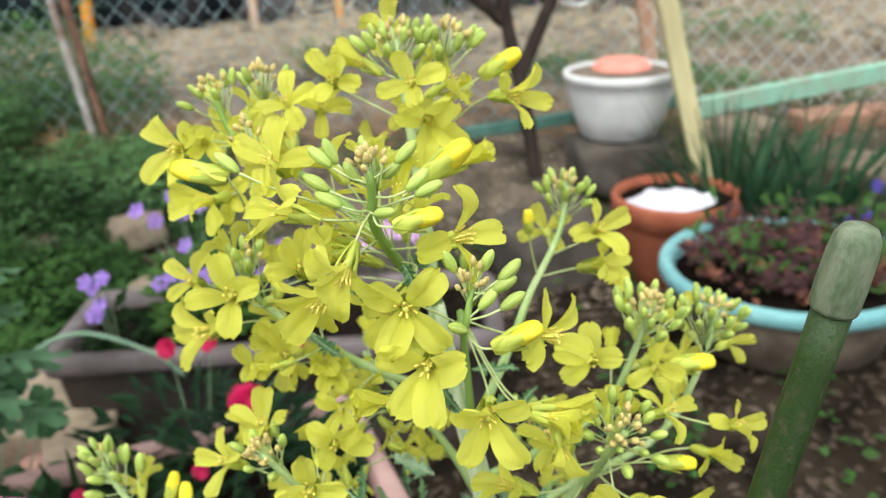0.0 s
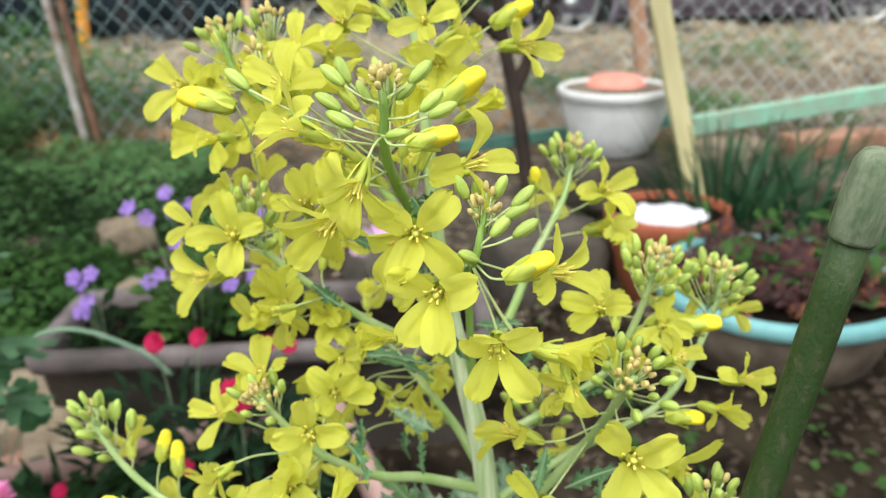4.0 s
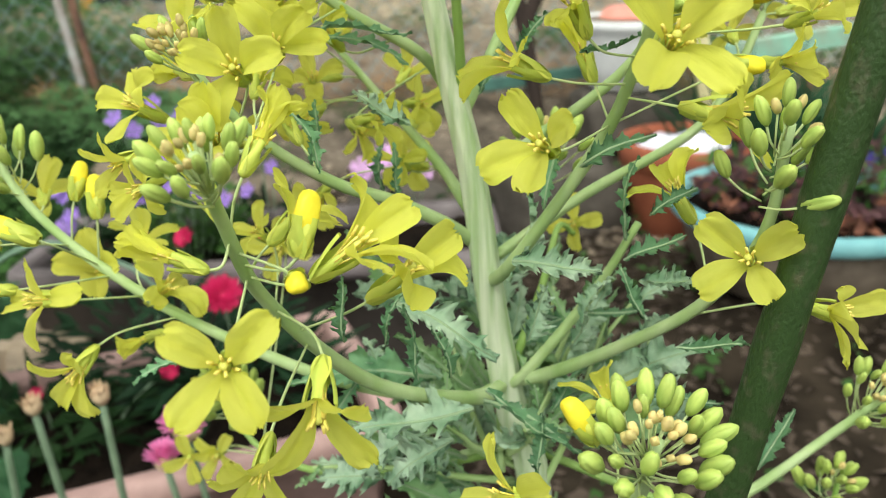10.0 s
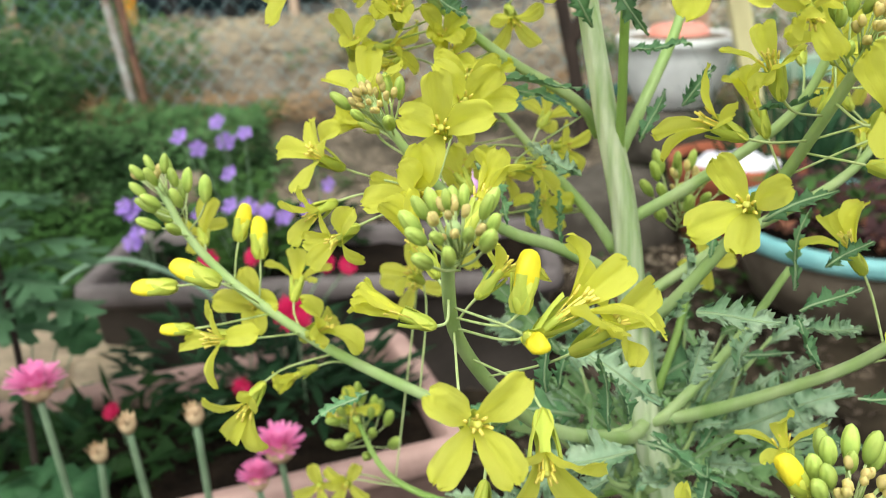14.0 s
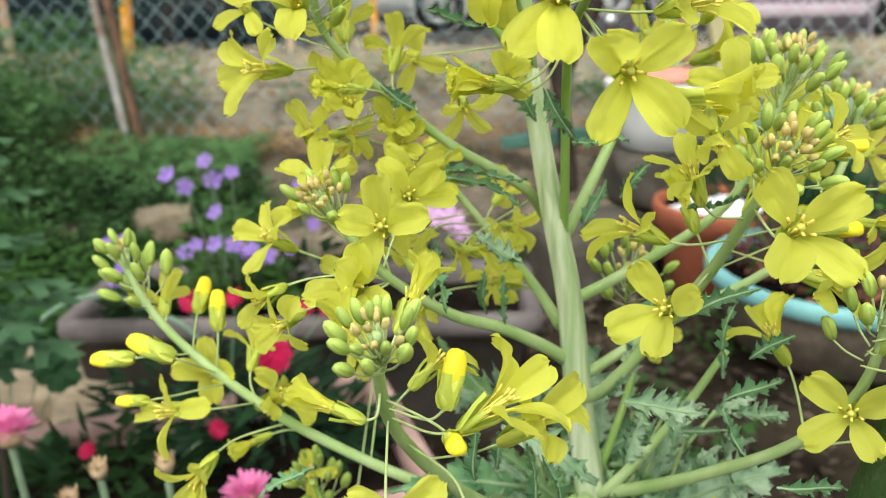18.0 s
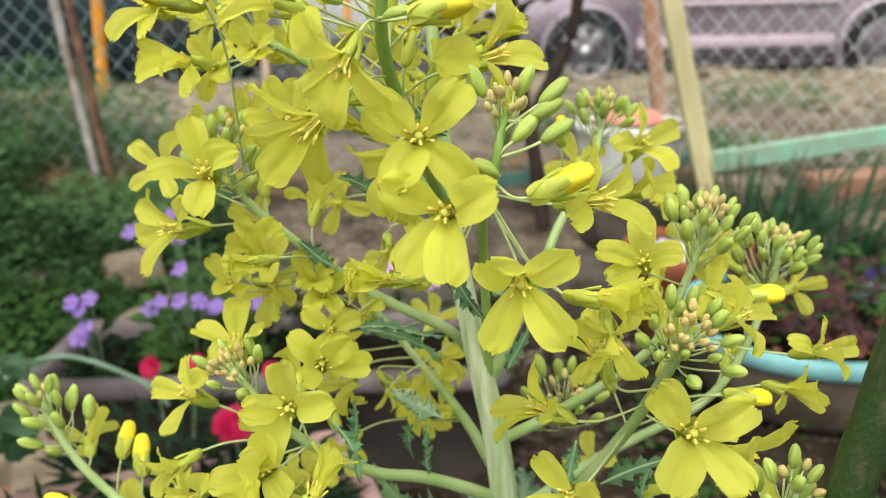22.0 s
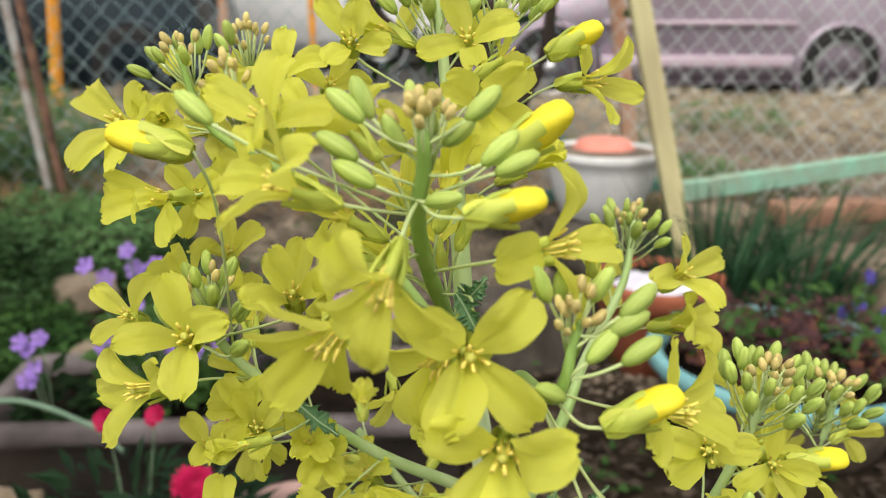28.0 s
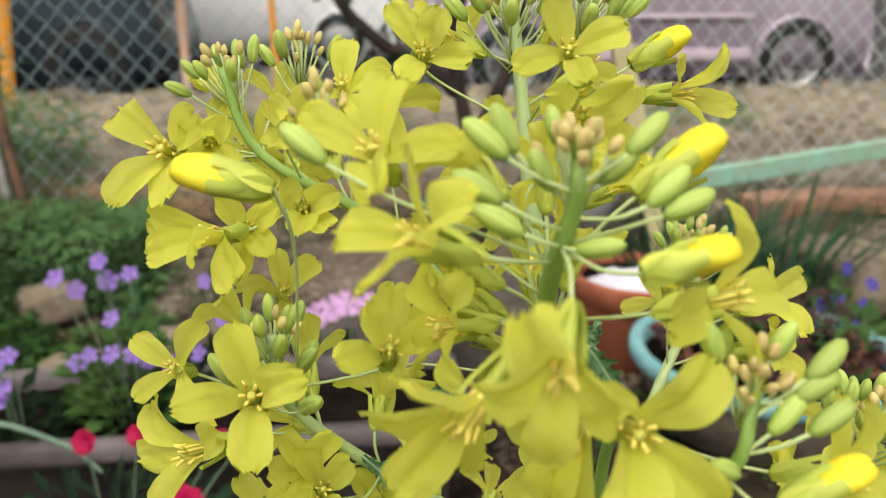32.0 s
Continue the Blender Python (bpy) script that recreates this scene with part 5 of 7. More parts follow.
# ---- road, vehicles and what stands beyond ----
def car(at, length, height, paint, label, wheelbase, wheel_r, trim=False, flip=1, turn=0.0, alloy=ALLOY):
    """A small car seen from its side; at: the road under its middle."""
    th = thing("car", at, label, "car")
    m = Matrix.Translation(at) @ Matrix.Rotation(radians(turn), 4, "Z")
    WORLD[th] = m
    th.matrix_basis = m
    L, H, W = length / 2, height, 1.45
    sill, belt = 0.20, H * 0.56
    side = [(-L, 0.38), (-L + 0.03, belt * 0.85), (-L + 0.5, belt * 0.98), (-L + 1.15, H * 0.96), (0.2, H), (L - 0.35, H * 0.95), (L - 0.08, belt), (L, 0.45), (L - 0.03, sill), (-L + 0.04, sill)]
    bm = bmesh.new()
    rings = []
    for y, inset in ((-W / 2, 0.05), (-W / 2 + 0.06, 0.0), (W / 2 - 0.06, 0.0), (W / 2, 0.05)):
        rings.append([bm.verts.new((x * (1 - inset * 0.3) * flip, y if z < belt * 1.05 else y * 0.86, z - inset * 0.4)) for x, z in side])
    for a, b in zip(rings, rings[1:]):
        for k in range(len(a)):
            bm.faces.new((a[k], a[(k + 1) % len(a)], b[(k + 1) % len(a)], b[k]))
    bm.faces.new(rings[0])
    bm.faces.new(rings[-1][::-1])
    bmesh.ops.recalc_face_normals(bm, faces=bm.faces)
    bmesh.ops.bevel(bm, geom=[e for e in bm.edges], offset=0.04, segments=2, affect="EDGES")
    body = part("body", bm, paint, th, w=m)
    for x0, x1 in ((-L + 0.95, -0.05), (0.05, L - 0.55)):
        bm = bmesh.new()
        box(bm, ((x1 - x0), 0.02, H * 0.27), ((x0 + x1) / 2 * flip, -W / 2 * 0.93, H * 0.77), Matrix.Rotation(radians(-12), 3, "X"), 0.008)
        part("window", bm, CAR_GLASS, th, "dark tinted side window", m)
    if trim:
        for z, h in ((0.34, 0.075), (0.60, 0.03)):
            bm = bmesh.new()
            box(bm, (wheelbase - 2.4 * wheel_r, 0.03, h), (0, -W / 2 - 0.004, z), None, 0.006)
            part("side_moulding", bm, TRIM_PINK, th, "pale side moulding", m)
    bm = bmesh.new()
    box(bm, (length * 0.86, W * 0.8, 0.12), (0, 0, sill - 0.02), None, 0.02)
    part("underbody", bm, TYRE, th, "", m)
    for sx in (-1, 1):
        for sy in (-1, 1):
            c = Vector((sx * wheelbase / 2, sy * (W / 2 - 0.09), wheel_r))
            w = m @ Matrix.Translation(c) @ Matrix.Rotation(radians(90 if sy < 0 else -90), 4, "X")
            v, f = lathe([(wheel_r * 0.66, -0.09), (wheel_r * 0.95, -0.09), (wheel_r, -0.05), (wheel_r, 0.06), (wheel_r * 0.95, 0.10), (wheel_r * 0.66, 0.10)], 36)
            wh = link("wheel", mesh("tyre", v, f[:-2], TYRE), th, w)
            if sy < 0:
                v, f = lathe([(wheel_r * 0.18, 0.07), (wheel_r * 0.2, 0.085), (wheel_r * 0.02, 0.09)], 16)
                link("hub", mesh("hub", v, f, alloy), wh)
                v, f = lathe([(wheel_r * 0.60, 0.02), (wheel_r * 0.66, 0.09), (wheel_r * 0.58, 0.095), (wheel_r * 0.57, 0.02)], 36)
                link("rim", mesh("rim", v, f[:-2], alloy), wh)
                for k in range(7):
                    bm = bmesh.new()
                    box(bm, (wheel_r * 0.48, wheel_r * 0.24, 0.025), (wheel_r * 0.36, 0, 0.07), None, 0.006)
                    bmesh.ops.rotate(bm, verts=bm.verts, cent=(0, 0, 0), matrix=Matrix.Rotation(2 * math.pi * k / 7, 3, "Z"))
                    part("spoke", bm, alloy, wh)
                v, f = lathe([(wheel_r * 0.62, 0.01), (wheel_r * 0.01, 0.012)], 24)
                link("wheel_well", mesh("wheel_well", v, f, TYRE), wh)
                v, f = lathe([(wheel_r * 1.0, -0.02), (wheel_r * 1.09, -0.02), (wheel_r * 1.09, 0.095), (wheel_r * 1.03, 0.095)], 40)
                link("wheel_arch", mesh("wheel_arch", v, f[:-2], paint), th, w)
        v, f = lathe([(0.02, 0.0), (0.09, 0.02), (0.10, 0.05), (0.09, 0.07), (0.02, 0.09)], 20)
        link("headlamp", mesh("headlamp", v, f, LAMP_GLASS), th, m @ Matrix.Translation((-L * 0.97 * flip, sx * (W / 2 - 0.12), 0.58)) @ Matrix.Rotation(radians(90), 4, "X"))
    return th


car((1.92, 6.55, 0.10), 3.25, 1.5, CAR_MAUVE, "mauve-grey small car parked on the road", 2.05, 0.29, True)
car((-3.15, 6.6, 0.10), 3.3, 1.4, CAR_DARK, "dark blue car parked beside the road", 2.3, 0.29, alloy=DARK_ALLOY)
car((-1.6, 10.2, 0.10), 3.6, 1.6, CAR_WHITE, "white van parked further off", 2.3, 0.29)


def far_house():
    th = thing("house", (-1.0, 15.0, 0.1), "beige plastered house across the road", "house")
    m = WORLD[th]
    bm = bmesh.new()
    box(bm, (16, 5, 4.4), (0, 2.5, 2.2), None, 0.03)
    part("wall", bm, WALL, th)
    bm = bmesh.new()
    box(bm, (16.6, 5.8, 0.3), (0, 2.5, 4.55), None, 0.03)
    part("roof", bm, STONE_GREY, th)
    for k in range(5):
        bm = bmesh.new()
        box(bm, (1.5, 0.08, 1.2), (-6 + 3 * k, -0.03, 1.7), None, 0.01)
        part("window", bm, CAR_GLASS, th, "dark window")


far_house()


# ---- garden stake ----
stake = thing("garden_stake", (0.052, 0.235, 0.085), "green plastic-coated garden stake with a dusty rounded cap", "stake")
s_top, s_low = Vector((0.1068, 0.2005, 0.7685)), Vector((0.0798, 0.2153, 0.5736))
way = (s_top - s_low).normalized()
s_base = s_low + way * ((0.075 - s_low.z) / way.z)
WORLD[stake] = Matrix.Translation(s_base)
stake.matrix_basis = WORLD[stake]
ln = (s_top - s_base).length
w = aim(s_base, way, (1, 0, 0))
prof = [(0.0054, 0.0)]
n = 40
for k in range(1, n):
    z = (ln - 0.028) * k / n
    prof.append((0.0056 + (0.0003 if k % 9 == 4 else 0) + 0.0001 * math.sin(k * 1.7), z))
prof.append((0.0056, ln - 0.026))
v, f = lathe(prof, 20)
v = [(x * (1 + 0.02 * noise.noise(Vector((x * 90, y * 90, z * 30)))), y * (1 + 0.02 * noise.noise(Vector((x * 90, y * 90, z * 30 + 5)))), z) for x, y, z in v]
link("pole", mesh("pole", v, f, STAKE), stake, w, "dark green ribbed plastic pole")
c = ln
v, f = lathe([(0.0058, c - 0.0265), (0.0064, c - 0.0262), (0.0068, c - 0.025), (0.0069, c - 0.018), (0.0067, c - 0.009), (0.0061, c - 0.004), (0.0046, c - 0.0012), (0.0023, c - 0.0002), (0.0004, c)], 24)
link("cap", mesh("cap", v, f, STAKE_CAP), stake, w, "dusty grey-green rounded cap")

# ---- the flowering plant ----
plant = thing("flowering_kale", (0.045, 0.31, 0.08), "tall bolting kale plant covered in yellow four-petalled flowers", "plant")
stem("axis", [(0.045, 0.31, 0.08), (0.0290, 0.2890, 0.4500), (0.0158, 0.2900, 0.5300), (0.0100, 0.2920, 0.5680), (0.0042, 0.2940, 0.6180), (-0.0036, 0.2980, 0.6570), (-0.0110, 0.3040, 0.7000)], 0.0072, 0.0034, STEM, "thick pale glaucous green main stem", "main_stem")
stem("R3", [(-0.0110, 0.3040, 0.7000), (-0.0140, 0.3080, 0.7450), (-0.0170, 0.3120, 0.7750), (-0.0202, 0.3148, 0.8067)], 0.0033, 0.0012, BRANCH)
stem("main", [(-0.0110, 0.3040, 0.7000), (-0.0250, 0.2416, 0.7548), (-0.0247, 0.2251, 0.7765), (-0.0248, 0.2244, 0.7838)], 0.0021, 0.0010, TWIG)
stem("R2", [(0.0016, 0.2983, 0.6188), (0.0015, 0.2926, 0.6556), (-0.0006, 0.2732, 0.7088), (0.0003, 0.2191, 0.7318), (0.0035, 0.2161, 0.7491)], 0.0019, 0.0010, TWIG)
stem("R4", [(-0.0110, 0.3040, 0.7000), (-0.0493, 0.3135, 0.7460), (-0.0843, 0.3144, 0.7690), (-0.0935, 0.3162, 0.7911)], 0.0018, 0.0010, TWIG)
stem("R5", [(-0.0034, 0.3104, 0.6442), (-0.0124, 0.3021, 0.6582), (-0.0365, 0.2945, 0.6744), (-0.0595, 0.2884, 0.6942), (-0.0783, 0.2828, 0.7154), (-0.0798, 0.2770, 0.7348)], 0.0022, 0.0011, BRANCH)
stem("R16", [(0.0030, 0.3037, 0.6014), (-0.0065, 0.3140, 0.6141), (-0.0229, 0.3262, 0.6316), (-0.0478, 0.3365, 0.6601)], 0.0024, 0.0012, BRANCH)
stem("R6", [(-0.0005, 0.2990, 0.6320), (0.0213, 0.3189, 0.6712), (0.0300, 0.3300, 0.6879), (0.0452, 0.3439, 0.7117), (0.0511, 0.3563, 0.7308)], 0.0022, 0.0011, BRANCH)
stem("R7", [(0.0025, 0.2980, 0.6130), (0.0279, 0.2918, 0.6306), (0.0562, 0.2880, 0.6540), (0.0669, 0.2849, 0.6799), (0.0726, 0.2817, 0.7045)], 0.0022, 0.0011, BRANCH)
stem("R8", [(0.0077, 0.2960, 0.5820), (0.0444, 0.2999, 0.6063), (0.0860, 0.3036, 0.6302), (0.1054, 0.3113, 0.6647), (0.1094, 0.3139, 0.6853)], 0.0022, 0.0011, BRANCH)
stem("R9", [(0.0090, 0.2953, 0.5743), (0.0180, 0.2743, 0.5933), (0.0428, 0.2626, 0.6352), (0.0493, 0.2448, 0.6626), (0.0522, 0.2262, 0.6870)], 0.0026, 0.0013, BRANCH)
stem("R10", [(0.0065, 0.2965, 0.5894), (-0.0048, 0.2852, 0.6020), (-0.0221, 0.2739, 0.6150), (-0.0385, 0.2617, 0.6254), (-0.0594, 0.2526, 0.6439), (-0.0764, 0.2468, 0.6696)], 0.0026, 0.0013, BRANCH)
stem("R11", [(0.0155, 0.2920, 0.5350), (0.0032, 0.2678, 0.5434), (-0.0246, 0.2470, 0.5607), (-0.0418, 0.2292, 0.5854), (-0.0533, 0.2125, 0.6130), (-0.0544, 0.1952, 0.6386), (-0.0516, 0.1755, 0.6576)], 0.0028, 0.0014, BRANCH)
stem("R12", [(0.0155, 0.2920, 0.5350), (-0.0022, 0.2849, 0.5328), (-0.0462, 0.2825, 0.5428), (-0.0954, 0.2853, 0.5661), (-0.1293, 0.2884, 0.5900), (-0.1509, 0.2910, 0.6125), (-0.1628, 0.2944, 0.6360)], 0.0026, 0.0013, BRANCH)
stem("R15", [(0.0155, 0.2920, 0.5350), (0.0290, 0.2780, 0.5460), (0.0490, 0.2575, 0.5670), (0.0684, 0.2382, 0.5906), (0.0798, 0.2248, 0.6177), (0.0786, 0.2130, 0.6505)], 0.0026, 0.0013, BRANCH)
stem("R17", [(0.0155, 0.2920, 0.5350), (0.0214, 0.2843, 0.5426), (0.0464, 0.2861, 0.5742), (0.0609, 0.2856, 0.6001)], 0.0026, 0.0013, BRANCH)
stem("R13", [(0.0235, 0.3000, 0.5000), (0.0212, 0.2592, 0.4961), (0.0366, 0.2303, 0.5218), (0.0442, 0.2025, 0.5503), (0.0429, 0.1781, 0.5866)], 0.0028, 0.0014, BRANCH)
stem("R14", [(0.0235, 0.3000, 0.5000), (0.0292, 0.2794, 0.4706), (0.0786, 0.2751, 0.4805), (0.1013, 0.2719, 0.4944), (0.1315, 0.2734, 0.5194), (0.1480, 0.2719, 0.5367)], 0.0028, 0.0014, BRANCH)
stem("R14b", [(0.0235, 0.3000, 0.5000), (0.1306, 0.2808, 0.4587), (0.1411, 0.2830, 0.4742), (0.1444, 0.2858, 0.4907)], 0.0018, 0.0010, TWIG)
stem("R18", [(0.0235, 0.3000, 0.5000), (-0.0432, 0.2996, 0.4876), (-0.0866, 0.3082, 0.4960), (-0.1055, 0.3244, 0.5198)], 0.0020, 0.0010, TWIG)
stem("R19", [(0.0155, 0.2920, 0.5350), (0.0308, 0.3124, 0.5652), (0.0388, 0.3279, 0.5837), (0.0462, 0.3347, 0.5781)], 0.0018, 0.0010, TWIG)

flower("R4", (-0.1036, 0.2958, 0.7739), (-0.15, -0.93, 0.33), (143, 28, -122, -67), (-13, 43, 23, 39), 1.28)
flower("R4", (-0.0918, 0.2836, 0.7571), (-0.51, -0.84, 0.19), (-154, 171, -40, -25), (29, 18, 24, 63), 1.13)
flower("main", (-0.0551, 0.2377, 0.7826), (-0.34, -0.71, 0.62), (88, 162, 17, -63), (8, 23, -9, 29), 1.02)
flower("main", (-0.0485, 0.2164, 0.7740), (-0.89, -0.27, 0.36), (-155, -47, 95, 37), (45, 41, 33, 2), 1.04)
flower("main", (-0.0312, 0.2008, 0.7616), (-0.25, -0.81, -0.53), (108, -146, -103, -55), (8, 1, 43, -1), 1.03)
flower("main", (-0.0414, 0.2170, 0.7465), (-0.60, -0.61, -0.52), (96, -141, -115, -178), (28, 51, 14, 24), 1.28)
flower("main", (0.0000, 0.2252, 0.7604), (0.93, -0.22, 0.30), (85, -27, -122, 167), (17, 41, 2, -34), 1.14)
flower("main", (-0.0167, 0.2148, 0.7430), (0.06, -0.95, 0.29), (143, 44, -48, -117), (37, 25, 13, 35), 1.22)
flower("main", (-0.0211, 0.2300, 0.7365), (-0.53, -0.71, -0.46), (-176, -111, -86, 85), (0, 37, 23, 20), 1.28)
flower("main", (-0.0107, 0.2080, 0.7269), (-0.14, -0.97, 0.22), (151, 22, -83, -124), (41, 41, 27, 21), 1.28)
flower("main", (-0.0250, 0.2254, 0.7045), (-0.94, -0.26, 0.22), (25, -43, -20, 4), (74, 57, 64, 63), 1.00)
flower("main", (0.0063, 0.2068, 0.7098), (-0.08, -0.98, 0.16), (37, 137, -115, -50), (35, 53, 12, 18), 1.27)
flower("R2", (0.0264, 0.2120, 0.7041), (0.86, -0.50, 0.13), (135, 171, 149, -179), (61, 61, 55, 38), 1.05)
flower("R2", (0.0289, 0.2101, 0.6935), (0.16, -0.73, -0.67), (149, 74, -39, 144), (-19, -28, 41, 30), 0.88)
flower("R2", (0.0268, 0.2280, 0.7240), (0.86, -0.47, 0.19), (88, 31, -52, -177), (9, 17, 37, -4), 1.18)
flower("R3", (-0.0134, 0.2822, 0.7963), (-0.12, -0.93, 0.35), (116, -162, 15, -74), (45, 13, 17, 46), 0.95)
flower("R3", (-0.0089, 0.2900, 0.7811), (0.10, -0.98, 0.17), (161, 38, -42, -102), (46, 53, 20, 16), 1.27)
flower("R3", (-0.0435, 0.3020, 0.7948), (0.01, -0.91, 0.41), (128, 60, -22, -123), (23, 54, 36, 39), 0.98)
flower("R3", (0.0231, 0.3128, 0.7834), (0.74, -0.66, 0.10), (84, -26, -124, 145), (47, 44, 41, 19), 1.17)
flower("R5", (-0.0833, 0.2662, 0.7251), (0.09, -0.83, 0.54), (104, -175, 8, -92), (28, 20, 45, 25), 1.23)
flower("R5", (-0.0999, 0.2799, 0.7047), (-0.77, -0.63, 0.14), (151, -158, -104, 37), (13, 20, 24, 10), 1.28)
flower("R5", (-0.0538, 0.2500, 0.7419), (0.05, -0.75, 0.67), (129, 81, -159, 12), (59, 4, 37, 30), 1.02)
flower("R6", (0.0595, 0.3272, 0.7200), (0.32, -0.69, 0.65), (127, 9, -70, -172), (54, 17, 23, 17), 1.19)
flower("R6", (0.0611, 0.3300, 0.7024), (0.63, -0.67, 0.40), (-3, -94, -158, 134), (15, 37, 39, 41), 1.24)
flower("R7", (0.0463, 0.2564, 0.6978), (-0.24, -0.82, 0.52), (96, 174, 9, -135), (31, 24, 38, 37), 1.06)
flower("R9", (0.0687, 0.2370, 0.6881), (0.81, -0.26, 0.53), (92, -34, -134, 103), (16, 34, -1, -21), 0.88)
flower("R8", (0.0975, 0.2500, 0.6715), (0.73, -0.57, 0.38), (110, -15, -146, 145), (28, 46, 34, -19), 0.88)
flower("R8", (0.0905, 0.2500, 0.6592), (0.74, -0.66, 0.15), (-49, 113, 149, -173), (46, 33, 57, 4), 0.88)
flower("R7", (0.0765, 0.2830, 0.6771), (-0.17, -0.83, 0.53), (93, -143, -14, -61), (35, 11, 29, 36), 0.93)
flower("R10", (-0.0562, 0.2311, 0.6653), (0.02, -0.92, 0.40), (94, 173, 7, -115), (41, 53, 35, 7), 1.19)
flower("R10", (-0.0503, 0.2536, 0.6681), (0.16, -0.88, 0.45), (134, 32, -7, -136), (37, 42, 20, 56), 1.09)
flower("R10", (-0.0631, 0.2260, 0.6491), (0.08, -0.80, 0.59), (-166, 78, -52, 156), (22, 61, 45, 72), 1.18)
flower("R10", (-0.0793, 0.2640, 0.6696), (0.01, -0.32, 0.95), (87, 155, -20, -94), (33, 8, 46, 32), 1.13)
flower("R10", (-0.0980, 0.2700, 0.6500), (-0.69, -0.42, 0.59), (-151, 144, -66, 43), (35, 14, 15, 7), 1.07)
flower("R10", (-0.0955, 0.2450, 0.6386), (-0.65, -0.74, -0.16), (105, -118, -21, 67), (51, 44, 21, 22), 0.88)
flower("R10", (-0.0879, 0.2360, 0.6335), (-0.63, -0.75, -0.18), (-133, -14, -173, 55), (36, 6, 22, -15), 0.88)
flower("R11", (-0.0484, 0.1645, 0.6174), (0.24, -0.84, 0.49), (142, 37, -69, -137), (31, 33, 21, 15), 1.09)
flower("R11", (-0.0328, 0.1763, 0.5997), (-0.01, -0.81, -0.59), (46, -48, -150, 132), (13, 32, 40, 19), 1.28)
flower("R11", (-0.0480, 0.1780, 0.5821), (-0.11, -0.83, -0.55), (178, -127, -69, 107), (15, 24, 22, 13), 0.94)
flower("R11", (-0.0246, 0.1920, 0.6312), (0.80, 0.04, 0.60), (35, -20, -116, -170), (22, 58, 37, 19), 1.28)
flower("R11", (-0.0146, 0.2060, 0.6185), (0.78, 0.01, 0.62), (-18, -72, -174, 134), (58, 35, 3, 11), 1.23)
flower("R12", (-0.1363, 0.2585, 0.5908), (-0.80, -0.53, 0.29), (72, -156, -54, 30), (20, 23, 3, -35), 1.18)
flower("R12", (-0.1285, 0.2564, 0.5653), (-0.40, -0.80, -0.45), (132, -127, -69, 53), (24, 35, 29, 2), 1.11)
flower("R12", (-0.1338, 0.3000, 0.5837), (0.14, -0.82, 0.55), (103, 173, -14, -89), (43, 23, 54, 43), 1.26)
flower("R12", (-0.1063, 0.2850, 0.5813), (0.74, -0.36, 0.57), (132, 4, -85, -169), (29, -23, 27, 27), 1.28)
flower("R9", (0.0200, 0.2134, 0.6475), (-0.38, -0.83, 0.41), (128, -146, -86, 23), (31, 18, 39, 49), 1.13)
flower("R9", (0.0140, 0.2300, 0.6651), (-0.90, 0.00, 0.44), (87, -125, -76, 21), (30, 44, 27, 3), 1.10)
flower("R15", (0.0728, 0.2144, 0.6155), (-0.42, -0.75, 0.51), (150, 32, -52, -133), (32, 36, 29, 14), 1.14)
flower("R15", (0.0641, 0.2514, 0.6218), (-0.44, 0.19, 0.88), (143, -158, -71, 177), (35, 30, 23, 30), 1.07)
flower("R9", (0.0685, 0.2286, 0.6503), (0.82, -0.57, -0.03), (36, -69, 180, 142), (36, 37, 1, 20), 1.28)
flower("R15", (0.1055, 0.2320, 0.5912), (0.74, -0.67, 0.06), (9, -123, -163, 139), (44, 22, 42, 17), 1.12)
flower("R9", (0.0470, 0.2021, 0.6726), (-0.06, -0.87, 0.49), (133, 28, -49, -120), (41, 39, 17, 32), 1.28)
flower("R9", (0.0303, 0.2360, 0.6782), (-0.38, -0.04, 0.92), (-104, 156, 9, -37), (39, 38, 21, 1), 1.02)
flower("R13", (0.0094, 0.1930, 0.5606), (-0.93, -0.11, 0.36), (117, -126, 4, 47), (26, 30, 24, -17), 1.18)
flower("R13", (0.0390, 0.2210, 0.5721), (-0.23, 0.15, 0.96), (-67, 106, 47, 0), (28, 23, 59, 5), 0.97)
flower("R4", (-0.0630, 0.3064, 0.7862), (-0.07, -0.71, 0.70), (85, 22, -156, -59), (23, 2, 2, 2), 0.93)
flower("R4", (-0.0876, 0.3228, 0.7692), (-0.27, -0.75, 0.61), (127, 68, -149, -49), (24, 6, 10, 2), 1.00)
flower("R3", (-0.0507, 0.3107, 0.7825), (0.23, -0.82, 0.52), (53, -9, 143, -99), (16, 12, 2, 2), 0.87)
flower("R5", (-0.1041, 0.2866, 0.7231), (-0.27, -0.81, 0.52), (147, -136, 67, -51), (21, 8, 2, 2), 0.87)
flower("R5", (-0.0801, 0.3049, 0.7347), (0.12, -0.59, 0.80), (97, 26, 165, -91), (35, 28, 2, 2), 0.86)
flower("R16", (-0.0778, 0.3096, 0.6717), (-0.69, -0.69, -0.19), (80, -14, 164, -103), (35, 24, 26, 23), 1.07)
flower("R16", (-0.0336, 0.3146, 0.6847), (0.20, -0.82, -0.54), (144, 50, -132, -39), (27, 19, 24, 24), 0.93)
flower("R16", (-0.0769, 0.3420, 0.5731), (-0.08, -0.98, 0.20), (80, 170, -110, -9), (2, 5, 7, 2), 1.03)
flower("R16", (-0.0521, 0.3196, 0.7021), (-0.09, -1.00, -0.00), (79, 169, -111, -9), (2, 3, 18, 2), 0.86)
flower("R16", (-0.0534, 0.3265, 0.6459), (0.05, -0.52, 0.85), (11, 103, -160, -84), (12, 35, 2, 2), 0.86)
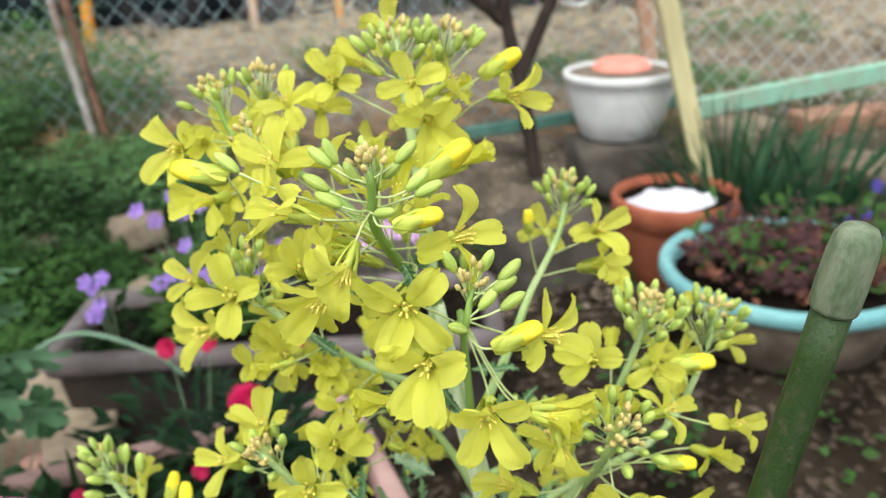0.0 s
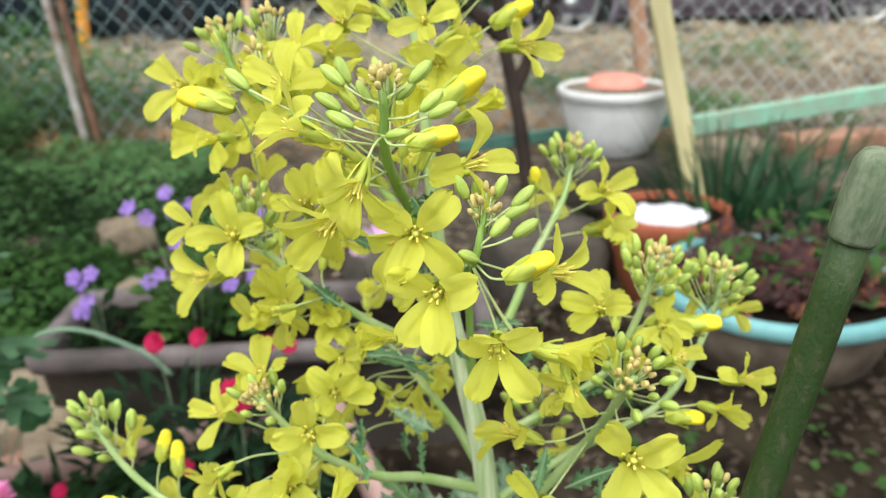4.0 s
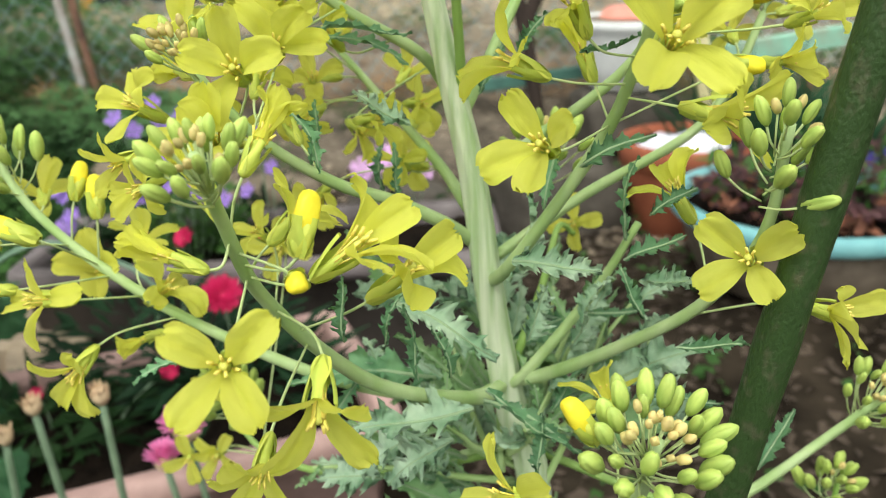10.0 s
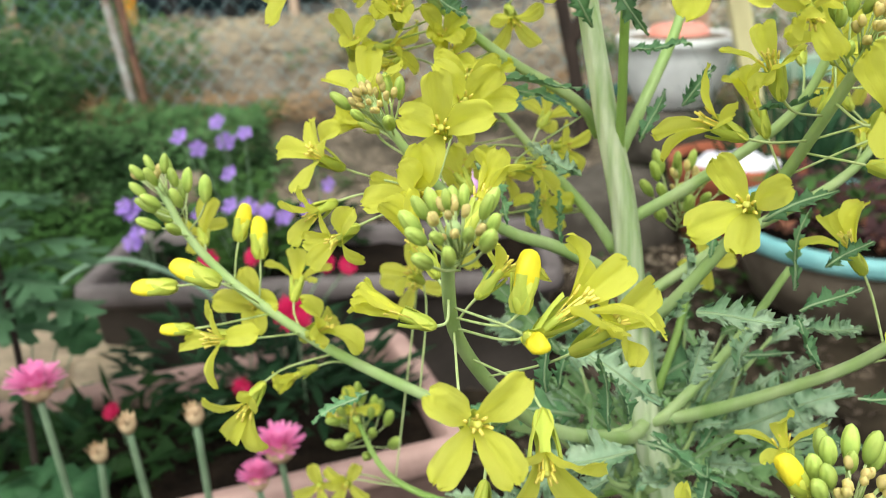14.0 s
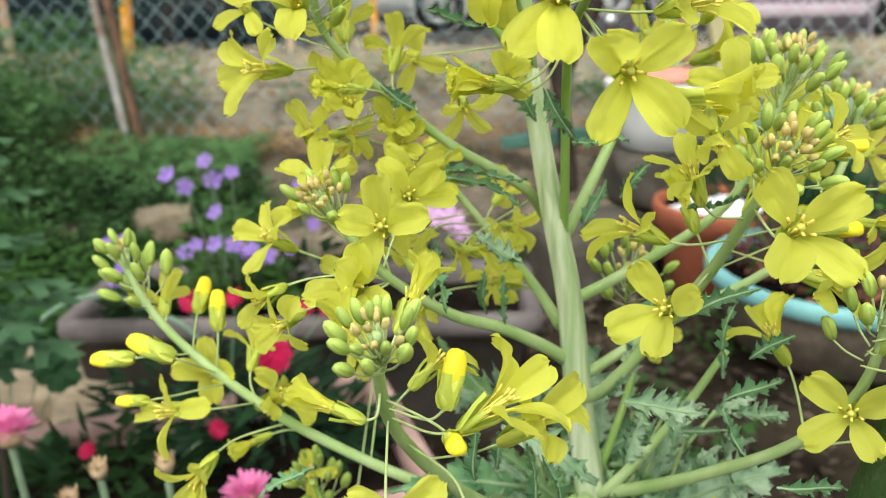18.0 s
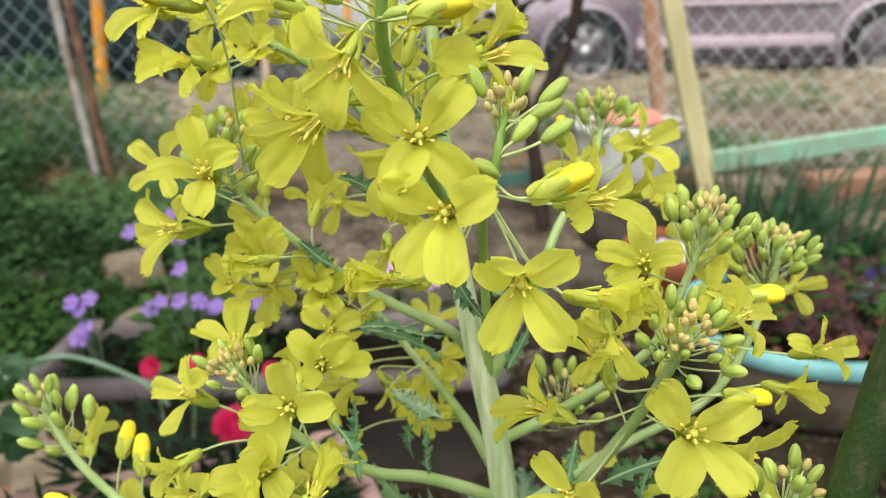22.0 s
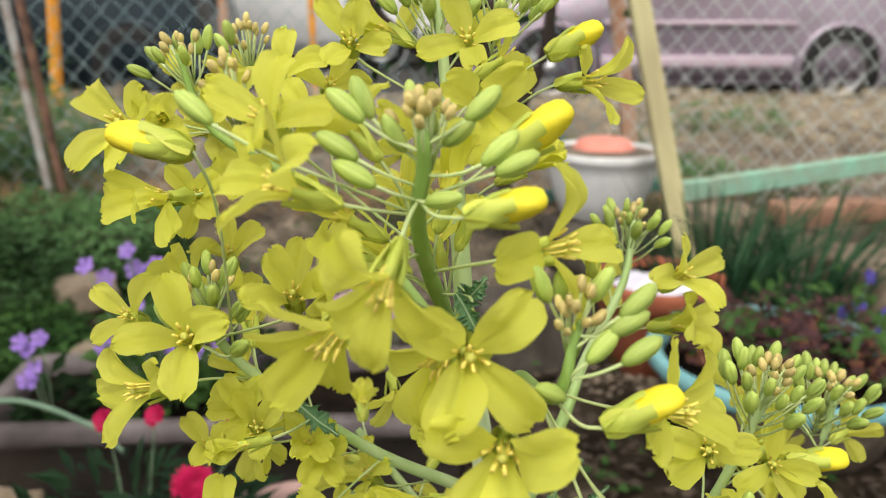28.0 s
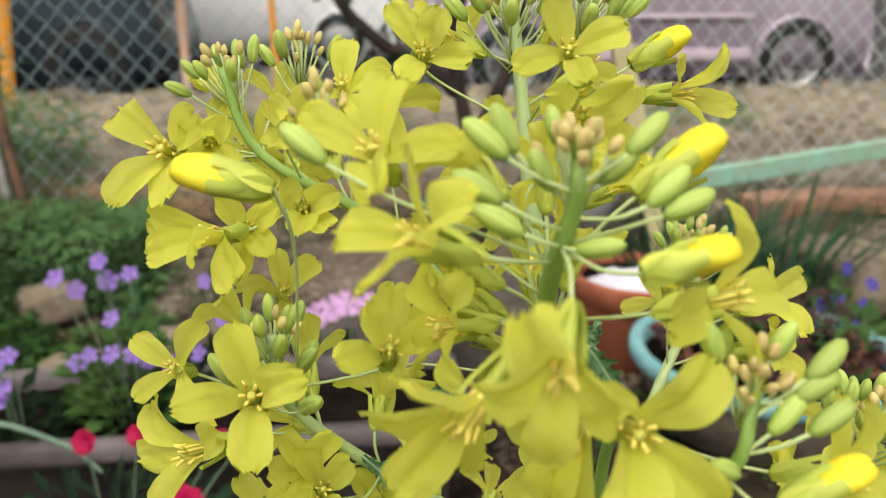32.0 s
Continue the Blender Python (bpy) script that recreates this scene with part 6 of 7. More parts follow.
flower("R16", (-0.0364, 0.3199, 0.6276), (0.66, -0.67, -0.35), (-167, 99, -83, 10), (25, 22, 15, 20), 0.86)
flower("R16", (-0.0222, 0.3163, 0.6171), (-0.38, -0.63, 0.68), (110, -154, -58, 14), (27, 23, 2, 2), 0.86)
flower("R16", (0.0466, 0.3375, 0.5819), (-0.36, -0.91, 0.22), (15, 97, -167, -80), (2, 2, 24, 6), 0.86)
flower("R16", (-0.0141, 0.3242, 0.6362), (0.70, -0.70, 0.12), (-153, 113, -69, 24), (30, 23, 12, 30), 0.86)
flower("R16", (-0.1235, 0.3215, 0.4829), (0.24, -0.96, 0.15), (15, 101, -167, -82), (7, 2, 2, 14), 0.86)
flower("R16", (-0.1110, 0.3223, 0.4835), (-0.16, -0.97, 0.17), (60, 145, -119, -34), (2, 3, 16, 2), 0.86)
flower("R16", (-0.1055, 0.3244, 0.5208), (0.24, -0.96, 0.14), (96, 178, -86, 1), (2, 2, 13, 10), 0.86)
flower("R16", (-0.0742, 0.2965, 0.6797), (0.89, -0.44, 0.12), (-144, 122, -60, 33), (36, 31, 22, 25), 0.86)
flower("R16", (-0.0413, 0.2981, 0.6656), (-0.42, -0.53, 0.74), (27, -67, 111, -156), (32, 20, 21, 17), 0.86)
flower("R16", (-0.0502, 0.2998, 0.6381), (-0.43, -0.85, -0.30), (92, -2, 176, -91), (28, 26, 20, 26), 0.86)
flower("R16", (-0.0276, 0.2899, 0.6383), (0.89, -0.44, 0.13), (-149, 117, -65, 28), (24, 32, 19, 18), 0.86)
flower("R16", (-0.0728, 0.2971, 0.5969), (-0.43, -0.52, 0.73), (24, -70, 108, -159), (37, 21, 18, 27), 0.86)
flower("R16", (-0.0523, 0.3107, 0.6056), (-0.41, -0.86, -0.31), (108, 14, -168, -75), (33, 27, 17, 19), 0.89)
flower("main", (-0.0386, 0.2403, 0.7805), (-0.65, 0.35, 0.68), (41, 123, 207, 322), (10, 13, 30, 20), 0.84)
flower("main", (-0.0245, 0.2500, 0.7774), (0.02, 0.45, 0.89), (86, 181, 269, 372), (31, 7, 27, 32), 0.88)
flower("main", (-0.0193, 0.2537, 0.7651), (0.25, 0.35, 0.90), (-1, 95, 190, 266), (66, 76, 76, 68), 0.98)
flower("main", (-0.0288, 0.2610, 0.7641), (-0.29, 0.38, 0.88), (95, 175, 271, 356), (27, 14, 31, 10), 0.88)
flower("main", (-0.0134, 0.2676, 0.7552), (0.36, 0.33, 0.87), (56, 132, 221, 314), (11, 19, 35, 9), 0.84)
flower("main", (-0.0206, 0.2829, 0.7458), (-0.14, 0.39, 0.91), (32, 123, 212, 309), (4, 15, 36, 20), 0.87)
flower("R3", (-0.0239, 0.3338, 0.8074), (-0.21, 0.88, 0.43), (13, 95, 188, 291), (19, 19, 33, 6), 0.90)
flower("R3", (-0.0340, 0.3224, 0.7970), (-0.81, 0.48, 0.35), (12, 79, 171, 261), (62, 63, 75, 64), 1.01)
flower("R3", (-0.0105, 0.3270, 0.7949), (0.40, 0.76, 0.51), (46, 149, 246, 325), (77, 66, 70, 70), 0.84)
flower("R3", (-0.0014, 0.3119, 0.7897), (0.87, -0.03, 0.49), (39, 120, 200, 303), (4, 23, 8, 11), 1.02)
flower("R3", (-0.0028, 0.3211, 0.7815), (0.75, 0.50, 0.44), (11, 109, 204, 290), (74, 77, 76, 67), 0.97)
flower("R3", (-0.0169, 0.3308, 0.7721), (-0.04, 0.95, 0.29), (51, 133, 238, 331), (8, 6, 14, 13), 0.82)
flower("R3", (-0.0303, 0.3183, 0.7629), (-0.84, 0.48, 0.24), (14, 88, 170, 266), (8, 36, 22, 22), 0.91)
flower("R3", (-0.0046, 0.3228, 0.7624), (0.54, 0.71, 0.44), (24, 112, 202, 280), (37, 8, 32, 29), 0.93)
flower("R3", (0.0036, 0.3025, 0.7605), (0.81, -0.27, 0.52), (-12, 92, 184, 259), (77, 71, 74, 69), 0.92)
flower("R3", (-0.0240, 0.3227, 0.7485), (-0.56, 0.82, 0.11), (69, 141, 241, 342), (7, 32, 9, 21), 0.89)
flower("R4", (-0.0875, 0.3000, 0.7538), (0.21, -0.93, 0.31), (131, 32, -107, -59), (39, 50, 11, 46), 0.92)
flower("R4", (-0.0755, 0.2900, 0.7800), (0.22, -0.92, 0.31), (137, 45, -125, -29), (58, 45, 51, 39), 0.88)
flower("R4", (-0.0943, 0.3000, 0.7751), (0.20, -0.95, 0.26), (149, 59, -55, -129), (55, 63, 37, 49), 0.88)
flower("R4", (-0.0728, 0.2950, 0.7598), (0.17, -0.93, 0.33), (144, 18, -113, -57), (56, 55, 55, 59), 0.95)
flower("R5", (-0.0743, 0.2850, 0.6960), (0.02, -0.79, 0.61), (129, 41, -105, -169), (47, 42, 28, 43), 0.88)
flower("R5", (-0.0579, 0.2900, 0.6829), (0.10, -0.79, 0.60), (137, 18, -120, -49), (44, 48, 51, 45), 0.88)
flower("R2", (-0.0193, 0.2750, 0.7004), (-0.05, -0.86, 0.50), (-128, 123, -53, 7), (25, 65, 31, 51), 0.88)
flower("R5", (-0.0869, 0.2900, 0.6814), (0.20, -0.76, 0.62), (126, 23, -120, -50), (37, 56, 51, 46), 0.88)
flower("R5", (-0.0552, 0.2900, 0.6774), (0.14, -0.81, 0.57), (139, 22, -124, -57), (38, 46, 43, 34), 0.88)
flower("R5", (-0.0706, 0.2800, 0.6922), (0.13, -0.78, 0.62), (-149, 114, 38, -81), (44, 23, 50, 39), 0.93)
flower("R5", (-0.0495, 0.2700, 0.6728), (0.11, -0.89, 0.44), (147, 17, -123, -62), (30, 37, 30, 28), 0.88)
flower("R4", (-0.0977, 0.3325, 0.7844), (-0.43, 0.88, 0.18), (67, 162, 259, 346), (66, 62, 67, 67), 0.87)
flower("R4", (-0.0813, 0.3286, 0.7815), (0.23, 0.79, 0.56), (38, 119, 211, 306), (14, 5, 33, 7), 0.82)
flower("R4", (-0.0956, 0.3300, 0.7684), (-0.67, 0.74, 0.06), (20, 92, 186, 264), (22, 23, 11, 34), 0.97)
flower("R4", (-0.0802, 0.3336, 0.7639), (-0.35, 0.93, 0.11), (17, 115, 197, 290), (16, 19, 6, 11), 0.97)
flower("R4", (-0.0671, 0.3280, 0.7665), (-0.15, 0.79, 0.59), (84, 165, 262, 342), (73, 60, 65, 62), 0.90)
flower("R4", (-0.0684, 0.3303, 0.7543), (-0.48, 0.87, 0.09), (-1, 90, 186, 290), (62, 67, 73, 73), 0.92)
flower("R5", (-0.0889, 0.2920, 0.7320), (-0.56, 0.61, 0.57), (57, 149, 231, 329), (11, 25, 10, 33), 0.88)
flower("R5", (-0.0747, 0.2999, 0.7166), (-0.21, 0.82, 0.53), (92, 180, 260, 340), (34, 36, 30, 12), 1.01)
flower("R5", (-0.0777, 0.2996, 0.7006), (-0.74, 0.67, 0.08), (37, 139, 224, 323), (29, 27, 26, 9), 0.83)
flower("R5", (-0.0562, 0.2978, 0.7083), (0.17, 0.54, 0.83), (90, 172, 260, 361), (37, 32, 17, 8), 0.93)
flower("R9", (0.0508, 0.2490, 0.6836), (0.05, 0.43, 0.90), (53, 163, 248, 343), (28, 26, 30, 3), 0.83)
flower("R9", (0.0574, 0.2606, 0.6662), (0.53, 0.42, 0.74), (76, 162, 262, 358), (72, 66, 76, 63), 0.88)
flower("R9", (0.0374, 0.2667, 0.6609), (-0.32, 0.38, 0.87), (27, 119, 208, 307), (61, 64, 60, 63), 0.99)
flower("R7", (0.0742, 0.3008, 0.6891), (0.36, 0.83, 0.42), (-3, 106, 177, 277), (37, 4, 14, 36), 0.98)
flower("R7", (0.0796, 0.2947, 0.6757), (0.85, 0.51, 0.10), (85, 191, 260, 372), (16, 19, 22, 14), 0.93)
flower("R7", (0.0626, 0.3042, 0.6723), (0.12, 0.89, 0.44), (39, 125, 220, 312), (74, 63, 76, 73), 0.82)
flower("R8", (0.0966, 0.3305, 0.6740), (-0.44, 0.86, 0.26), (52, 150, 236, 322), (27, 10, 30, 35), 1.00)
flower("R8", (0.1190, 0.3220, 0.6650), (0.79, 0.62, 0.05), (82, 159, 245, 352), (15, 18, 16, 17), 0.91)
flower("R8", (0.0993, 0.3253, 0.6575), (0.04, 0.96, 0.28), (27, 116, 194, 282), (8, 18, 26, 16), 0.92)
flower("R8", (0.0848, 0.3209, 0.6545), (-0.34, 0.70, 0.63), (78, 185, 265, 356), (11, 23, 17, 8), 0.89)
flower("R8", (0.0965, 0.3228, 0.6363), (0.42, 0.90, 0.14), (46, 133, 226, 325), (75, 70, 68, 69), 0.90)
flower("R10", (-0.0817, 0.2665, 0.6601), (-0.59, 0.80, 0.07), (49, 143, 236, 335), (66, 67, 74, 61), 0.90)
flower("R10", (-0.0599, 0.2686, 0.6569), (0.02, 0.81, 0.58), (52, 140, 217, 327), (14, 26, 18, 22), 0.85)
flower("R10", (-0.0701, 0.2675, 0.6385), (-0.80, 0.60, -0.02), (27, 109, 198, 277), (37, 2, 37, 19), 0.87)
flower("R10", (-0.0535, 0.2752, 0.6410), (-0.50, 0.67, 0.55), (62, 150, 244, 336), (7, 7, 15, 36), 0.94)
flower("R11", (-0.0463, 0.2073, 0.6527), (0.39, 0.56, 0.73), (24, 113, 196, 281), (65, 77, 62, 72), 0.97)
flower("R11", (-0.0619, 0.2089, 0.6414), (-0.46, 0.35, 0.81), (100, 167, 270, 367), (63, 73, 70, 67), 1.00)
flower("R11", (-0.0413, 0.2137, 0.6315), (0.70, 0.35, 0.63), (17, 101, 201, 271), (14, 18, 26, 34), 0.98)
flower("R12", (-0.1546, 0.3088, 0.6108), (-0.42, 0.89, 0.17), (26, 116, 195, 284), (6, 16, 33, 26), 1.00)
flower("R12", (-0.1169, 0.3004, 0.5947), (0.09, 0.72, 0.68), (8, 98, 178, 267), (17, 28, 22, 15), 1.00)
flower("R16", (-0.0472, 0.3549, 0.6594), (-0.07, 1.00, 0.07), (4, 103, 201, 298), (65, 73, 64, 76), 0.99)
flower("R16", (-0.0515, 0.3428, 0.6444), (-0.82, 0.57, -0.04), (38, 110, 202, 289), (76, 77, 66, 65), 0.94)
flower("R16", (-0.0193, 0.3470, 0.6440), (0.37, 0.87, 0.33), (17, 92, 188, 280), (17, 15, 37, 27), 0.92)
flower("R16", (-0.0176, 0.3390, 0.6258), (-0.06, 1.00, 0.05), (35, 124, 216, 285), (23, 2, 34, 12), 0.94)
flower("R16", (-0.0179, 0.3265, 0.6123), (-0.67, 0.74, -0.07), (55, 157, 239, 328), (3, 14, 8, 11), 0.97)
flower("R6", (0.0420, 0.3648, 0.7064), (-0.05, 0.99, -0.10), (69, 151, 236, 346), (8, 10, 12, 2), 0.98)
flower("main", (-0.0405, 0.2470, 0.7601), (-0.89, 0.14, 0.43), (64, 165, 247, 344), (67, 61, 75, 74), 0.93)
flower("main", (-0.0424, 0.2436, 0.7495), (-0.95, -0.29, 0.08), (54, 140, 234, 335), (2, 3, 7, 9), 1.00)
flower("main", (-0.0423, 0.2572, 0.7500), (-0.91, -0.02, 0.41), (54, 150, 257, 328), (12, 17, 11, 3), 0.96)
flower("main", (-0.0343, 0.2717, 0.7456), (-0.74, 0.28, 0.61), (6, 110, 187, 276), (31, 19, 15, 36), 0.89)
flower("main", (-0.0352, 0.2689, 0.7366), (-0.90, -0.12, 0.41), (34, 131, 230, 319), (76, 77, 61, 69), 0.86)

yellow_bud("main", (-0.0927, 0.2546, 0.7778), (-0.0741, 0.2528, 0.7741))
flower("main", (-0.0255, 0.2213, 0.7061), (-0.93, -0.33, 0.16), (10, 95, 185, 275), (74, 66, 78, 70), 0.82)
flower("R2", (0.0288, 0.2253, 0.6985), (1.00, -0.00, -0.07), (10, 95, 185, 275), (74, 66, 78, 70), 0.99)
yellow_bud("main", (0.0050, 0.2418, 0.7850), (-0.0105, 0.2390, 0.7744))
yellow_bud("main", (-0.0039, 0.2120, 0.7731), (-0.0180, 0.2114, 0.7698))
yellow_bud("R2", (0.0237, 0.2149, 0.7348), (0.0086, 0.2134, 0.7285))
yellow_bud("R3", (0.0276, 0.3207, 0.7989), (0.0115, 0.3171, 0.7907))
flower("R5", (-0.0685, 0.2572, 0.7005), (-0.80, -0.59, 0.12), (10, 95, 185, 275), (74, 66, 78, 70), 0.69)
yellow_bud("R6", (0.0298, 0.3240, 0.7321), (0.0304, 0.3263, 0.7203))
yellow_bud("R8", (0.1027, 0.2900, 0.6745), (0.0838, 0.2893, 0.6736))
yellow_bud("R9", (0.0833, 0.2449, 0.6587), (0.0690, 0.2450, 0.6600))
yellow_bud("R11", (-0.0335, 0.1718, 0.6311), (-0.0363, 0.1831, 0.6281))
flower("R11", (-0.0657, 0.1920, 0.6301), (-0.93, 0.11, 0.36), (10, 95, 185, 275), (74, 66, 78, 70), 0.89)
yellow_bud("R11", (-0.0344, 0.2005, 0.6425), (-0.0378, 0.1947, 0.6282))
yellow_bud("R12", (-0.1547, 0.2578, 0.5947), (-0.1446, 0.2621, 0.5929))
yellow_bud("R12", (-0.1319, 0.2969, 0.6261), (-0.1349, 0.2916, 0.6132))
yellow_bud("R12", (-0.1276, 0.2951, 0.6216), (-0.1270, 0.2893, 0.6070))
yellow_bud("R12", (-0.1483, 0.2605, 0.6173), (-0.1321, 0.2587, 0.6109))
yellow_bud("R12", (-0.1661, 0.2673, 0.6058), (-0.1505, 0.2681, 0.6063))
flower("R12", (-0.1169, 0.2862, 0.5612), (-0.84, -0.52, -0.15), (10, 95, 185, 275), (74, 66, 78, 70), 0.73)
yellow_bud("R13", (0.0220, 0.1808, 0.5968), (0.0298, 0.1815, 0.5848))
green_bud("main", (-0.0411, 0.2264, 0.7896), (-0.0355, 0.2246, 0.7842))
green_bud("main", (-0.0430, 0.2242, 0.7822), (-0.0366, 0.2226, 0.7777))
green_bud("main", (-0.0403, 0.2225, 0.7770), (-0.0334, 0.2211, 0.7732))
green_bud("main", (-0.0112, 0.2255, 0.7896), (-0.0172, 0.2241, 0.7845))
green_bud("main", (-0.0158, 0.2239, 0.7840), (-0.0212, 0.2258, 0.7799))
green_bud("main", (-0.0081, 0.2230, 0.7818), (-0.0144, 0.2217, 0.7770))
green_bud("main", (-0.0045, 0.2218, 0.7783), (-0.0120, 0.2212, 0.7755))
green_bud("main", (-0.0186, 0.2200, 0.7710), (-0.0245, 0.2235, 0.7697))
green_bud("main", (-0.0683, 0.2271, 0.7891), (-0.0627, 0.2253, 0.7837))
green_bud("main", (-0.0375, 0.2268, 0.7913), (-0.0340, 0.2256, 0.7847))
green_bud("main", (-0.0321, 0.2245, 0.7844), (-0.0281, 0.2255, 0.7788))
green_bud("main", (-0.0248, 0.2252, 0.7874), (-0.0226, 0.2272, 0.7817))
green_bud("R2", (0.0176, 0.2170, 0.7544), (0.0110, 0.2158, 0.7499))
green_bud("R2", (0.0157, 0.2158, 0.7504), (0.0087, 0.2149, 0.7468))
green_bud("R2", (0.0105, 0.2150, 0.7472), (0.0049, 0.2135, 0.7419))
green_bud("R2", (0.0180, 0.2144, 0.7459), (0.0113, 0.2133, 0.7417))
green_bud("R2", (-0.0039, 0.2124, 0.7375), (0.0015, 0.2155, 0.7337))
green_bud("R2", (0.0088, 0.2183, 0.7579), (0.0067, 0.2198, 0.7514))
green_bud("R2", (-0.0047, 0.2187, 0.7579), (-0.0014, 0.2201, 0.7514))

bud_head((-0.0248, 0.2244, 0.7848), (-0.06, -0.25, 0.97), 0.013, 14, 1, 0)
bud_head((0.0035, 0.2161, 0.7501), (0.04, -0.34, 0.94), 0.012, 12, 1, 1)
bud_head((-0.0202, 0.3148, 0.8087), (0.03, -0.09, 1.00), 0.016, 16, 12, 2)
bud_head((-0.0003, 0.3152, 0.8081), (0.23, -0.15, 0.96), 0.016, 10, 10, 3)
bud_head((-0.0935, 0.3162, 0.7921), (-0.27, -0.11, 0.96), 0.013, 9, 6, 4)
bud_head((-0.0738, 0.3181, 0.7955), (0.03, -0.09, 1.00), 0.012, 12, 4, 5)
bud_head((-0.0640, 0.2480, 0.7900), (-0.07, -0.28, 0.96), 0.009, 10, 1, 6)
bud_head((-0.0798, 0.2770, 0.7358), (0.02, -0.16, 0.99), 0.014, 6, 10, 7)
bud_head((0.0511, 0.3563, 0.7318), (0.13, -0.08, 0.99), 0.016, 10, 14, 8)
bud_head((0.0726, 0.2817, 0.7055), (0.13, -0.18, 0.97), 0.017, 14, 16, 9)
bud_head((0.1094, 0.3139, 0.6863), (0.18, -0.17, 0.97), 0.017, 8, 18, 10)
bud_head((0.0522, 0.2262, 0.6880), (0.03, -0.64, 0.77), 0.016, 16, 13, 11)
bud_head((-0.0764, 0.2468, 0.6706), (-0.32, -0.46, 0.83), 0.013, 22, 5, 12)
bud_head((-0.0516, 0.1755, 0.6586), (-0.05, -0.40, 0.92), 0.0115, 12, 14, 13)
bud_head((-0.1628, 0.2944, 0.6370), (-0.40, -0.08, 0.91), 0.016, 4, 14, 14)
bud_head((0.0429, 0.1781, 0.5876), (0.05, -0.45, 0.88), 0.0185, 15, 22, 15)
bud_head((0.1480, 0.2719, 0.5377), (0.27, -0.42, 0.86), 0.017, 10, 14, 16)
bud_head((0.1444, 0.2858, 0.4917), (0.12, -0.40, 0.91), 0.014, 4, 14, 17)
bud_head((0.0786, 0.2130, 0.6515), (0.12, -0.25, 0.96), 0.016, 3, 10, 18)
bud_head((-0.1055, 0.3244, 0.5208), (-0.15, -0.41, 0.90), 0.020, 2, 16, 19)
bud_head((0.0340, 0.3276, 0.6203), (0.03, -0.34, 0.94), 0.020, 10, 14, 20)

kale_leaf((0.0137, 0.2294, 0.6102), (0.98, -0.19, 0.01), (0.00, -0.65, 0.75), 0.0244, 0.0123, KALE_PALE, 0.10, 1)
kale_leaf((0.0053, 0.2421, 0.5606), (0.89, -0.29, -0.36), (0.79, -0.15, 0.75), 0.0321, 0.0100, KALE, 0.15, 2)
kale_leaf((0.0020, 0.2447, 0.5535), (-0.99, -0.12, -0.00), (-0.20, -0.32, 0.75), 0.0406, 0.0166, KALE_PALE, 0.20, 3)
kale_leaf((-0.0052, 0.2541, 0.5365), (-0.90, -0.31, -0.31), (-0.74, -0.59, 0.75), 0.0264, 0.0174, KALE_PALE, 0.30, 4)
kale_leaf((-0.0147, 0.2633, 0.5327), (-0.93, -0.28, -0.24), (0.40, -0.06, 0.75), 0.0262, 0.0157, KALE_PALE, 0.30, 5)
kale_leaf((-0.0044, 0.2267, 0.5762), (-0.20, 0.09, 0.98), (0.64, -0.49, 0.75), 0.0164, 0.0100, KALE, 0.10, 6)
kale_leaf((-0.0298, 0.2042, 0.6012), (-0.11, 0.11, 0.99), (-0.56, -0.45, 0.75), 0.0170, 0.0100, KALE, 0.10, 7)
kale_leaf((-0.0117, 0.2091, 0.5863), (-0.26, 0.15, 0.95), (-0.49, -0.07, 0.75), 0.0213, 0.0100, KALE, 0.10, 8)
kale_leaf((0.0512, 0.2324, 0.5902), (-0.30, 0.10, 0.95), (0.69, -0.62, 0.75), 0.0178, 0.0100, KALE, 0.20, 9)
kale_leaf((0.0580, 0.2207, 0.5876), (0.98, -0.19, 0.11), (0.32, -0.27, 0.75), 0.0201, 0.0100, KALE, 0.10, 10)
kale_leaf((0.0478, 0.2500, 0.6077), (0.11, 0.20, 0.97), (-0.77, -0.19, 0.75), 0.0259, 0.0100, KALE, 0.10, 11)
kale_leaf((0.0329, 0.2390, 0.6345), (0.89, -0.03, 0.45), (-0.12, -0.65, 0.75), 0.0225, 0.0100, KALE, 0.10, 12)
kale_leaf((0.0576, 0.2581, 0.5461), (0.97, -0.09, 0.21), (0.80, -0.12, 0.75), 0.0276, 0.0103, KALE, 0.20, 13)
kale_leaf((0.0900, 0.2330, 0.5365), (0.42, 0.13, 0.90), (-0.09, -0.37, 0.75), 0.0216, 0.0100, KALE, 0.20, 14)
kale_leaf((-0.0437, 0.2592, 0.6319), (0.05, 0.14, 0.99), (-0.78, -0.56, 0.75), 0.0197, 0.0100, KALE, 0.10, 15)
kale_leaf((-0.0197, 0.2744, 0.6156), (-0.05, 0.13, 0.99), (0.29, -0.05, 0.75), 0.0183, 0.0100, KALE, 0.10, 16)
kale_leaf((-0.0455, 0.2848, 0.6695), (0.93, -0.24, -0.27), (0.70, -0.54, 0.75), 0.0340, 0.0100, KALE, 0.10, 17)
kale_leaf((-0.0090, 0.2906, 0.6839), (-0.46, 0.08, 0.88), (-0.47, -0.40, 0.75), 0.0184, 0.0100, KALE, 0.10, 18)
kale_leaf((-0.0218, 0.2528, 0.5881), (0.90, -0.27, -0.35), (-0.58, -0.10, 0.75), 0.0365, 0.0166, KALE_PALE, 0.10, 19)
kale_leaf((0.0197, 0.2572, 0.5715), (0.45, 0.09, 0.89), (0.62, -0.64, 0.75), 0.0182, 0.0131, KALE_PALE, 0.20, 20)
kale_leaf((0.0550, 0.2544, 0.5913), (0.95, -0.18, 0.26), (0.42, -0.22, 0.75), 0.0170, 0.0112, KALE_PALE, 0.20, 21)
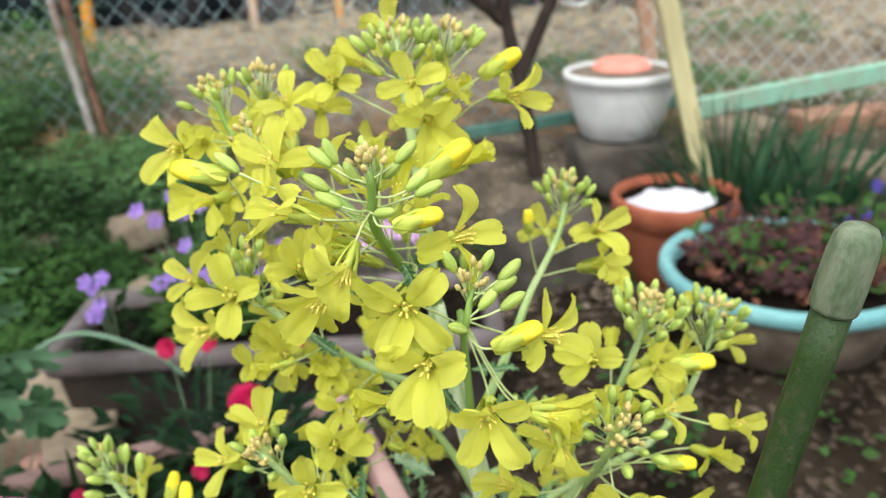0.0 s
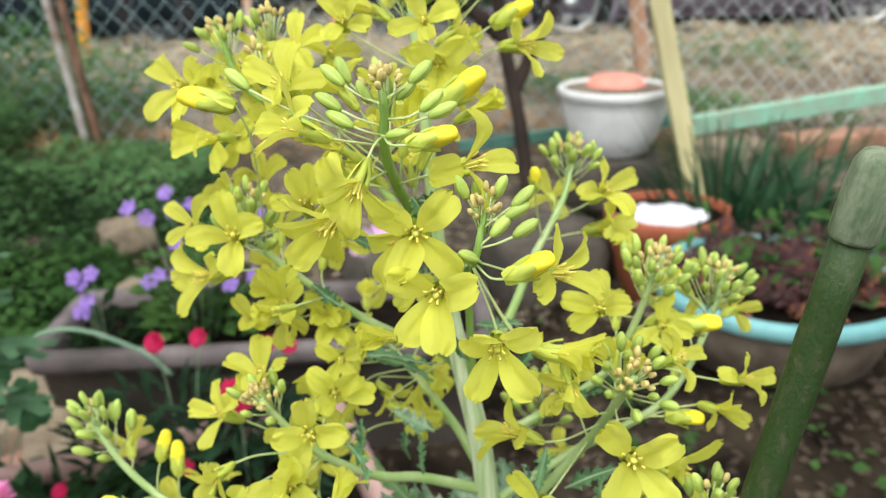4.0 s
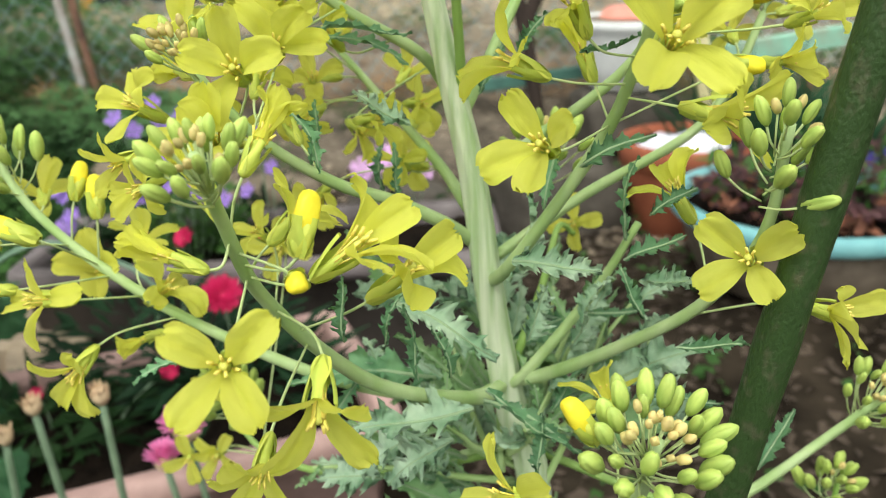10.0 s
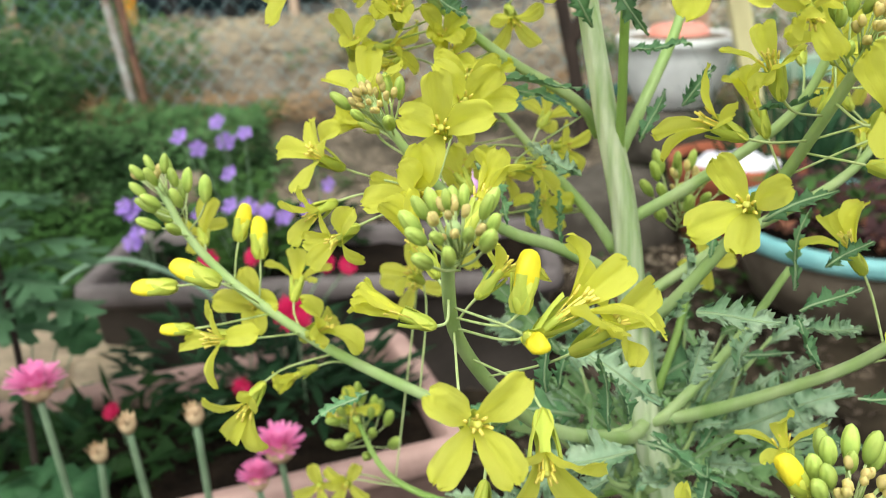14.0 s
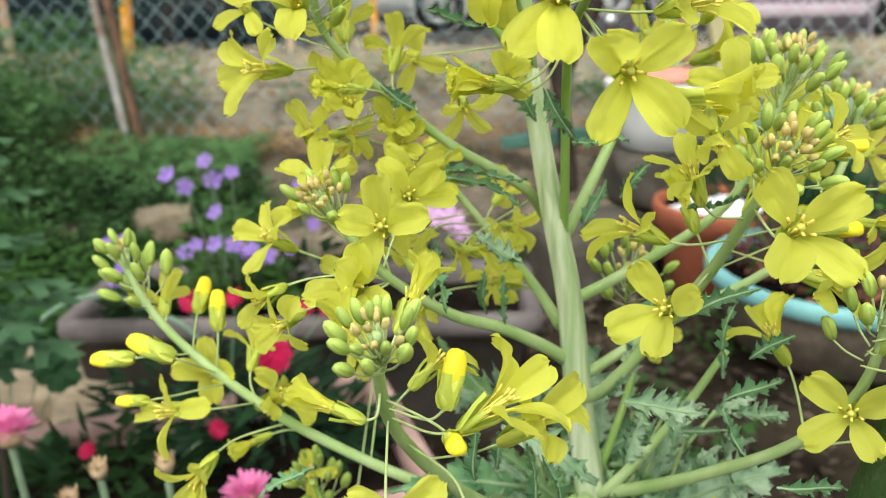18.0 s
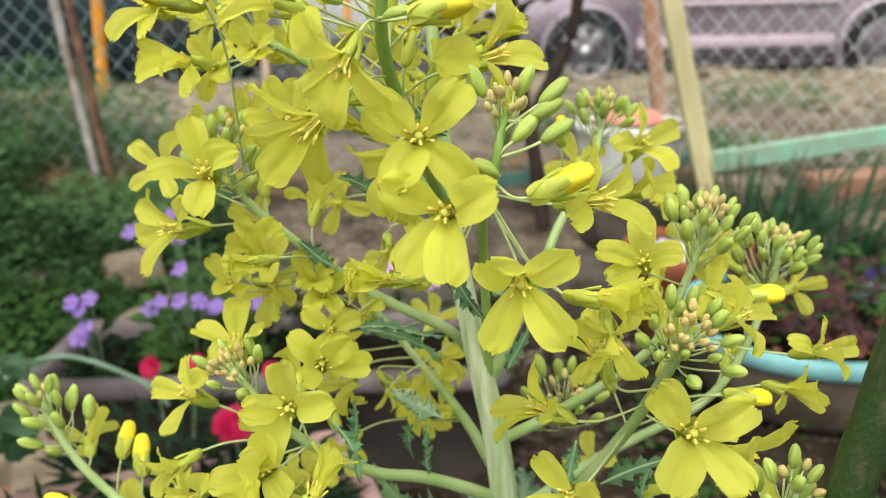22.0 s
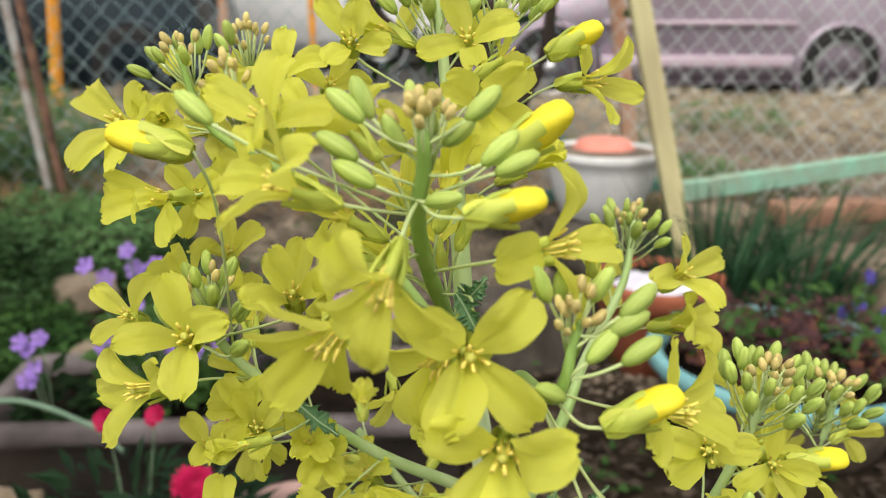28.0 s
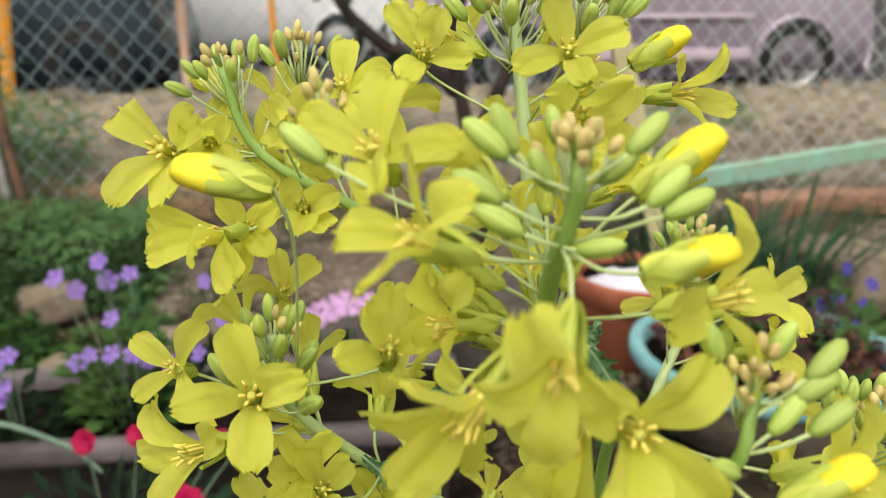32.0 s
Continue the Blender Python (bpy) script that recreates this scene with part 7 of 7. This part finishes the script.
kale_leaf((0.0031, 0.2880, 0.6772), (0.97, -0.21, 0.11), (-0.73, -0.23, 0.75), 0.0190, 0.0100, KALE, 0.10, 22)
kale_leaf((0.0300, 0.2699, 0.6310), (-0.25, -0.56, -0.79), (-0.24, -0.63, 0.75), 0.0192, 0.0100, KALE, 0.10, 23)
kale_leaf((0.0168, 0.2731, 0.5846), (0.31, 0.21, 0.93), (0.79, -0.09, 0.75), 0.0309, 0.0148, KALE_PALE, 0.10, 24)
kale_leaf((0.0542, 0.2433, 0.6178), (0.78, -0.07, 0.62), (0.03, -0.42, 0.75), 0.0151, 0.0100, KALE, 0.10, 25)
kale_leaf((0.0466, 0.2385, 0.6056), (0.86, -0.05, 0.51), (-0.80, -0.52, 0.75), 0.0188, 0.0100, KALE, 0.10, 26)
kale_leaf((-0.0293, 0.2776, 0.5418), (-0.09, 0.14, 0.99), (0.17, -0.05, 0.75), 0.0193, 0.0127, KALE_PALE, 0.30, 27)
kale_leaf((-0.0385, 0.2792, 0.5462), (-0.53, -0.53, -0.66), (0.75, -0.57, 0.75), 0.0179, 0.0100, KALE, 0.30, 28)
kale_leaf((0.0304, 0.2743, 0.5328), (0.46, 0.13, 0.88), (-0.37, -0.35, 0.75), 0.0217, 0.0100, KALE, 0.30, 29)
kale_leaf((0.0383, 0.2668, 0.5684), (0.33, 0.14, 0.93), (-0.66, -0.13, 0.75), 0.0213, 0.0102, KALE_PALE, 0.20, 30)
kale_leaf((-0.0318, 0.2658, 0.5119), (-0.96, -0.12, 0.23), (0.54, -0.65, 0.75), 0.0231, 0.0166, KALE_PALE, 0.40, 31)
kale_leaf((-0.0088, 0.2658, 0.5117), (-0.58, 0.09, 0.81), (0.52, -0.18, 0.75), 0.0212, 0.0153, KALE_PALE, 0.40, 32)
kale_leaf((0.0223, 0.2329, 0.5370), (-0.11, 0.14, 0.98), (-0.67, -0.28, 0.75), 0.0198, 0.0100, KALE, 0.20, 33)
kale_leaf((0.0745, 0.2634, 0.5320), (-0.48, 0.16, 0.86), (-0.35, -0.61, 0.75), 0.0271, 0.0163, KALE_PALE, 0.30, 34)
kale_leaf((-0.0133, 0.2926, 0.6902), (-0.58, -0.01, 0.81), (0.76, -0.07, 0.75), 0.0152, 0.0100, KALE, 0.10, 35)
kale_leaf((0.0186, 0.2810, 0.6595), (0.62, 0.00, 0.79), (0.15, -0.46, 0.75), 0.0158, 0.0100, KALE, 0.10, 36)
kale_leaf((-0.0100, 0.2469, 0.7012), (0.42, -0.49, -0.77), (-0.80, -0.48, 0.75), 0.0182, 0.0100, KALE, 0.10, 37)
kale_leaf((-0.0447, 0.2777, 0.6678), (0.99, -0.10, 0.09), (0.05, -0.06, 0.75), 0.0321, 0.0100, KALE, 0.05, 38)
kale_leaf((-0.0446, 0.2731, 0.7207), (0.96, -0.27, -0.12), (0.78, -0.60, 0.75), 0.0187, 0.0100, KALE, 0.10, 39)
kale_leaf((-0.0611, 0.2864, 0.6970), (0.81, -0.40, -0.43), (-0.26, -0.30, 0.75), 0.0163, 0.0100, KALE, 0.10, 40)
kale_leaf((-0.0181, 0.2371, 0.7471), (0.43, -0.64, -0.63), (-0.72, -0.16, 0.75), 0.0101, 0.0100, KALE, 0.10, 41)
kale_leaf((-0.0158, 0.2610, 0.7348), (0.58, -0.23, 0.79), (0.44, -0.65, 0.75), 0.0104, 0.0100, KALE, 0.10, 42)
kale_leaf((-0.0468, 0.2487, 0.6516), (0.49, -0.46, -0.74), (0.60, -0.14, 0.75), 0.0203, 0.0100, KALE, 0.10, 43)
kale_leaf((-0.0259, 0.2894, 0.6132), (-0.11, 0.09, 0.99), (-0.60, -0.33, 0.75), 0.0195, 0.0100, KALE, 0.10, 44)
kale_leaf((0.0086, 0.2909, 0.6453), (0.32, 0.08, 0.94), (-0.45, -0.59, 0.75), 0.0193, 0.0100, KALE, 0.10, 45)
kale_leaf((0.0351, 0.2553, 0.6618), (0.92, -0.11, 0.37), (0.71, -0.05, 0.75), 0.0175, 0.0100, KALE, 0.10, 46)
kale_leaf((-0.0146, 0.2675, 0.6410), (-0.82, -0.07, 0.57), (0.27, -0.51, 0.75), 0.0204, 0.0100, KALE_PALE, 0.10, 47)
kale_leaf((-0.0843, 0.2442, 0.5788), (-0.86, -0.40, -0.31), (-0.78, -0.43, 0.75), 0.0203, 0.0100, KALE, 0.10, 48)
kale_leaf((-0.0245, 0.2378, 0.5815), (0.28, 0.10, 0.95), (-0.07, -0.08, 0.75), 0.0173, 0.0100, KALE, 0.10, 49)
kale_leaf((0.0057, 0.2590, 0.5482), (0.90, -0.22, -0.38), (0.80, -0.63, 0.75), 0.0393, 0.0100, KALE, 0.10, 50)
stem("shoot", [(0.0180, 0.3030, 0.5000), (0.0291, 0.2977, 0.5177), (0.0346, 0.2950, 0.5346), (0.0401, 0.2924, 0.5515)], 0.0016, 0.0006, BRANCH, "", "side_shoot")
kale_leaf((0.0257, 0.2993, 0.5124), (0.75, -0.10, 0.66), (0.00, -0.5, 0.8), 0.0180, 0.0060, KALE_PALE, 0.10, 400)
kale_leaf((0.0302, 0.2972, 0.5211), (-0.26, 0.36, 0.90), (0.34, -0.5, 0.8), 0.0270, 0.0080, KALE_SHOOT, 0.10, 401)
kale_leaf((0.0346, 0.2950, 0.5346), (0.27, -0.67, 0.69), (-0.50, -0.5, 0.8), 0.0210, 0.0100, KALE_SHOOT, 0.10, 402)
kale_leaf((0.0390, 0.2929, 0.5481), (0.59, 0.36, 0.72), (0.40, -0.5, 0.8), 0.0300, 0.0120, KALE_PALE, 0.10, 403)
stem("shoot", [(0.0271, 0.2831, 0.4885), (0.0410, 0.2940, 0.5132), (0.0479, 0.2994, 0.5335), (0.0549, 0.3048, 0.5539)], 0.0016, 0.0006, BRANCH, "", "side_shoot")
kale_leaf((0.0368, 0.2907, 0.5058), (0.35, 0.68, 0.65), (0.48, -0.5, 0.8), 0.0240, 0.0120, KALE_SHOOT, 0.10, 404)
kale_leaf((0.0424, 0.2951, 0.5173), (-0.36, -0.18, 0.91), (-0.26, -0.5, 0.8), 0.0180, 0.0060, KALE_SHOOT, 0.10, 405)
kale_leaf((0.0479, 0.2994, 0.5335), (0.75, 0.06, 0.66), (-0.09, -0.5, 0.8), 0.0270, 0.0080, KALE_PALE, 0.10, 406)
kale_leaf((0.0535, 0.3037, 0.5498), (-0.14, 0.67, 0.73), (0.40, -0.5, 0.8), 0.0210, 0.0100, KALE_SHOOT, 0.10, 407)
stem("shoot", [(0.0104, 0.3026, 0.4935), (0.0345, 0.2955, 0.5082), (0.0465, 0.2920, 0.5235), (0.0585, 0.2885, 0.5389)], 0.0016, 0.0006, BRANCH, "", "side_shoot")
kale_leaf((0.0272, 0.2976, 0.5038), (-0.14, 0.29, 0.95), (0.26, -0.5, 0.8), 0.0300, 0.0100, KALE_SHOOT, 0.10, 408)
kale_leaf((0.0369, 0.2948, 0.5113), (0.55, -0.64, 0.54), (-0.48, -0.5, 0.8), 0.0240, 0.0120, KALE_PALE, 0.10, 409)
kale_leaf((0.0465, 0.2920, 0.5235), (0.69, 0.41, 0.59), (0.45, -0.5, 0.8), 0.0180, 0.0060, KALE_SHOOT, 0.10, 410)
kale_leaf((0.0561, 0.2892, 0.5358), (-0.19, -0.50, 0.85), (-0.18, -0.5, 0.8), 0.0270, 0.0080, KALE_SHOOT, 0.10, 411)
stem("shoot", [(0.0152, 0.2839, 0.5078), (0.0231, 0.2806, 0.5168), (0.0270, 0.2790, 0.5293), (0.0309, 0.2774, 0.5418)], 0.0016, 0.0006, BRANCH, "", "side_shoot")
kale_leaf((0.0207, 0.2816, 0.5141), (-0.21, -0.57, 0.80), (-0.34, -0.5, 0.8), 0.0210, 0.0080, KALE_PALE, 0.10, 412)
kale_leaf((0.0238, 0.2803, 0.5193), (0.76, -0.08, 0.65), (0.01, -0.5, 0.8), 0.0300, 0.0100, KALE_SHOOT, 0.10, 413)
kale_leaf((0.0270, 0.2790, 0.5293), (-0.25, 0.37, 0.90), (0.33, -0.5, 0.8), 0.0240, 0.0120, KALE_SHOOT, 0.10, 414)
kale_leaf((0.0301, 0.2777, 0.5393), (0.29, -0.66, 0.69), (-0.50, -0.5, 0.8), 0.0180, 0.0060, KALE_PALE, 0.10, 415)
stem("shoot", [(0.0279, 0.3014, 0.5110), (0.0241, 0.2863, 0.5111), (0.0222, 0.2787, 0.5192), (0.0203, 0.2711, 0.5272)], 0.0016, 0.0006, BRANCH, "", "side_shoot")
kale_leaf((0.0252, 0.2908, 0.5110), (0.13, -0.91, 0.40), (-0.44, -0.5, 0.8), 0.0270, 0.0060, KALE_SHOOT, 0.10, 416)
kale_leaf((0.0237, 0.2848, 0.5127), (0.05, 0.14, 0.99), (0.48, -0.5, 0.8), 0.0210, 0.0080, KALE_SHOOT, 0.10, 417)
kale_leaf((0.0222, 0.2787, 0.5192), (-0.55, -0.73, 0.40), (-0.27, -0.5, 0.8), 0.0300, 0.0100, KALE_PALE, 0.10, 418)
kale_leaf((0.0207, 0.2726, 0.5256), (0.51, -0.68, 0.52), (-0.08, -0.5, 0.8), 0.0240, 0.0120, KALE_SHOOT, 0.10, 419)
stem("shoot", [(0.0126, 0.2854, 0.4984), (0.0124, 0.2909, 0.5101), (0.0123, 0.2936, 0.5240), (0.0122, 0.2963, 0.5378)], 0.0016, 0.0006, BRANCH, "", "side_shoot")
kale_leaf((0.0124, 0.2892, 0.5066), (0.58, 0.29, 0.76), (0.11, -0.5, 0.8), 0.0180, 0.0120, KALE_SHOOT, 0.10, 420)
kale_leaf((0.0124, 0.2914, 0.5129), (-0.51, 0.44, 0.74), (0.25, -0.5, 0.8), 0.0270, 0.0060, KALE_PALE, 0.10, 421)
kale_leaf((0.0123, 0.2936, 0.5240), (0.20, -0.46, 0.86), (-0.48, -0.5, 0.8), 0.0210, 0.0080, KALE_SHOOT, 0.10, 422)
kale_leaf((0.0122, 0.2958, 0.5350), (0.23, 0.66, 0.72), (0.45, -0.5, 0.8), 0.0300, 0.0100, KALE_SHOOT, 0.10, 423)
stem("shoot", [(0.0126, 0.2996, 0.4881), (0.0028, 0.3092, 0.5077), (-0.0021, 0.3141, 0.5255), (-0.0069, 0.3189, 0.5432)], 0.0016, 0.0006, BRANCH, "", "side_shoot")
kale_leaf((0.0058, 0.3063, 0.5018), (-0.15, 0.73, 0.67), (0.50, -0.5, 0.8), 0.0240, 0.0100, KALE_PALE, 0.10, 424)
kale_leaf((0.0019, 0.3102, 0.5112), (-0.63, -0.24, 0.74), (-0.35, -0.5, 0.8), 0.0180, 0.0120, KALE_SHOOT, 0.10, 425)
kale_leaf((-0.0021, 0.3141, 0.5255), (0.48, 0.24, 0.84), (0.02, -0.5, 0.8), 0.0270, 0.0060, KALE_SHOOT, 0.10, 426)
kale_leaf((-0.0060, 0.3179, 0.5397), (-0.57, 0.51, 0.64), (0.33, -0.5, 0.8), 0.0210, 0.0080, KALE_PALE, 0.10, 427)
stem("shoot", [(0.0279, 0.2875, 0.4949), (0.0018, 0.2944, 0.5035), (-0.0112, 0.2979, 0.5158), (-0.0242, 0.3013, 0.5281)], 0.0016, 0.0006, BRANCH, "", "side_shoot")
kale_leaf((0.0097, 0.2924, 0.5009), (-0.87, 0.26, 0.41), (0.16, -0.5, 0.8), 0.0300, 0.0080, KALE_SHOOT, 0.10, 428)
kale_leaf((-0.0008, 0.2951, 0.5059), (-0.30, -0.59, 0.75), (-0.44, -0.5, 0.8), 0.0240, 0.0100, KALE_SHOOT, 0.10, 429)
kale_leaf((-0.0112, 0.2979, 0.5158), (-0.37, 0.76, 0.53), (0.49, -0.5, 0.8), 0.0180, 0.0120, KALE_PALE, 0.10, 430)
kale_leaf((-0.0216, 0.3006, 0.5256), (-0.88, -0.18, 0.44), (-0.28, -0.5, 0.8), 0.0270, 0.0060, KALE_SHOOT, 0.10, 431)
stem("shoot", [(0.0151, 0.2972, 0.5089), (0.0320, 0.3033, 0.5296), (0.0404, 0.3063, 0.5479), (0.0488, 0.3093, 0.5663)], 0.0016, 0.0006, BRANCH, "", "side_shoot")
kale_leaf((0.0269, 0.3015, 0.5234), (-0.05, -0.49, 0.87), (-0.41, -0.5, 0.8), 0.0210, 0.0060, KALE_SHOOT, 0.10, 432)
kale_leaf((0.0337, 0.3039, 0.5333), (0.77, 0.21, 0.61), (0.12, -0.5, 0.8), 0.0300, 0.0080, KALE_PALE, 0.10, 433)
kale_leaf((0.0404, 0.3063, 0.5479), (-0.27, 0.48, 0.84), (0.24, -0.5, 0.8), 0.0240, 0.0100, KALE_SHOOT, 0.10, 434)
kale_leaf((0.0471, 0.3087, 0.5626), (0.50, -0.48, 0.72), (-0.47, -0.5, 0.8), 0.0180, 0.0120, KALE_SHOOT, 0.10, 435)
stem("shoot", [(0.0105, 0.2901, 0.5102), (0.0399, 0.3038, 0.5255), (0.0546, 0.3106, 0.5412), (0.0693, 0.3175, 0.5568)], 0.0016, 0.0006, BRANCH, "", "side_shoot")
kale_leaf((0.0311, 0.2997, 0.5209), (0.81, -0.25, 0.53), (-0.38, -0.5, 0.8), 0.0270, 0.0120, KALE_PALE, 0.10, 436)
kale_leaf((0.0428, 0.3052, 0.5287), (0.43, 0.75, 0.50), (0.50, -0.5, 0.8), 0.0210, 0.0060, KALE_SHOOT, 0.10, 437)
kale_leaf((0.0546, 0.3106, 0.5412), (0.03, -0.38, 0.92), (-0.36, -0.5, 0.8), 0.0300, 0.0080, KALE_SHOOT, 0.10, 438)
kale_leaf((0.0664, 0.3161, 0.5537), (0.87, 0.20, 0.45), (0.03, -0.5, 0.8), 0.0240, 0.0100, KALE_PALE, 0.10, 439)
stem("shoot", [(0.0271, 0.2945, 0.4969), (0.0322, 0.3108, 0.5196), (0.0347, 0.3189, 0.5389), (0.0373, 0.3271, 0.5583)], 0.0016, 0.0006, BRANCH, "", "side_shoot")
kale_leaf((0.0307, 0.3059, 0.5127), (0.58, 0.49, 0.65), (0.21, -0.5, 0.8), 0.0180, 0.0100, KALE_SHOOT, 0.10, 440)
kale_leaf((0.0327, 0.3124, 0.5234), (-0.50, 0.47, 0.73), (0.15, -0.5, 0.8), 0.0270, 0.0120, KALE_SHOOT, 0.10, 441)
kale_leaf((0.0347, 0.3189, 0.5389), (0.46, -0.29, 0.84), (-0.43, -0.5, 0.8), 0.0210, 0.0060, KALE_PALE, 0.10, 442)
kale_leaf((0.0368, 0.3254, 0.5544), (0.19, 0.76, 0.62), (0.49, -0.5, 0.8), 0.0300, 0.0080, KALE_SHOOT, 0.10, 443)
stem("shoot", [(0.0179, 0.2929, 0.4880), (-0.0090, 0.2894, 0.4950), (-0.0225, 0.2877, 0.5065), (-0.0360, 0.2860, 0.5180)], 0.0016, 0.0006, BRANCH, "", "side_shoot")
kale_leaf((-0.0010, 0.2905, 0.4929), (-0.66, 0.56, 0.51), (0.49, -0.5, 0.8), 0.0240, 0.0080, KALE_SHOOT, 0.10, 444)
kale_leaf((-0.0117, 0.2891, 0.4973), (-0.75, -0.50, 0.42), (-0.42, -0.5, 0.8), 0.0180, 0.0100, KALE_PALE, 0.10, 445)
kale_leaf((-0.0225, 0.2877, 0.5065), (0.12, 0.17, 0.98), (0.12, -0.5, 0.8), 0.0270, 0.0120, KALE_SHOOT, 0.10, 446)
kale_leaf((-0.0333, 0.2864, 0.5157), (-0.89, 0.18, 0.41), (0.24, -0.5, 0.8), 0.0210, 0.0060, KALE_SHOOT, 0.10, 447)
stem("shoot", [(0.0089, 0.2917, 0.4963), (0.0391, 0.2925, 0.5152), (0.0542, 0.2930, 0.5326), (0.0693, 0.2934, 0.5501)], 0.0016, 0.0006, BRANCH, "", "side_shoot")
kale_leaf((0.0301, 0.2923, 0.5096), (-0.24, 0.13, 0.96), (0.05, -0.5, 0.8), 0.0300, 0.0060, KALE_PALE, 0.10, 448)
kale_leaf((0.0422, 0.2926, 0.5187), (0.76, -0.39, 0.52), (-0.38, -0.5, 0.8), 0.0240, 0.0080, KALE_SHOOT, 0.10, 449)
kale_leaf((0.0542, 0.2930, 0.5326), (0.48, 0.63, 0.61), (0.50, -0.5, 0.8), 0.0180, 0.0100, KALE_SHOOT, 0.10, 450)
kale_leaf((0.0663, 0.2933, 0.5466), (0.05, -0.58, 0.81), (-0.36, -0.5, 0.8), 0.0270, 0.0120, KALE_PALE, 0.10, 451)
stem("shoot", [(0.0256, 0.2957, 0.5099), (-0.0191, 0.2963, 0.4942), (-0.0415, 0.2966, 0.4943), (-0.0638, 0.2969, 0.4945)], 0.0016, 0.0006, BRANCH, "", "side_shoot")
kale_leaf((-0.0057, 0.2961, 0.4989), (-0.83, -0.56, 0.09), (-0.46, -0.5, 0.8), 0.0210, 0.0120, KALE_SHOOT, 0.10, 452)
kale_leaf((-0.0236, 0.2963, 0.4942), (-0.18, 0.94, 0.30), (0.22, -0.5, 0.8), 0.0300, 0.0060, KALE_SHOOT, 0.10, 453)
kale_leaf((-0.0415, 0.2966, 0.4943), (-0.99, 0.15, 0.07), (0.14, -0.5, 0.8), 0.0240, 0.0080, KALE_PALE, 0.10, 454)
kale_leaf((-0.0593, 0.2968, 0.4945), (-0.48, -0.86, 0.15), (-0.43, -0.5, 0.8), 0.0180, 0.0100, KALE_SHOOT, 0.10, 455)
stem("shoot", [(0.0207, 0.2890, 0.5093), (0.0049, 0.2845, 0.5100), (-0.0030, 0.2822, 0.5183), (-0.0109, 0.2800, 0.5266)], 0.0016, 0.0006, BRANCH, "", "side_shoot")
kale_leaf((0.0096, 0.2858, 0.5098), (-0.05, -0.74, 0.68), (-0.30, -0.5, 0.8), 0.0270, 0.0100, KALE_SHOOT, 0.10, 456)
kale_leaf((0.0033, 0.2840, 0.5116), (-0.69, 0.50, 0.52), (0.49, -0.5, 0.8), 0.0210, 0.0120, KALE_PALE, 0.10, 457)
kale_leaf((-0.0030, 0.2822, 0.5183), (-0.72, -0.57, 0.40), (-0.42, -0.5, 0.8), 0.0300, 0.0060, KALE_SHOOT, 0.10, 458)
kale_leaf((-0.0093, 0.2804, 0.5250), (0.14, 0.03, 0.99), (0.13, -0.5, 0.8), 0.0240, 0.0080, KALE_SHOOT, 0.10, 459)
stem("shoot", [(0.0081, 0.2983, 0.4953), (0.0146, 0.3046, 0.5130), (0.0178, 0.3078, 0.5298), (0.0210, 0.3110, 0.5467)], 0.0016, 0.0006, BRANCH, "", "side_shoot")
kale_leaf((0.0126, 0.3027, 0.5077), (0.56, 0.46, 0.69), (0.30, -0.5, 0.8), 0.0180, 0.0080, KALE_PALE, 0.10, 460)
kale_leaf((0.0152, 0.3052, 0.5164), (-0.51, 0.22, 0.84), (0.05, -0.5, 0.8), 0.0270, 0.0100, KALE_SHOOT, 0.10, 461)
kale_leaf((0.0178, 0.3078, 0.5298), (0.56, -0.31, 0.77), (-0.37, -0.5, 0.8), 0.0210, 0.0120, KALE_SHOOT, 0.10, 462)
kale_leaf((0.0204, 0.3103, 0.5433), (0.14, 0.69, 0.71), (0.50, -0.5, 0.8), 0.0300, 0.0060, KALE_PALE, 0.10, 463)

crowd = random.Random(77)
for k in range(84):
    z = crowd.uniform(0.40, 0.57)
    t = crowd.uniform(-0.5, 3.64)
    r = crowd.uniform(0.004, 0.035)
    at = Vector((0.015 + r * math.cos(t), 0.295 + r * math.sin(t), z))
    reach = crowd.uniform(0.025, 0.055)
    kale_leaf(at, (math.cos(t), math.sin(t), crowd.uniform(-0.3, 0.9)), (crowd.gauss(0, 0.4), -0.5, 0.8), reach, reach * crowd.uniform(0.25, 0.55),
              (KALE_PALE, KALE_SHOOT, KALE, KALE_SHOOT)[k % 4], crowd.uniform(0.0, 0.35), 200 + k)
